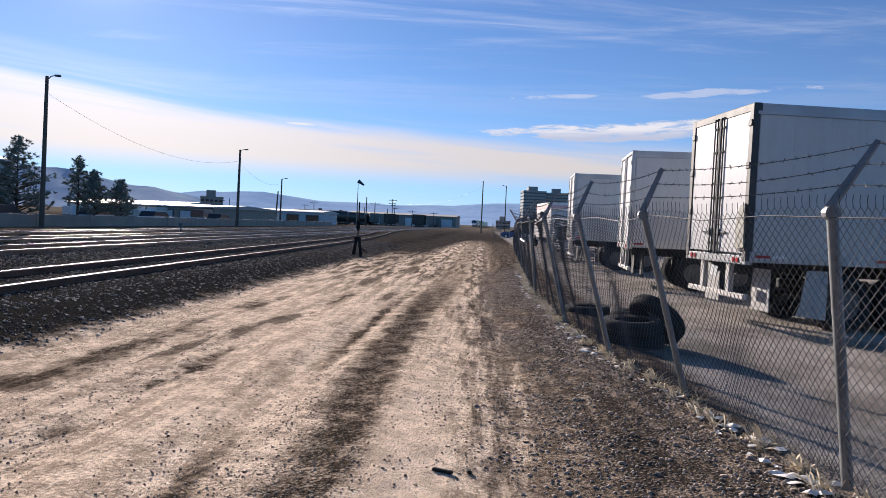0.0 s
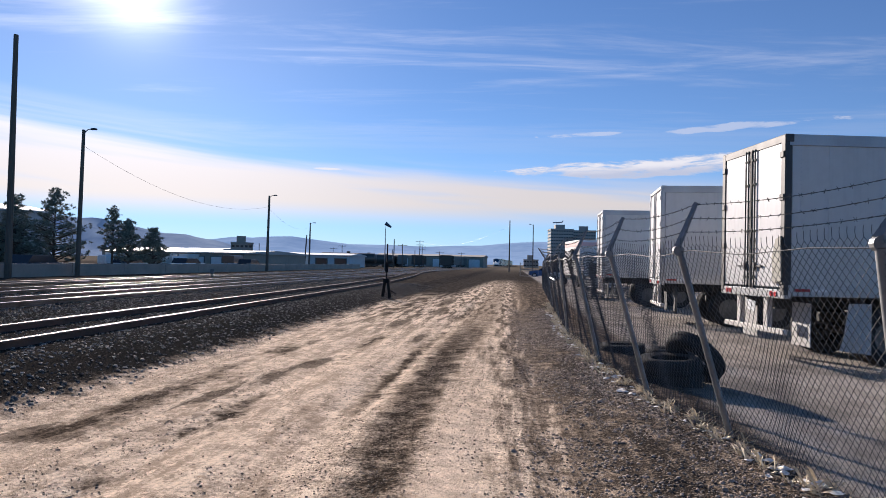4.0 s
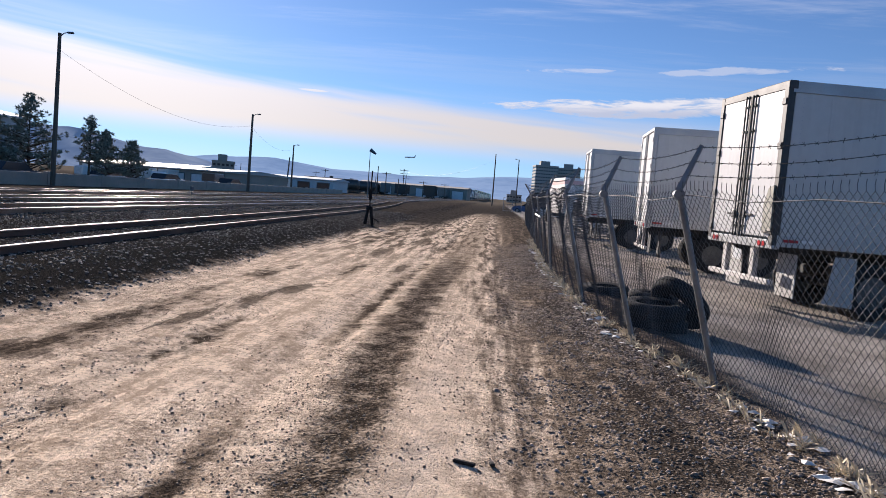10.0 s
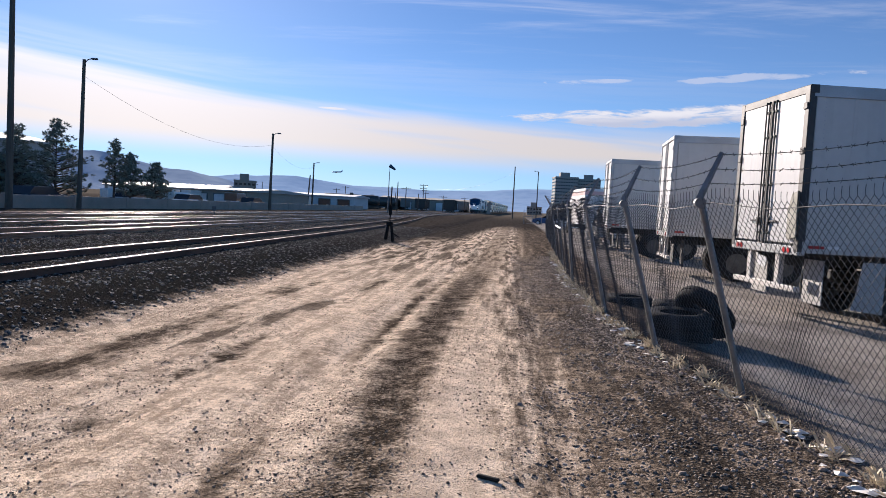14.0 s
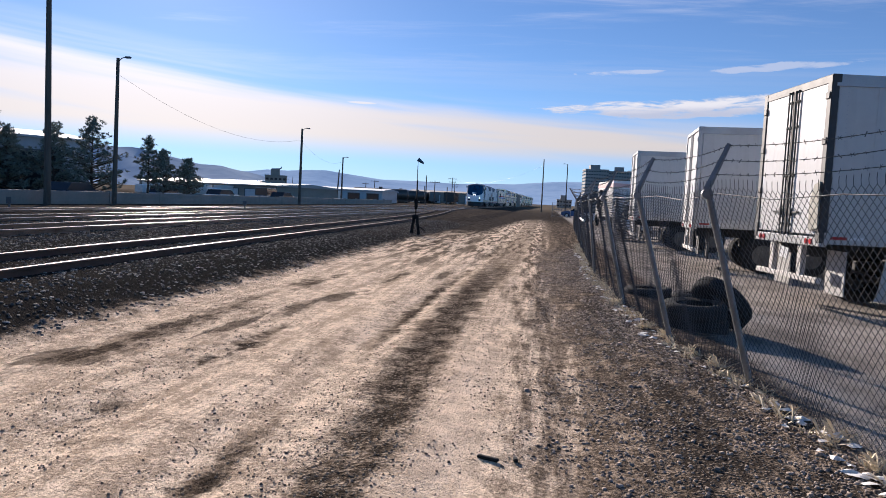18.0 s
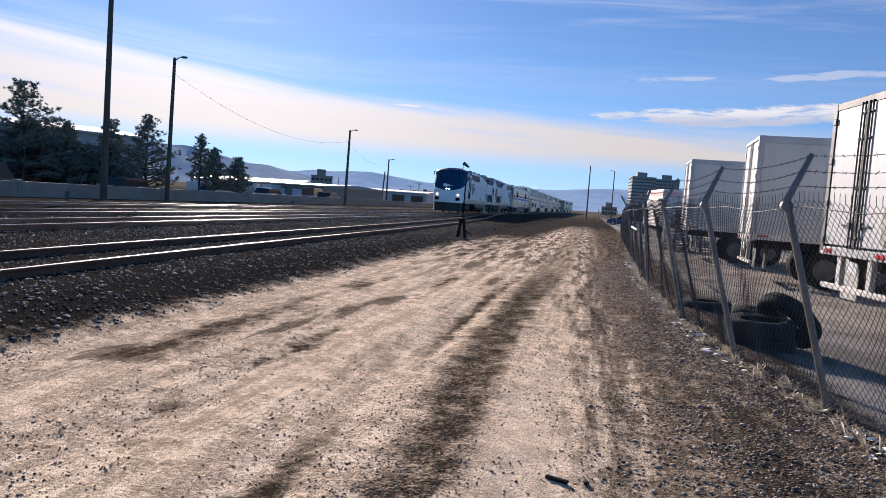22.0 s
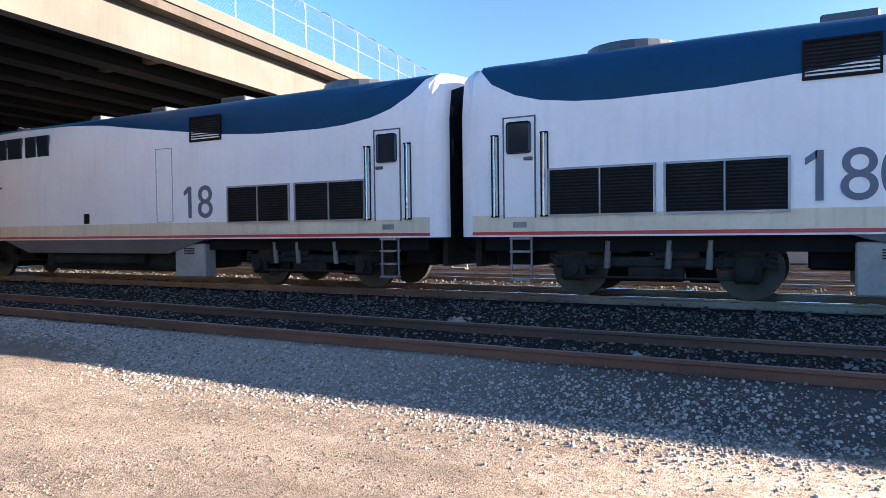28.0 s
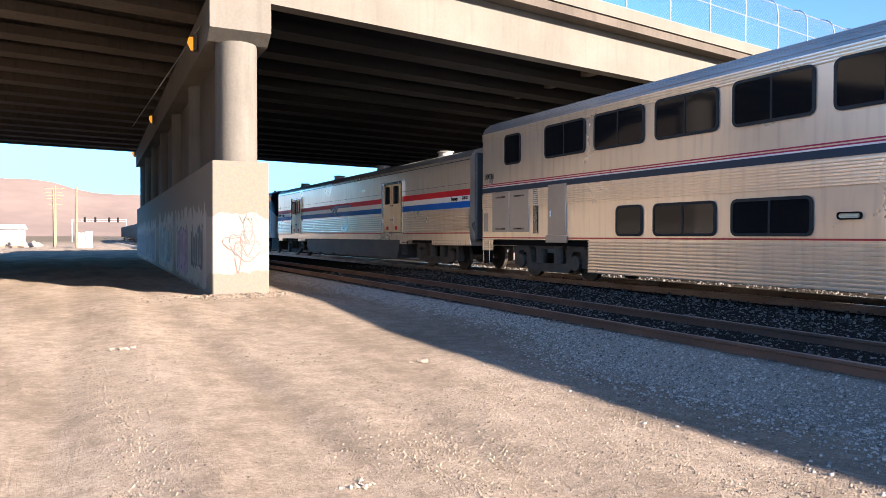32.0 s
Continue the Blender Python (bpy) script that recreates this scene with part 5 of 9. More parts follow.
def build_loco():
    """One streamlined diesel. Its rear coupler face is at y = 0 and its nose at +y."""
    lo = thing("diesel_locomotive", "silver diesel locomotive with a deep blue roof and blue nose", "locomotive", group="locomotives of the train")
    HW, SILL = 1.52, 1.06
    half = [(HW, SILL), (HW, 3.55), (1.48, 3.88), (1.34, 4.10), (0.95, 4.24), (0.5, 4.30), (0.0, 4.33)]
    run = [0.0]
    for (x0, z0), (x1, z1) in zip(half, half[1:]):
        run.append(run[-1] + math.hypot(x1 - x0, z1 - z0))

    def on_side(u):
        return float(np.interp(u, run, [p[0] for p in half])), float(np.interp(u, run, [p[1] for p in half]))

    # where silver ends and blue begins: a wave that dips behind the rear doors and again at the cab
    WAVE = ((0.3, 4.33), (0.42, 4.28), (0.58, 4.06), (0.84, 3.78), (1.3, 3.54), (1.77, 3.41), (2.4, 3.33), (3.0, 3.30), (4.6, 3.32), (5.8, 3.40), (7.0, 3.55), (8.5, 3.74), (10.0, 3.95), (11.5, 4.06), (13.5, 4.1), (16.0, 4.04), (16.9, 3.86), (17.6, 3.63))

    def split_ring(y, k=1.0, dz=0.0):
        zb = float(np.interp(y, [w[0] for w in WAVE], [w[1] for w in WAVE]))
        zs = np.linspace(0, run[-1], 200)
        ub = float(np.interp(zb, [on_side(u)[1] for u in zs], zs))
        us = [ub * i / 6 for i in range(7)] + [ub + (run[-1] - ub) * i / 7 for i in range(1, 8)]
        right = [on_side(u) for u in us]
        pts = right + [(-x, z) for x, z in right[-2::-1]]
        return [(x * k, y, z if z < 3.5 else 3.5 + (z - 3.5) * (1 - dz)) for x, z in pts]
    stations = [(0.15, 0.82, 0.32), (0.19, 0.91, 0.15), (0.28, 0.96, 0.06), (0.42, 0.99, 0.02), (0.46, 1, 0)] + [(w[0], 1, 0) for w in WAVE[2:]]
    bm = B()
    rings = sweep(bm, None, [split_ring(*q) for q in stations], closed=False)
    end_face = bm.faces.new([v for v in rings[0]])
    # black puts the shade between the coupled locomotives onto this silver end
    end_face.material_index = 2
    bm.faces.ensure_lookup_table()
    n = len(rings[0])
    for i in range(4, len(rings) - 1):
        for j in range(n - 1):
            if 6 <= j < n - 7:
                bm.faces[i * (n - 1) + j].material_index = 1
    bmesh.ops.recalc_face_normals(bm, faces=bm.faces[:])
    part("body", bm, [M_SILVER, M_BLUE, M_BLACK], lo, smooth=True)
    for sg in (-1, 1):
        bm = B()
        box(bm, (sg * (HW + 0.002), 10.0, SILL + 0.06), (0.012, 19.1, 0.06))
        part("red_sill_stripe", bm, M_RED, lo)
        bm = B()
        box(bm, (sg * (HW + 0.0012), 10.0, SILL + 0.24), (0.006, 19.1, 0.29))
        part("sill_band", bm, M_SILLGREY, lo)
    # nose: plan outlines at rising heights
    levels = [
        ([(HW, 17.6), (HW, 19.0), (1.50, 19.62), (1.24, 20.50), (0.0, 20.80)], [1.06] * 5),
        ([(HW, 17.6), (HW, 19.0), (1.50, 19.62), (1.20, 20.44), (0.0, 20.72)], [3.63, 3.10, 2.88, 2.42, 2.15]),
        ([(1.51, 17.6), (1.50, 19.0), (1.45, 19.58), (1.04, 20.18), (0.0, 20.38)], [3.70, 3.45, 3.35, 3.25, 3.2]),
        ([(1.47, 17.6), (1.46, 19.1), (1.37, 19.45), (0.90, 19.70), (0.0, 19.80)], [3.88, 3.9, 3.92, 3.97, 4.0]),
        ([(1.30, 17.6), (1.24, 18.9), (1.08, 19.2), (0.70, 19.42), (0.0, 19.48)], [4.08, 4.12, 4.13, 4.16, 4.18]),
        ([(0.5, 17.6), (0.48, 18.8), (0.4, 19.0), (0.25, 19.1), (0.0, 19.12)], [4.30, 4.31, 4.31, 4.31, 4.31]),
        ([(0.01, 17.6), (0.01, 18.3), (0.01, 18.4), (0.005, 18.5), (0.0, 18.55)], [4.335] * 5),
    ]
    bm = B()
    rows = []
    for plan, zs in levels:
        right = [(x, y, z) for (x, y), z in zip(plan, zs)]
        rows.append(right + [(-x, y, z) for x, y, z in right[-2::-1]])

    def eased(p, k):
        """Points along a smooth line through p, k to each stretch."""
        p = [Vector(v) for v in p]
        out = []
        for i in range(len(p) - 1):
            a, b = p[max(i - 1, 0)], p[min(i + 2, len(p) - 1)]
            for j in range(k):
                t = j / k
                out.append(0.5 * (2 * p[i] + (p[i + 1] - a) * t + (2 * a - 5 * p[i] + 4 * p[i + 1] - b) * t * t + (3 * p[i] - a - 3 * p[i + 1] + b) * t ** 3))
        return out + [p[-1]]
    across = [eased(r, 4) for r in rows]
    columns = [eased([r[i] for r in across[1:]], 4) for i in range(len(across[0]))]
    rows = [across[0]] + [[c[j] for c in columns] for j in range(len(columns[0]))]
    sweep(bm, None, rows, closed=False)
    bm.faces.ensure_lookup_table()
    per = len(rows[0]) - 1
    for i, f in enumerate(bm.faces):
        f.material_index = 0 if i < per else 1
    bmesh.ops.recalc_face_normals(bm, faces=bm.faces[:])
    part("nose", bm, [M_SILVER, M_BLUE], lo, "silver nose with a dark blue upper half", smooth=True)
    bm = B()
    for u0, u1, z0 in ((-0.5, 0.1, 2.62), (-0.3, 0.25, 2.56), (0.0, 0.42, 2.5)):
        y0 = 20.75 - 0.32 * (z0 - 2.15)
        vs = [bm.verts.new(p) for p in ((u0, y0, z0), (u1, y0, z0), (0.5, y0 - 0.06, z0 + 0.16), (0.3, y0 - 0.06, z0 + 0.16))]
        bm.faces.new(vs)
    part("nose_mark", bm, M_SILVER, lo)
    # windscreens on the raked face
    for sg in (-1, 1):
        bm = B()
        a, b = Vector((sg * 0.05, 20.38, 3.22)), Vector((sg * 0.98, 20.19, 3.27))
        c, d = Vector((sg * 0.86, 19.72, 3.95)), Vector((sg * 0.05, 19.80, 3.98))
        q = [p.lerp((a + b + c + d) / 4, 0.06) + Vector((0, 0.02, 0.03)) for p in (a, b, c, d)]
        vs = [bm.verts.new(p) for p in q]
        bm.faces.new(vs)
        r = bmesh.ops.extrude_face_region(bm, geom=bm.faces[:])
        bmesh.ops.translate(bm, vec=(0, -0.03, -0.035), verts=[v for v in r["geom"] if isinstance(v, bmesh.types.BMVert)])
        bmesh.ops.recalc_face_normals(bm, faces=bm.faces[:])
        part("windscreen", bm, G_DARK, lo)
        # cab side window
        bm = B()
        box(bm, (sg * 1.472, 18.95, 3.68), (0.06, 0.95, 0.36), bevel=0.02)
        part("cab_window", bm, G_DARK, lo)
        bm = B()
        box(bm, (sg * 1.66, 19.35, 3.75), (0.12, 0.05, 0.36), bevel=0.015)
        tube(bm, (sg * 1.45, 19.33, 3.85), (sg * 1.66, 19.35, 3.85), 0.015, n=6)
        part("cab_mirror", bm, M_CHROME, lo)
        # ditch light, number board, snow plough side
        bm = B()
        tube(bm, (sg * 0.98, 20.50, 1.78), (sg * 0.98, 20.69, 1.78), 0.085, n=16)
        part("ditch_light", bm, M_DITCH, lo)
        bm = B()
        box(bm, (sg * 0.96, 20.60, 1.40), (0.38, 0.16, 0.3), bevel=0.02, turn=Matrix.Rotation(-sg * 0.22, 3, "Z"))
        part("nose_vent", bm, M_BLACK, lo)
    for sg in (-0.14, 0.14):
        bm = B()
        tube(bm, (sg, 20.58, 2.32), (sg, 20.72, 2.30), 0.075, n=16)
        part("headlight", bm, M_HEAD, lo)
    # pilot and end apron
    bm = B()
    rr = [[(x, y, z) for x, y in ((1.47, 19.55), (1.46, 19.66), (1.22, 20.48), (0, 20.82), (-1.22, 20.48), (-1.46, 19.66), (-1.47, 19.55))] for z in (0.28, 1.055)]
    sweep(bm, None, rr, closed=True)
    bmesh.ops.recalc_face_normals(bm, faces=bm.faces[:])
    part("pilot", bm, surface("pilot_grey", (0.022, 0.021, 0.02), (0.013, 0.0125, 0.012), rough=0.6, grain=12, coarse=1, bump=0.05), lo)
    bm = B()
    box(bm, (0, 0.36, 0.8), (2.2, 0.12, 0.6), bevel=0.02)
    tube(bm, (0, 0.0, 0.82), (0, 0.5, 0.82), 0.11, n=10)
    tube(bm, (0.5, 0.05, 0.55), (0.45, 0.36, 0.9), 0.03, n=6)
    tube(bm, (-0.5, 0.05, 0.55), (-0.45, 0.36, 0.9), 0.03, n=6)
    part("coupler", bm, M_TRUCK, lo)
    bm = B()
    box(bm, (0, 0.135, 2.2), (0.72, 0.05, 1.9), bevel=0.02)
    part("end_door", bm, M_DARKGREY, lo)
    # rear number boards
    for sg in (-1, 1):
        bm = B()
        box(bm, (sg * 1.05, 0.14, 3.45), (0.22, 0.03, 0.2), bevel=0.01)
        part("marker_lamp", bm, G_DARK, lo)
        bm = B()
        box(bm, (sg * 1.05, 0.14, 2.75), (0.2, 0.03, 0.36), bevel=0.01)
        part("rear_window", bm, G_DARK, lo)
    grille(lo, 1.92, 3.69, 1.42, 2.21, HW)
    grille(lo, 3.85, 5.62, 1.42, 2.21, HW)
    grille(lo, 5.80, 6.76, 3.30, 3.84, HW - 0.01, "upper_grille", 1)
    # upper windows forward of the engine room
    for sg in (-1, 1):
        for a, b in ((12.1, 12.66), (12.68, 13.2), (13.32, 14.02), (14.04, 14.74)):
            bm = B()
            box(bm, (sg * (HW - 0.012), (a + b) / 2, 3.59), (0.05, b - a - 0.03, 0.56), bevel=0.015)
            part("engine_room_window", bm, G_DARK, lo)
        bm = B()
        for i in range(9):
            box(bm, (sg * (HW + 0.004), 15.9, 3.40 + i * 0.052), (0.03, 1.86, 0.028))
        part("cab_louvre", bm, M_BLACK, lo)
        bm = B()
        box(bm, (sg * (HW - 0.008), 15.9, 3.62), (0.03, 1.95, 0.54), bevel=0.01)
        part("louvre_panel", bm, M_SILLGREY, lo)
    # doors and rails
    for sg in (-1, 1):
        for s0, s1, z0, z1 in ((1.08, 1.67, 1.40, 3.15), (17.54, 18.08, 2.33, 3.46)):
            bm = B()
            box(bm, (sg * (HW + 0.004), (s0 + s1) / 2, (z0 + z1) / 2), (0.02, s1 - s0, z1 - z0), bevel=0.006)
            d = part("side_door", bm, M_SILVER, lo)
            bm = B()
            for y in (s0, s1):
                box(bm, (sg * (HW + 0.008), y, (z0 + z1) / 2), (0.025, 0.025, z1 - z0 + 0.03))
            box(bm, (sg * (HW + 0.008), (s0 + s1) / 2, z1), (0.025, s1 - s0, 0.025))
            part("door_frame", bm, M_DARKGREY, d)
            if s0 < 5:
                bm = B()
                box(bm, (sg * (HW + 0.016), (s0 + s1) / 2, z1 - 0.36), (0.02, 0.46, 0.56), bevel=0.05, seg=2)
                part("door_window", bm, G_DARK, d)
                bm = B()
                box(bm, (sg * (HW + 0.03), s1 - 0.12, 2.42), (0.05, 0.16, 0.06), bevel=0.01)
                part("door_handle", bm, M_DARKGREY, d)
            else:
                bm = B()
                box(bm, (sg * (HW + 0.012), (s0 + s1) / 2, 1.86), (0.02, 0.42, 0.50), bevel=0.02)
                part("step_recess", bm, M_BLACK, d)
            for y in (s0 - (0.17 if s0 < 5 else 0.12), s1 + (0.17 if s0 < 5 else 0.1)):
                bm = B()
                zb, zt = (1.42, 2.85) if s0 < 5 else (1.5, 3.5)
                tube(bm, (sg * (HW + 0.05), y, zb), (sg * (HW + 0.05), y, zt), 0.022, n=8)
                hr = part("handrail", bm, M_CHROME if s0 < 5 else M_DARKGREY, lo)
                bm = B()
                for d in (-0.062, 0.062):
                    box(bm, (sg * (HW + 0.008), y + d, (zb + zt) / 2), (0.02, 0.022, zt - zb))
                for z in (zb, zt):
                    box(bm, (sg * (HW + 0.02), y, z), (0.06, 0.14, 0.03))
                part("recess_edge", bm, M_BLACK, hr)
            bm = B()
            y = (s0 + s1) / 2
            for dy in (-0.19, 0.19):
                box(bm, (sg * (HW - 0.06), y + dy, 0.78), (0.03, 0.03, 1.0))
            for z in (0.3, 0.55, 0.8, 1.03):
                box(bm, (sg * (HW - 0.05), y, z), (0.16, 0.38, 0.035))
            box(bm, (sg * (HW + 0.004), y, 1.27), (0.015, 0.26, 0.1))
            part("ladder", bm, M_DARKGREY if s0 > 5 else surface("ladder_grey", (0.28, 0.28, 0.28), rough=0.5, metal=0.4), lo)
        # filler hatch, panel seams
        bm = B()
        box(bm, (sg * (HW + 0.003), 10.6, 1.60), (0.012, 0.22, 0.26), bevel=0.01)
        part("filler_hatch", bm, M_BLACK, lo)
        bm = B()
        for a, b, z0, z1 in ((7.4, 7.95, 1.47, 3.2), (19.62, 19.62, 1.4, 2.85), (18.34, 19.58, 1.5, 2.24)):
            for y in (a, b):
                box(bm, (sg * (HW + 0.001), y, (z0 + z1) / 2), (0.006, 0.012, z1 - z0))
            if b > a:
                for z in (z0, z1):
                    box(bm, (sg * (HW + 0.001), (a + b) / 2, z), (0.006, b - a, 0.012))
        tagged(part("panel_seam", bm, M_DARKGREY, lo), kind="stuff")
    # roof gear
    for y, k in ((3.0, 1.45), (6.4, 1.0), (9.0, 0.7), (11.5, 0.5)):
        bm = B()
        if k > 1:
            tube(bm, (0, y, 4.25), (0, y, 4.42), 0.9, 0.82, n=24)
        else:
            box(bm, (0, y, 4.34), (1.1, 0.8 * k, 0.22), bevel=0.03)
        part("roof_fan", bm, M_DARKGREY, lo)
    bm = B()
    for x in (-0.25, 0, 0.25):
        tube(bm, (x, 15.2, 4.36), (x, 15.55, 4.42), 0.05, 0.09, n=8)
    box(bm, (0, 15.1, 4.3), (0.7, 0.2, 0.1), bevel=0.02)
    part("horn", bm, M_DARKGREY, lo)
    bm = B()
    box(bm, (0, 12.2, 4.33), (0.9, 0.7, 0.16), bevel=0.04)
    part("exhaust", bm, M_BLACK, lo)
    # underframe: grey boxes, fuel tank, skirt
    for sg in (-1, 1):
        bm = B()
        prism(bm, [(6.4, 1.055), (14.3, 1.055), (13.2, 0.72), (7.6, 0.72)], sg * 1.30, sg * 1.49, "x")
        part("skirt", bm, M_DARKGREY, lo)
        bm = B()
        box(bm, (sg * 1.28, 6.95, 0.56), (0.36, 0.98, 0.78), bevel=0.03)
        part("air_box", bm, surface("grey_box_paint", (0.30, 0.285, 0.26), (0.21, 0.198, 0.18), rough=0.6, grain=16), lo)
        bm = B()
        for i in range(4):
            box(bm, (sg * 1.468, 6.95, 0.72 + i * 0.04), (0.01, 0.34, 0.02))
        part("box_vent", bm, M_BLACK, lo)
        bm = B()
        tube(bm, (sg * 1.15, 8.7, 0.55), (sg * 1.15, 12.4, 0.55), 0.17, n=12)
        part("air_tank", bm, M_TRUCK, lo)
    bm = B()
    box(bm, (0, 10.4, 0.62), (2.3, 5.2, 0.7), bevel=0.14, seg=2)
    part("fuel_tank", bm, M_TRUCK, lo)
    bm = B()
    box(bm, (0, 9.5, 0.93), (2.6, 17.8, 0.25))
    part("underframe", bm, M_BLACK, lo)
    for y in (1.0, 6.2, 14.2):
        bm = B()
        box(bm, (0, y, 0.68), (1.9, 0.7, 0.34), bevel=0.04)
        part("frame_block", bm, M_BLACK, lo)
    loco_truck(lo, 3.62)
    loco_truck(lo, 17.05)
    swoosh(lo, 15.64, 2.56, 1.0, HW, M_NUMBER)
    return lo


def fluted(bm, x, y0, y1, z0, z1, pitch=0.085, depth=0.022, sg=1):
    """Horizontal corrugations on a side wall."""
    n = int(round((z1 - z0) / pitch))
    prev = None
    pts = []
    for i in range(n):
        z = z0 + (z1 - z0) * i / n
        h = (z1 - z0) / n
        pts += [(x, z), (x + sg * depth, z + h * 0.10), (x + sg * depth * 1.1, z + h * 0.45), (x + sg * depth, z + h * 0.76), (x, z + h * 0.84)]
    pts.append((x, z1))
    for (xa, za), (xb, zb) in zip(pts, pts[1:]):
        v = [bm.verts.new(p) for p in ((xa, y0, za), (xa, y1, za), (xb, y1, zb), (xb, y0, zb))]
        bm.faces.new(v if sg > 0 else v[::-1])


def car_truck(parent, y0, r=0.46):
    tk = part("truck", B(), M_TRUCK, parent, at=pose(0, y0, 0))
    for y in (-1.28, 1.28):
        wheelset(tk, y, r)
    for s in (-1.13, 1.13):
        bm = B()
        half = [(0.82, 0.43), (0.88, 0.82), (1.02, 0.95), (1.54, 0.95), (1.69, 0.80), (1.72, 0.34), (1.53, 0.34), (1.50, 0.70), (1.42, 0.78), (1.16, 0.78), (1.08, 0.70), (1.05, 0.30), (0.90, 0.19)]
        out = half + [(-y, z) for y, z in half[::-1]]
        prism(bm, out, s - 0.09, s + 0.09, "x")
        for y in (-1.28, 1.28):
            tube(bm, (s * 1.06, y, 0.47), (s * 1.14, y, 0.47), 0.2, n=14)
        for y in (-0.42, 0.42):
            tube(bm, (s, y, 0.42), (s, y, 0.9), 0.16, n=12)
        box(bm, (s, 0, 0.9), (0.2, 1.3, 0.14), bevel=0.03)
        part("side_frame", bm, surface("dusty_truck_frame", (0.10, 0.085, 0.07), (0.05, 0.043, 0.036), rough=0.8, grain=14, coarse=2, bump=0.2), tk)


def window_part(parent, y0, y1, z0, z1, x, panes=2, mt=None, sg=1):
    bm = B()
    box(bm, (sg * (x + 0.006), (y0 + y1) / 2, (z0 + z1) / 2), (0.03, y1 - y0, z1 - z0), bevel=0.012)
    # rounded corners: the rubber surround
    w = part("window", bm, G_TINT if mt is None else mt, parent)
    bm = B()
    r = 0.11
    def rounded(k, grow):
        pts = []
        for cy, cz, a0 in ((y1 - r, z1 - r, 0), (y0 + r, z1 - r, 90), (y0 + r, z0 + r, 180), (y1 - r, z0 + r, 270)):
            for i in range(5):
                a = radians(a0 + i * 22.5)
                pts.append((cy + (r + grow) * math.cos(a), cz + (r + grow) * math.sin(a)))
        return pts
    inner, outer = rounded(0, -0.03), rounded(0, 0.03)
    x1 = sg * (x + 0.026)
    a = [bm.verts.new((x1, u, v)) for u, v in inner]
    b = [bm.verts.new((x1, u, v)) for u, v in outer]
    c = [bm.verts.new((sg * (x - 0.004), u, v)) for u, v in outer]
    n = len(a)
    for i in range(n):
        j = (i + 1) % n
        bm.faces.new((a[i], a[j], b[j], b[i])), bm.faces.new((b[i], b[j], c[j], c[i]))
    if panes > 1:
        box(bm, (sg * (x + 0.02), (y0 + y1) / 2, (z0 + z1) / 2), (0.02, 0.04, z1 - z0 - 0.04))
    bmesh.ops.recalc_face_normals(bm, faces=bm.faces[:])
    part("window_gasket", bm, M_RUBBER, w)
    return w


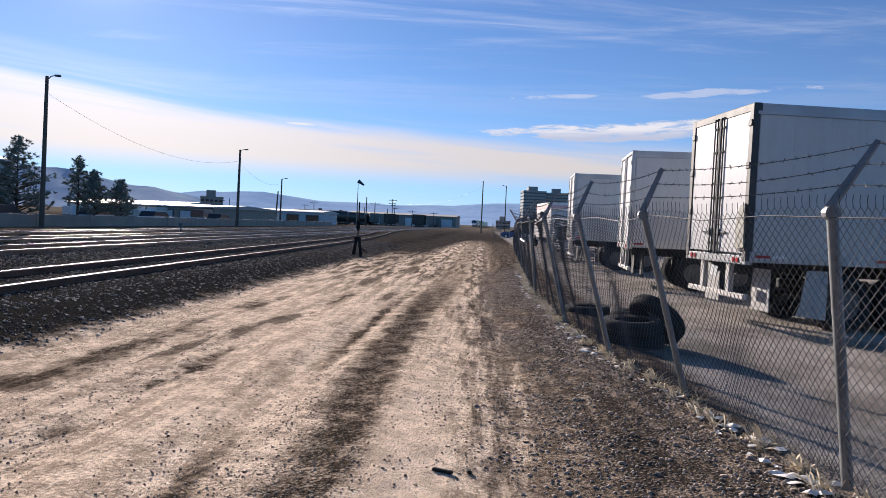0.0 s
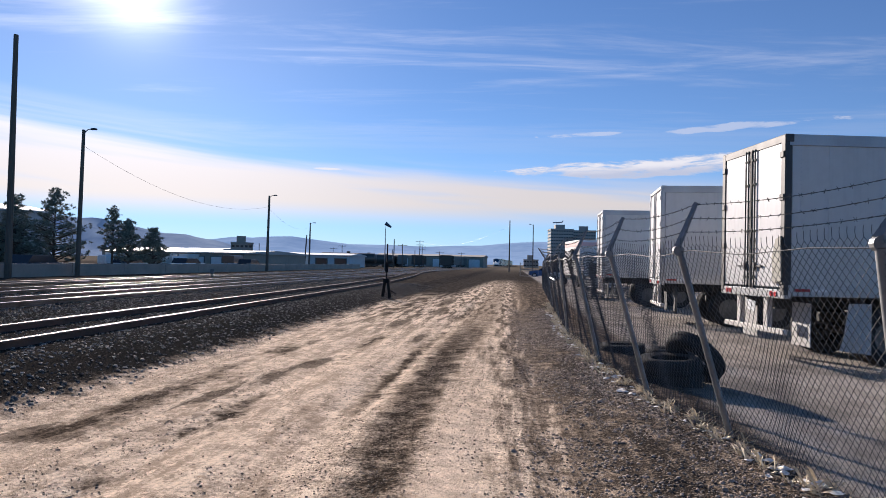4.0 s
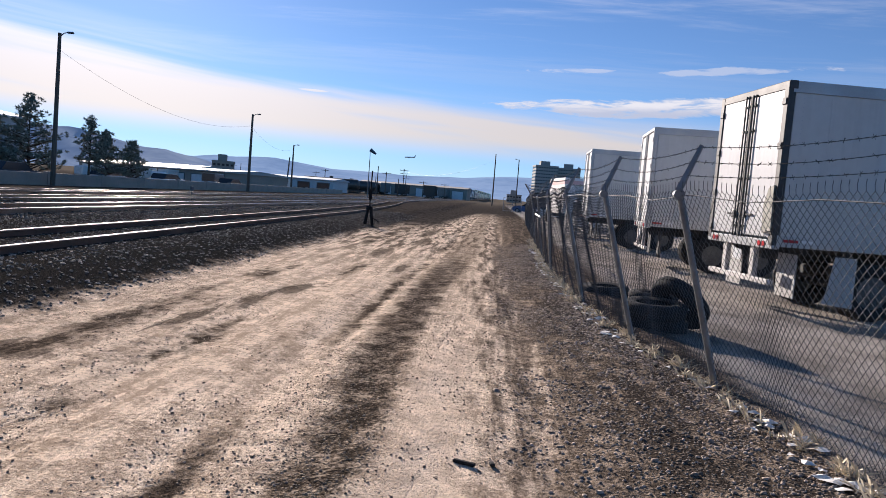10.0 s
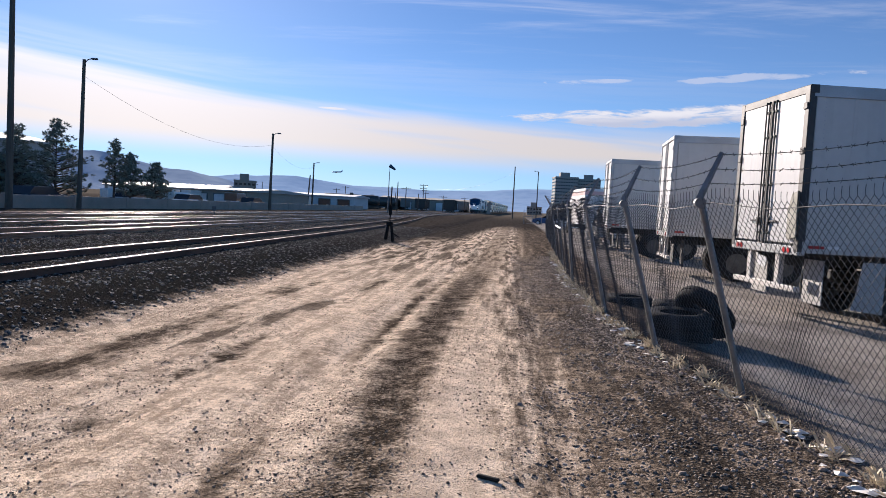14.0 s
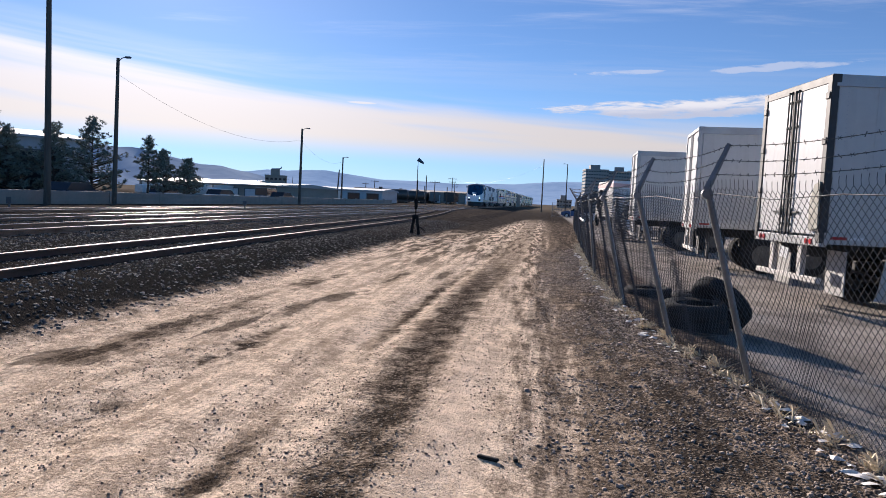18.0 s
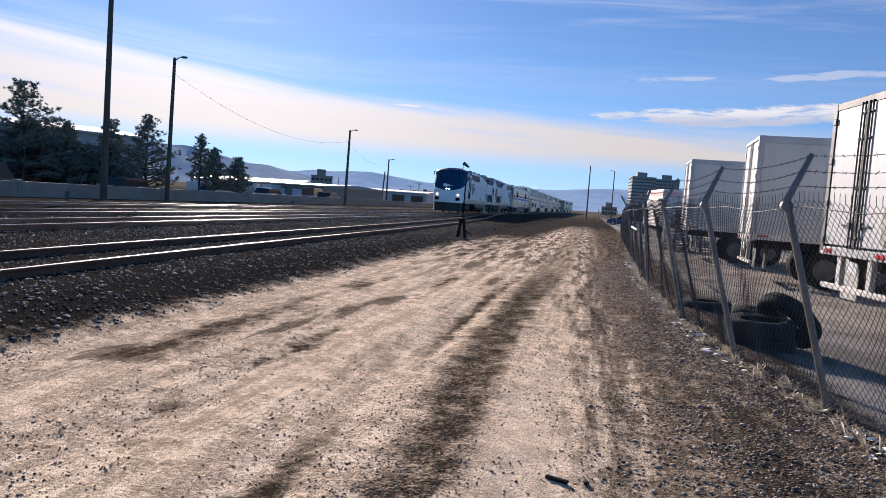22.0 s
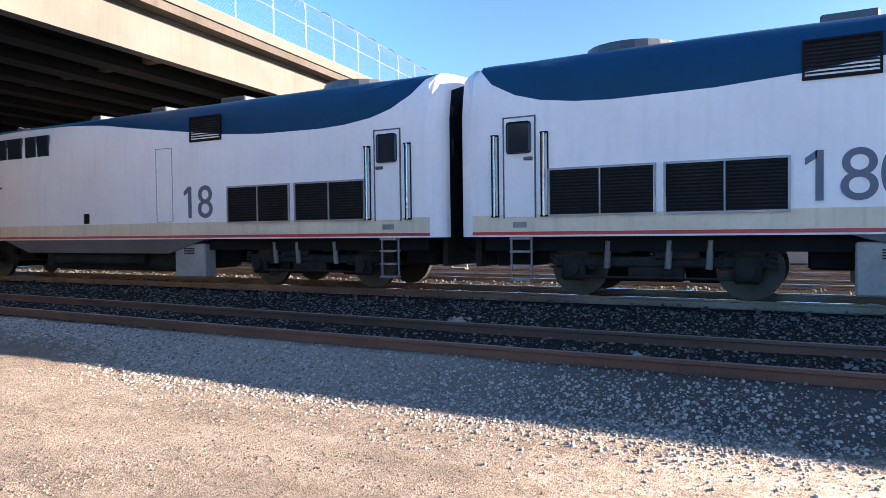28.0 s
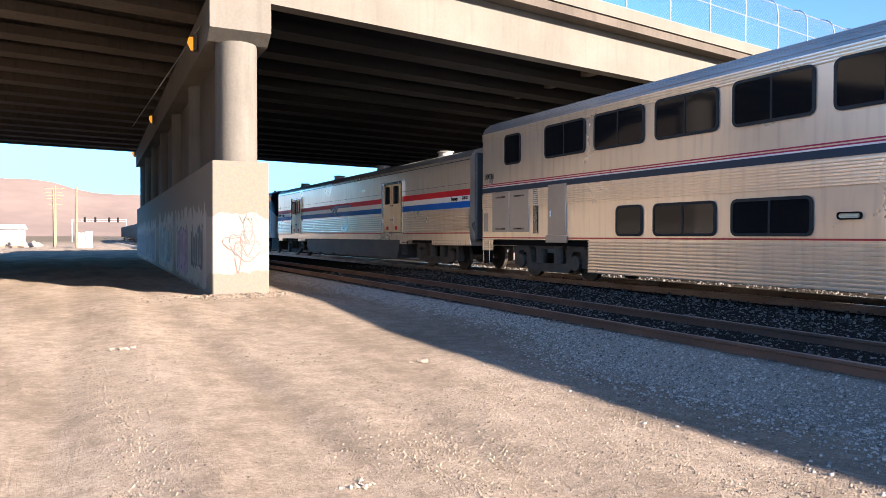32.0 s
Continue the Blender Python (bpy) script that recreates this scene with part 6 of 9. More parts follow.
def build_baggage():
    """Single-level baggage car: body from y = 0.35 to 25.55, +x is the seen side."""
    ca = thing("baggage_car", "stainless baggage car with red white and blue bands", "train car")
    HW, L0, L1 = 1.53, 0.4, 25.5
    half = [(HW - 0.02, 1.04), (HW - 0.02, 3.72), (1.485, 3.84), (1.43, 3.95), (1.32, 4.05), (1.1, 4.13), (0.6, 4.2), (0, 4.23)]
    ring = half + [(-x, z) for x, z in half[-2::-1]]
    bm = B()
    sweep(bm, None, [[(x, y, z) for x, z in ring] for y in (L0, L1)], closed=True)
    bmesh.ops.recalc_face_normals(bm, faces=bm.faces[:])
    for f in bm.faces:
        f.material_index = 1 if f.calc_center_median().z > 3.88 else 0
    part("body", bm, [M_STAIN, M_STAINR], ca)
    bm = B()
    box(bm, (0, L0 - 0.06, 2.5), (2.7, 0.14, 2.9), bevel=0.04)
    box(bm, (0, L0 - 0.2, 2.3), (1.2, 0.3, 2.4), bevel=0.06)
    part("end_wall", bm, M_DARKGREY, ca)
    bm = B()
    box(bm, (0, L1 + 0.06, 2.5), (2.7, 0.14, 2.9), bevel=0.04)
    box(bm, (0, L1 + 0.2, 2.3), (1.2, 0.3, 2.4), bevel=0.06)
    part("end_wall", bm, M_DARKGREY, ca)
    doors = ((3.72, 5.86), (18.05, 20.15))
    spans = ((L0, doors[0][0]), (doors[0][1], doors[1][0]), (doors[1][1], L1))
    for a, b in spans:
        for z0, z1, mt in ((2.56, 2.77, M_BRED), (2.37, 2.56, M_BWHITE), (2.15, 2.37, M_BBLUE)):
            bm = B()
            box(bm, (HW - 0.017, (a + b) / 2, (z0 + z1) / 2), (0.008, b - a, z1 - z0 - 0.002))
            part("colour_band", bm, mt, ca)
        bm = B()
        fluted(bm, HW - 0.018, a, b, 1.36, 2.09, 0.091, 0.055)
        part("fluted_panel", bm, M_STAIN, ca)
        bm = B()
        box(bm, (HW - 0.016, (a + b) / 2, 1.30), (0.012, b - a, 0.04))
        part("red_line", bm, M_RED, ca)
    bm = B()
    box(bm, (HW - 0.014, 12.95, 3.74), (0.02, L1 - L0, 0.02))
    part("roof_seam", bm, M_DARKGREY, ca)
    for a, b in spans:
        bm = B()
        box(bm, (HW - 0.017, (a + b) / 2, 2.955), (0.010, b - a, 0.010))
        part("seam_line", bm, M_DARKGREY, ca)
    for a, b in doors:
        bm = B()
        box(bm, (HW - 0.01, (a + b) / 2, 2.36), (0.05, b - a, 2.1), bevel=0.01)
        fr = part("door_frame", bm, M_CHROME, ca)
        for u0, u1 in ((a + 0.16, (a + b) / 2 - 0.01), ((a + b) / 2 + 0.01, b - 0.16)):
            bm = B()
            box(bm, (HW + 0.02, (u0 + u1) / 2, 2.33), (0.04, u1 - u0, 1.95), bevel=0.012)
            d = part("door_leaf", bm, surface("cream_door", (0.93, 0.74, 0.48), (0.86, 0.68, 0.44), rough=0.5, metal=0.3, grain=8, coarse=1, bump=0.03), fr)
            bm = B()
            box(bm, (HW + 0.044, (u0 + u1) / 2 + 0.02, 2.86), (0.02, 0.44, 0.72), bevel=0.06, seg=2)
            part("door_window", bm, G_DARK, d)
            bm = B()
            box(bm, (HW + 0.044, (u0 + u1) / 2, 1.52), (0.01, 0.2, 0.14))
            part("red_tag", bm, M_BRED, d)
            edge = u0 + 0.09 if u0 > (a + b) / 2 else u1 - 0.09
            bm = B()
            for z in (1.86, 2.44):
                box(bm, (HW + 0.05, edge, z), (0.03, 0.10, 0.05), bevel=0.01)
            part("door_latch", bm, M_DARKGREY, d)
            bm = B()
            for z, h in ((2.325, 1.97),):
                for y in (u0 - 0.006, u1 + 0.006):
                    box(bm, (HW + 0.022, y, z), (0.03, 0.012, h))
            box(bm, (HW + 0.022, (u0 + u1) / 2, 3.315), (0.03, u1 - u0, 0.016))
            part("door_gasket", bm, M_RUBBER, d)
        bm = B()
        box(bm, (HW + 0.044, (a + b) / 2 + 0.17, 1.86), (0.01, 0.13, 0.34))
        part("notice_plate", bm, M_BWHITE, fr, "small white notice with a dark foot")
        for y0, y1 in ((a - 0.02, a + 0.05), (b - 0.05, b + 0.02)):
            bm = B()
            box(bm, (HW + 0.02, (y0 + y1) / 2, 2.36), (0.09, y1 - y0, 2.14), bevel=0.012)
            part("frame_edge", bm, M_CHROME, fr)
    # underside
    bm = B()
    prism(bm, [(6.4, 1.035), (19.6, 1.035), (19.3, 0.30), (6.7, 0.30)], -1.42, 1.42, "x")
    part("skirt", bm, M_DARKGREY, ca)
    for a, b in ((L0, 1.3), (4.9, 6.3), (19.7, 20.4), (22.6, L1)):
        bm = B()
        box(bm, (0, (a + b) / 2, 0.98), (2.98, b - a, 0.22), bevel=0.02)
        sl = part("side_sill", bm, M_STAIN, ca)
        if b - a > 1.0:
            bm = B()
            for i in range(int((b - a - 0.2) / 0.16)):
                for z in (0.93, 1.03):
                    tube(bm, (1.485, a + 0.15 + i * 0.16, z), (1.497, a + 0.15 + i * 0.16, z), 0.017, n=6)
            part("rivet_row", bm, M_DARKGREY, sl)
    car_truck(ca, 3.35)
    car_truck(ca, 22.5)
    bm = B()
    box(bm, (0, 12.9, 0.985), (2.5, 25.0, 0.11))
    for y in (3.35, 22.5):
        box(bm, (0, y, 0.68), (1.9, 1.3, 0.5))
    part("underframe", bm, M_BLACK, ca)
    for y in (3.9, 10.2, 16.2, 22.3):
        bm = B()
        tube(bm, (0.75, y, 4.1), (0.75, y, 4.33), 0.28, 0.26, n=18)
        tube(bm, (0.75, y, 4.33), (0.75, y, 4.36), 0.33, 0.30, n=18)
        part("roof_vent", bm, surface("dull_vent_metal", (0.38, 0.37, 0.35), (0.28, 0.27, 0.255), rough=0.6, metal=0.3, grain=12), ca)
    for y in (20.2, 5.8):
        bm = B()
        for dy in (-0.2, 0.2):
            box(bm, (HW - 0.06, y + dy, 0.72), (0.03, 0.03, 0.55))
        for z in (0.5, 0.75, 0.95):
            box(bm, (HW - 0.06, y, z), (0.1, 0.4, 0.03))
        part("step_ladder", bm, M_DARKGREY, ca)
    letters("Baggage", 0.165, "car_lettering", M_BLACK, ca, pose(HW - 0.008, 24.42, 2.425, 90, 0, 90))
    letters("61018", 0.165, "car_lettering", M_BLACK, ca, pose(HW - 0.008, 25.15, 2.425, 90, 0, 90))
    letters("61018", 0.165, "car_lettering", M_BLACK, ca, pose(HW - 0.008, 0.85, 2.425, 90, 0, 90))
    letters("Baggage", 0.165, "car_lettering", M_BLACK, ca, pose(HW - 0.008, 1.65, 2.425, 90, 0, 90))
    swoosh(ca, 11.7, 2.56, 0.52, HW - 0.010, surface("mark_blue", (0.045, 0.12, 0.32), rough=0.4), beside=True)
    return ca


def build_coach(sleeper):
    """Two-level car: body from y = 0.3 to 25.6, +x is the seen side."""
    ca = thing("double_deck_car", "stainless double-deck passenger car with navy band and red lines", "train car", group="double-deck cars of the train")
    HW, L0, L1 = 1.55, 0.3, 25.6
    half = [(HW - 0.02, 1.10), (HW - 0.02, 4.42), (1.47, 4.57), (1.28, 4.72), (0.9, 4.84), (0.45, 4.91), (0, 4.93)]
    ring = half + [(-x, z) for x, z in half[-2::-1]]
    bm = B()
    sweep(bm, None, [[(x, y, z) for x, z in ring] for y in (L0, L1)], closed=True)
    bmesh.ops.recalc_face_normals(bm, faces=bm.faces[:])
    for f in bm.faces:
        f.material_index = 1 if f.calc_center_median().z > 4.45 else 0
    part("body", bm, [M_STAIN, M_STAINR], ca)
    bm = B()
    fluted(bm, HW - 0.018, L0, L1, 4.19, 4.42, 0.06, 0.02)
    part("upper_fluting", bm, M_STAIN, ca)
    bm = B()
    for i, (x, z) in enumerate(((1.50, 4.5), (1.44, 4.595), (1.36, 4.66), (1.26, 4.73), (1.12, 4.775), (0.95, 4.83))):
        tube(bm, (x, L0, z), (x, L1, z), 0.012, n=5)
    part("roof_rib", bm, M_STAINR, ca)
    bm = B()
    fluted(bm, HW - 0.018, L0, L1, 2.06, 2.52, 0.058, 0.024)
    part("middle_fluting", bm, M_STAIN, ca)
    for z0, z1, mt, nm in ((2.55, 2.70, M_NAVY, "navy_band"), (2.735, 2.762, M_MAROON, "maroon_line"), (2.79, 2.817, M_MAROON, "maroon_line"), (1.13, 1.165, M_RED, "red_line"), (2.705, 2.73, M_BWHITE, "white_line")):
        bm = B()
        box(bm, (HW - 0.013, (L0 + L1) / 2, (z0 + z1) / 2), (0.012, L1 - L0, z1 - z0))
        part(nm, bm, mt, ca)
    bm = B()
    fluted(bm, HW - 0.03, 5.55, 20.2, 0.27, 1.10, 0.075, 0.03)
    box(bm, (0, 12.87, 0.68), (3.0, 14.55, 0.8), bevel=0.02)
    part("skirt", bm, M_STAIN, ca)
    bm = B()
    fluted(bm, HW - 0.03, L0, 0.95, 0.75, 1.09, 0.07, 0.016)
    part("end_skirt", bm, M_STAIN, ca)
    bm = B()
    fluted(bm, HW - 0.03, 24.9, L1, 0.75, 1.09, 0.07, 0.016)
    part("end_skirt", bm, M_STAIN, ca)
    bm = B()
    box(bm, (0, 12.9, 1.0), (2.7, 25.0, 0.15))
    part("underframe", bm, M_BLACK, ca)
    bm = B()
    box(bm, (0, L0 - 0.08, 3.3), (2.0, 0.25, 2.5), bevel=0.08)
    part("end_diaphragm", bm, M_RUBBER, ca)
    bm = B()
    box(bm, (0, L1 + 0.08, 3.3), (2.0, 0.25, 2.5), bevel=0.08)
    part("end_diaphragm", bm, M_RUBBER, ca)
    up = [(1.65, 2.45)] + [(3.70 + i * 2.095, 5.40 + i * 2.095) for i in range(10)]
    for i, (a, b) in enumerate(up):
        window_part(ca, a, b, 3.36, 4.20, HW - 0.01, 1 if i == 0 else 2)
    low = ((6.62, 7.46), (7.85, 9.55), (9.97, 11.66), (14.2, 15.9), (16.3, 18.0)) if sleeper else ((6.6, 8.3), (9.7, 11.4), (14.2, 15.9), (16.3, 18.0))
    for a, b in low:
        window_part(ca, a, b, 1.23, 1.90, HW - 0.01, 1 if b - a < 1 else 2)
    bm = B()
    box(bm, (HW - 0.008, 12.35, 1.55), (0.02, 0.42, 0.13), bevel=0.05, seg=2)
    om = part("oval_marker", bm, M_BLACK, ca)
    bm = B()
    box(bm, (HW + 0.004, 12.35, 1.55), (0.01, 0.34, 0.08), bevel=0.03, seg=2)
    part("marker_lens", bm, M_SILLGREY, om)
    # equipment panels near the front
    panel = surface("panel_steel", (0.50, 0.44, 0.37), (0.44, 0.39, 0.33), rough=0.45, metal=0.6, grain=6, coarse=0.8, bump=0.02)
    for a, b in ((0.92, 1.88), (1.90, 2.92)):
        bm = B()
        box(bm, (HW - 0.002, (a + b) / 2, 1.93), (0.03, b - a - 0.02, 1.22), bevel=0.008)
        p = part("equipment_panel", bm, panel, ca)
        bm = B()
        for z in (1.42, 2.38):
            for i in range(9):
                box(bm, (HW + 0.014, (a + b) / 2 - 0.24 + i * 0.06, z), (0.008, 0.035, 0.05))
        part("panel_vent", bm, M_BLACK, p)
    bm = B()
    box(bm, (HW - 0.004, 3.24, 1.9), (0.02, 0.2, 1.25))
    p = part("radiator_grille", bm, M_BLACK, ca)
    bm = B()
    for i in range(6):
        box(bm, (HW + 0.008, 3.15 + i * 0.036, 1.9), (0.012, 0.012, 1.25))
    part("grille_bar", bm, M_CHROME, p)
    bm = B()
    box(bm, (HW + 0.004, 4.26, 1.92), (0.05, 0.80, 1.36), bevel=0.01)
    box(bm, (HW + 0.02, 4.26, 1.12), (0.08, 0.9, 0.2), bevel=0.01)
    d = part("entry_door", bm, panel, ca)
    bm = B()
    box(bm, (HW + 0.034, 3.99, 1.8), (0.02, 0.05, 0.2), bevel=0.01)
    part("door_handle", bm, M_CHROME, d)
    bm = B()
    box(bm, (HW - 0.004, 0.52, 1.62), (0.02, 0.26, 0.55), bevel=0.01)
    for z in (1.36, 1.9):
        tube(bm, (HW + 0.03, 0.36, z), (HW + 0.03, 0.70, z), 0.012, n=6)
    part("end_hatch", bm, panel, ca)
    bm = B()
    box(bm, (HW - 0.1, 0.55, 0.72), (0.1, 0.36, 0.7), bevel=0.01)
    part("step_box", bm, M_BLACK, ca)
    bm = B()
    for dy in (-0.18, 0.18):
        tube(bm, (HW - 0.02, 0.55 + dy, 0.35), (HW - 0.02, 0.55 + dy, 1.05), 0.015, n=6)
    for z in (0.36, 0.7):
        tube(bm, (HW - 0.02, 0.37, z), (HW - 0.02, 0.73, z), 0.015, n=6)
    part("step_ladder", bm, M_CHROME, ca)
    car_truck(ca, 3.4)
    car_truck(ca, 22.6)
    return ca


TRAIN_ROWS = ((0, 485), (4, 410), (9, 315), (13, 244), (17, 166), (19, 131), (21, 100), (23, 68.5), (24, 53.2), (24.5, 45.7), (26.5, 15.75), (27.0, 8.1), (27.5, 1.0), (28.0, -6.1), (28.5, -13.5), (29.0, -21.2), (29.5, -28.8), (30.0, -36.2), (30.5, -43.8), (31.0, -51.35), (31.5, -59.1), (32.0, -66.8))
loco_b = build_loco()
loco_a = copy_thing(loco_b, pose(0, 0, 0))
M_LENS = glass("unlit_lens", (0.35, 0.34, 0.32))
for ob in loco_b.children:
    if ob.name.split(".")[0] in ("headlight", "ditch_light"):
        ob.data = ob.data.copy()
        ob.data.materials[0] = M_LENS
loco_b["label"] = "silver second locomotive running backwards with large slate numerals"
loco_a["label"] = "silver leading locomotive with lit headlights and blue nose"
for ob, txt in ((loco_a, "18"), (loco_b, "180")):
    for sg in (-1, 1):
        letters(txt, 1.06, "road_number", M_NUMBER, ob, pose(sg * 1.525, 6.50 if len(txt) == 3 else 6.58, 1.55, 90, 0, 90 if sg > 0 else -90))
baggage = build_baggage()
coaches = [build_coach(True)]
for i in range(8):
    coaches.append(copy_thing(coaches[0], pose(0, 0, 0)))
letters("39031", 0.24, "car_number", M_BLACK, coaches[0], pose(1.542, 0.72, 2.98, 90, 0, 90))
coaches[0]["label"] = "stainless double-deck sleeping car behind the baggage car"

CARS = [(loco_a, -0.0, 180), (loco_b, 0.0, 0), (baggage, 21.1, 0)] + [(c, 47.15 + i * 25.9, 0) for i, c in enumerate(coaches)]


# --- yard fence ---
M_POST = surface("fence_post_zinc", (0.24, 0.245, 0.25), (0.15, 0.15, 0.15), rough=0.5, metal=0.4, grain=40, coarse=6, bump=0.1)
M_WIRE = surface("fence_wire_zinc", (0.12, 0.12, 0.12), (0.075, 0.072, 0.07), rough=0.6, metal=0.3, spec=0.3, grain=30, coarse=3, bump=0.0)
POSTS = ((1.4, -0.28, 0.25), (4.38, -0.23, 0.27), (6.8, -0.55, 0.17), (8.9, -0.55, 0.17), (11.9, -0.46, 0.19), (16.8, -0.24, 0.12), (21.5, -0.28, 0.2), (26.8, -0.30, -0.28), (33, -0.2, 0.2), (40, -0.1, 0.2), (48, 0.0, 0.2), (57, 0.0, 0.2), (66, 0.0, 0.2), (76, 0.0, 0.2))
FENCE_H = 1.78


def fence_foot(y):
    x = fence_x(y)
    return Vector((x, y, h_at(x, y) - 0.02))


def fence_point(y, v):
    """A place on the leaning fabric; v runs from 0 at the foot to 1 at the top."""
    lean = float(np.interp(y, [p[0] for p in POSTS], [p[1] for p in POSTS]))
    f = fence_foot(y)
    sag = 0.05 * math.sin(y * 2.3) * math.sin(math.pi * v) + 0.03 * math.sin(y * 5.1 + 2) * (1 - v)
    return Vector((f.x + lean * v + sag, y, f.z + 0.04 + FENCE_H * v * (1 + 0.012 * math.sin(y * 3.1))))


def wires(segs, r, name, mt, parent):
    """Many straight three-sided wires in one mesh."""
    seg = np.array(segs, dtype=np.float64)
    a, b = seg[:, 0], seg[:, 1]
    d = b - a
    d /= np.linalg.norm(d, axis=1)[:, None] + 1e-9
    ref = np.where(np.abs(d[:, [0]]) > 0.8, [[0, 1, 0]], [[1, 0, 0]])
    u = np.cross(d, ref)
    u /= np.linalg.norm(u, axis=1)[:, None]
    w = np.cross(d, u)
    ring = []
    for k in range(3):
        t = 2.0944 * k
        ring.append(r * (math.cos(t) * u + math.sin(t) * w))
    verts = np.stack([a + ring[0], a + ring[1], a + ring[2], b + ring[0], b + ring[1], b + ring[2]], 1).reshape(-1, 3)
    o = (np.arange(len(seg)) * 6)[:, None]
    faces = np.concatenate([o + [0, 1, 4, 3], o + [1, 2, 5, 4], o + [2, 0, 3, 5]], 0)
    me = bpy.data.meshes.new(name)
    me.from_pydata(verts.tolist(), [], faces.tolist())
    me.materials.append(mt)
    return part(name, me, mt, parent)


def build_fence():
    fe = thing("chain_link_fence", "leaning galvanised chain-link fence topped with barbed wire", "fence")
    tips = []
    for y, lean, arm in POSTS:
        foot, top = fence_foot(y), fence_point(y, 1.0)
        bm = B()
        tube(bm, foot - Vector((0, 0, 0.1)), top, 0.032 if y > 5 else 0.036, n=12)
        p = part("post", bm, M_POST, fe, smooth=True)
        tip = top + Vector((arm, 0.02, 0.42))
        bm = B()
        d = (tip - top)
        tube(bm, top - d * 0.05, tip, 0.034, 0.022, n=4)
        tube(bm, top + Vector((0, -0.03, -0.05)), top + Vector((0, 0.03, -0.05)), 0.05, n=12)
        part("barbed_wire_arm", bm, M_POST, p)
        tips.append((top, tip))
    # fabric in three stretches, the nearest the finest
    for y0, y1, w, rows, r in ((2.6, 13.0, 0.068, 24, 0.0028), (13.0, 30.0, 0.13, 13, 0.0034), (30.0, 76.0, 0.30, 7, 0.006)):
        segs = []
        n = int((y1 - y0) / (w / 2))
        for i in range(n):
            ya, yb = y0 + i * w / 2, y0 + (i + 1) * w / 2
            prev = None
            for j in range(rows * 2 + 1):
                y = ya if (j + i) % 2 == 0 else yb
                q = fence_point(y, j / (rows * 2))
                if prev is not None:
                    segs.append((tuple(prev), tuple(q)))
                prev = q
            if (i % 2) == 0:
                q = fence_point(ya, 1.0)
                segs.append((tuple(q), (q.x, q.y + 0.012, q.z + 0.035)))
                segs.append(((q.x, q.y + 0.012, q.z + 0.035), (q.x - 0.01, q.y - 0.015, q.z + 0.07)))
        tagged(wires(segs, r, "chain_link_mesh", M_WIRE, fe), kind="stuff")
    # tension wire near the top
    bm = B()
    ys = np.arange(2.6, 76, 0.8)
    pipe(bm, [fence_point(y, 0.965) + Vector((-0.012, 0, 0.01 * math.sin(y * 4))) for y in ys], 0.004, n=4)
    tagged(part("tension_wire", bm, M_WIRE, fe), kind="stuff")
    # three barbed wires
    rng = random.Random(5)
    for k in (0.32, 0.64, 0.96):
        segs = []
        pts = [a.lerp(b, k) for a, b in tips]
        for a, b in zip(pts, pts[1:]):
            L = (b - a).length
            n = max(2, int(L / 0.035)) if a.y < 14 else max(2, int(L / 0.3))
            sag = 0.02 + 0.05 * rng.random()
            line = [a.lerp(b, i / n) - Vector((0, 0, sag * 4 * (i / n) * (1 - i / n))) for i in range(n + 1)]
            for i, (p, q) in enumerate(zip(line, line[1:])):
                if a.y < 14:
                    for s in (1, -1):
                        o1 = Vector((0.0022 * s * math.cos(i * 1.5), 0, 0.0022 * s * math.sin(i * 1.5)))
                        o2 = Vector((0.0022 * s * math.cos(i * 1.5 + 1.5), 0, 0.0022 * s * math.sin(i * 1.5 + 1.5)))
                        segs.append((tuple(p + o1), tuple(q + o2)))
                else:
                    segs.append((tuple(p), tuple(q)))
            m = int(L / 0.125)
            for i in range(m):
                c = a.lerp(b, (i + 0.5) / m) - Vector((0, 0, sag * 4 * ((i + .5) / m) * (1 - (i + .5) / m)))
                for _ in range(2):
                    v = Vector((rng.uniform(-1, 1), rng.uniform(-.5, .5), rng.uniform(-1, 1))).normalized() * 0.02
                    segs.append((tuple(c - v), tuple(c + v)))
                segs.append((tuple(c - Vector((0, 0.008, 0.003))), tuple(c + Vector((0, 0.008, 0.003)))))
        wires(segs, 0.0023, "barbed_wire", M_WIRE, fe)
    # short white rails patched across the far panels
    bm = B()
    tube(bm, fence_point(20.2, 0.66) + Vector((-0.05, 0, 0)), fence_point(23.2, 0.66) + Vector((-0.05, 0, 0)), 0.03, n=8)
    part("patch_rail", bm, surface("white_rail", (0.7, 0.7, 0.68), rough=0.5), fe)


build_fence()


# --- trailers ---
M_TR_SIDE = surface("trailer_side_white", (0.52, 0.50, 0.465), (0.45, 0.43, 0.40), rough=0.5, grain=9, coarse=0.6, bump=0.03, streak=0.1)
M_TR_DOOR = surface("trailer_door_white", (0.56, 0.55, 0.545), (0.48, 0.47, 0.465), rough=0.4, grain=9, coarse=0.6, bump=0.03, streak=0.14)
M_TR_TRIM = surface("trailer_trim_alloy", (0.05, 0.047, 0.045), (0.03, 0.028, 0.027), rough=0.6, metal=0.1, grain=14, coarse=2, bump=0.05)
M_TR_RAIL = surface("trailer_rail_alloy", (0.50, 0.50, 0.50), (0.38, 0.38, 0.38), rough=0.4, metal=0.6, grain=14, coarse=2, bump=0.04)
M_TYRE = surface("tyre_rubber", (0.020, 0.019, 0.018), (0.036, 0.034, 0.031), rough=0.9, grain=30, coarse=4, bump=0.3, spec=0.2)
M_UNDER = surface("underbody_black", (0.02, 0.019, 0.018), (0.04, 0.036, 0.032), rough=0.8, grain=20, coarse=3, bump=0.2)
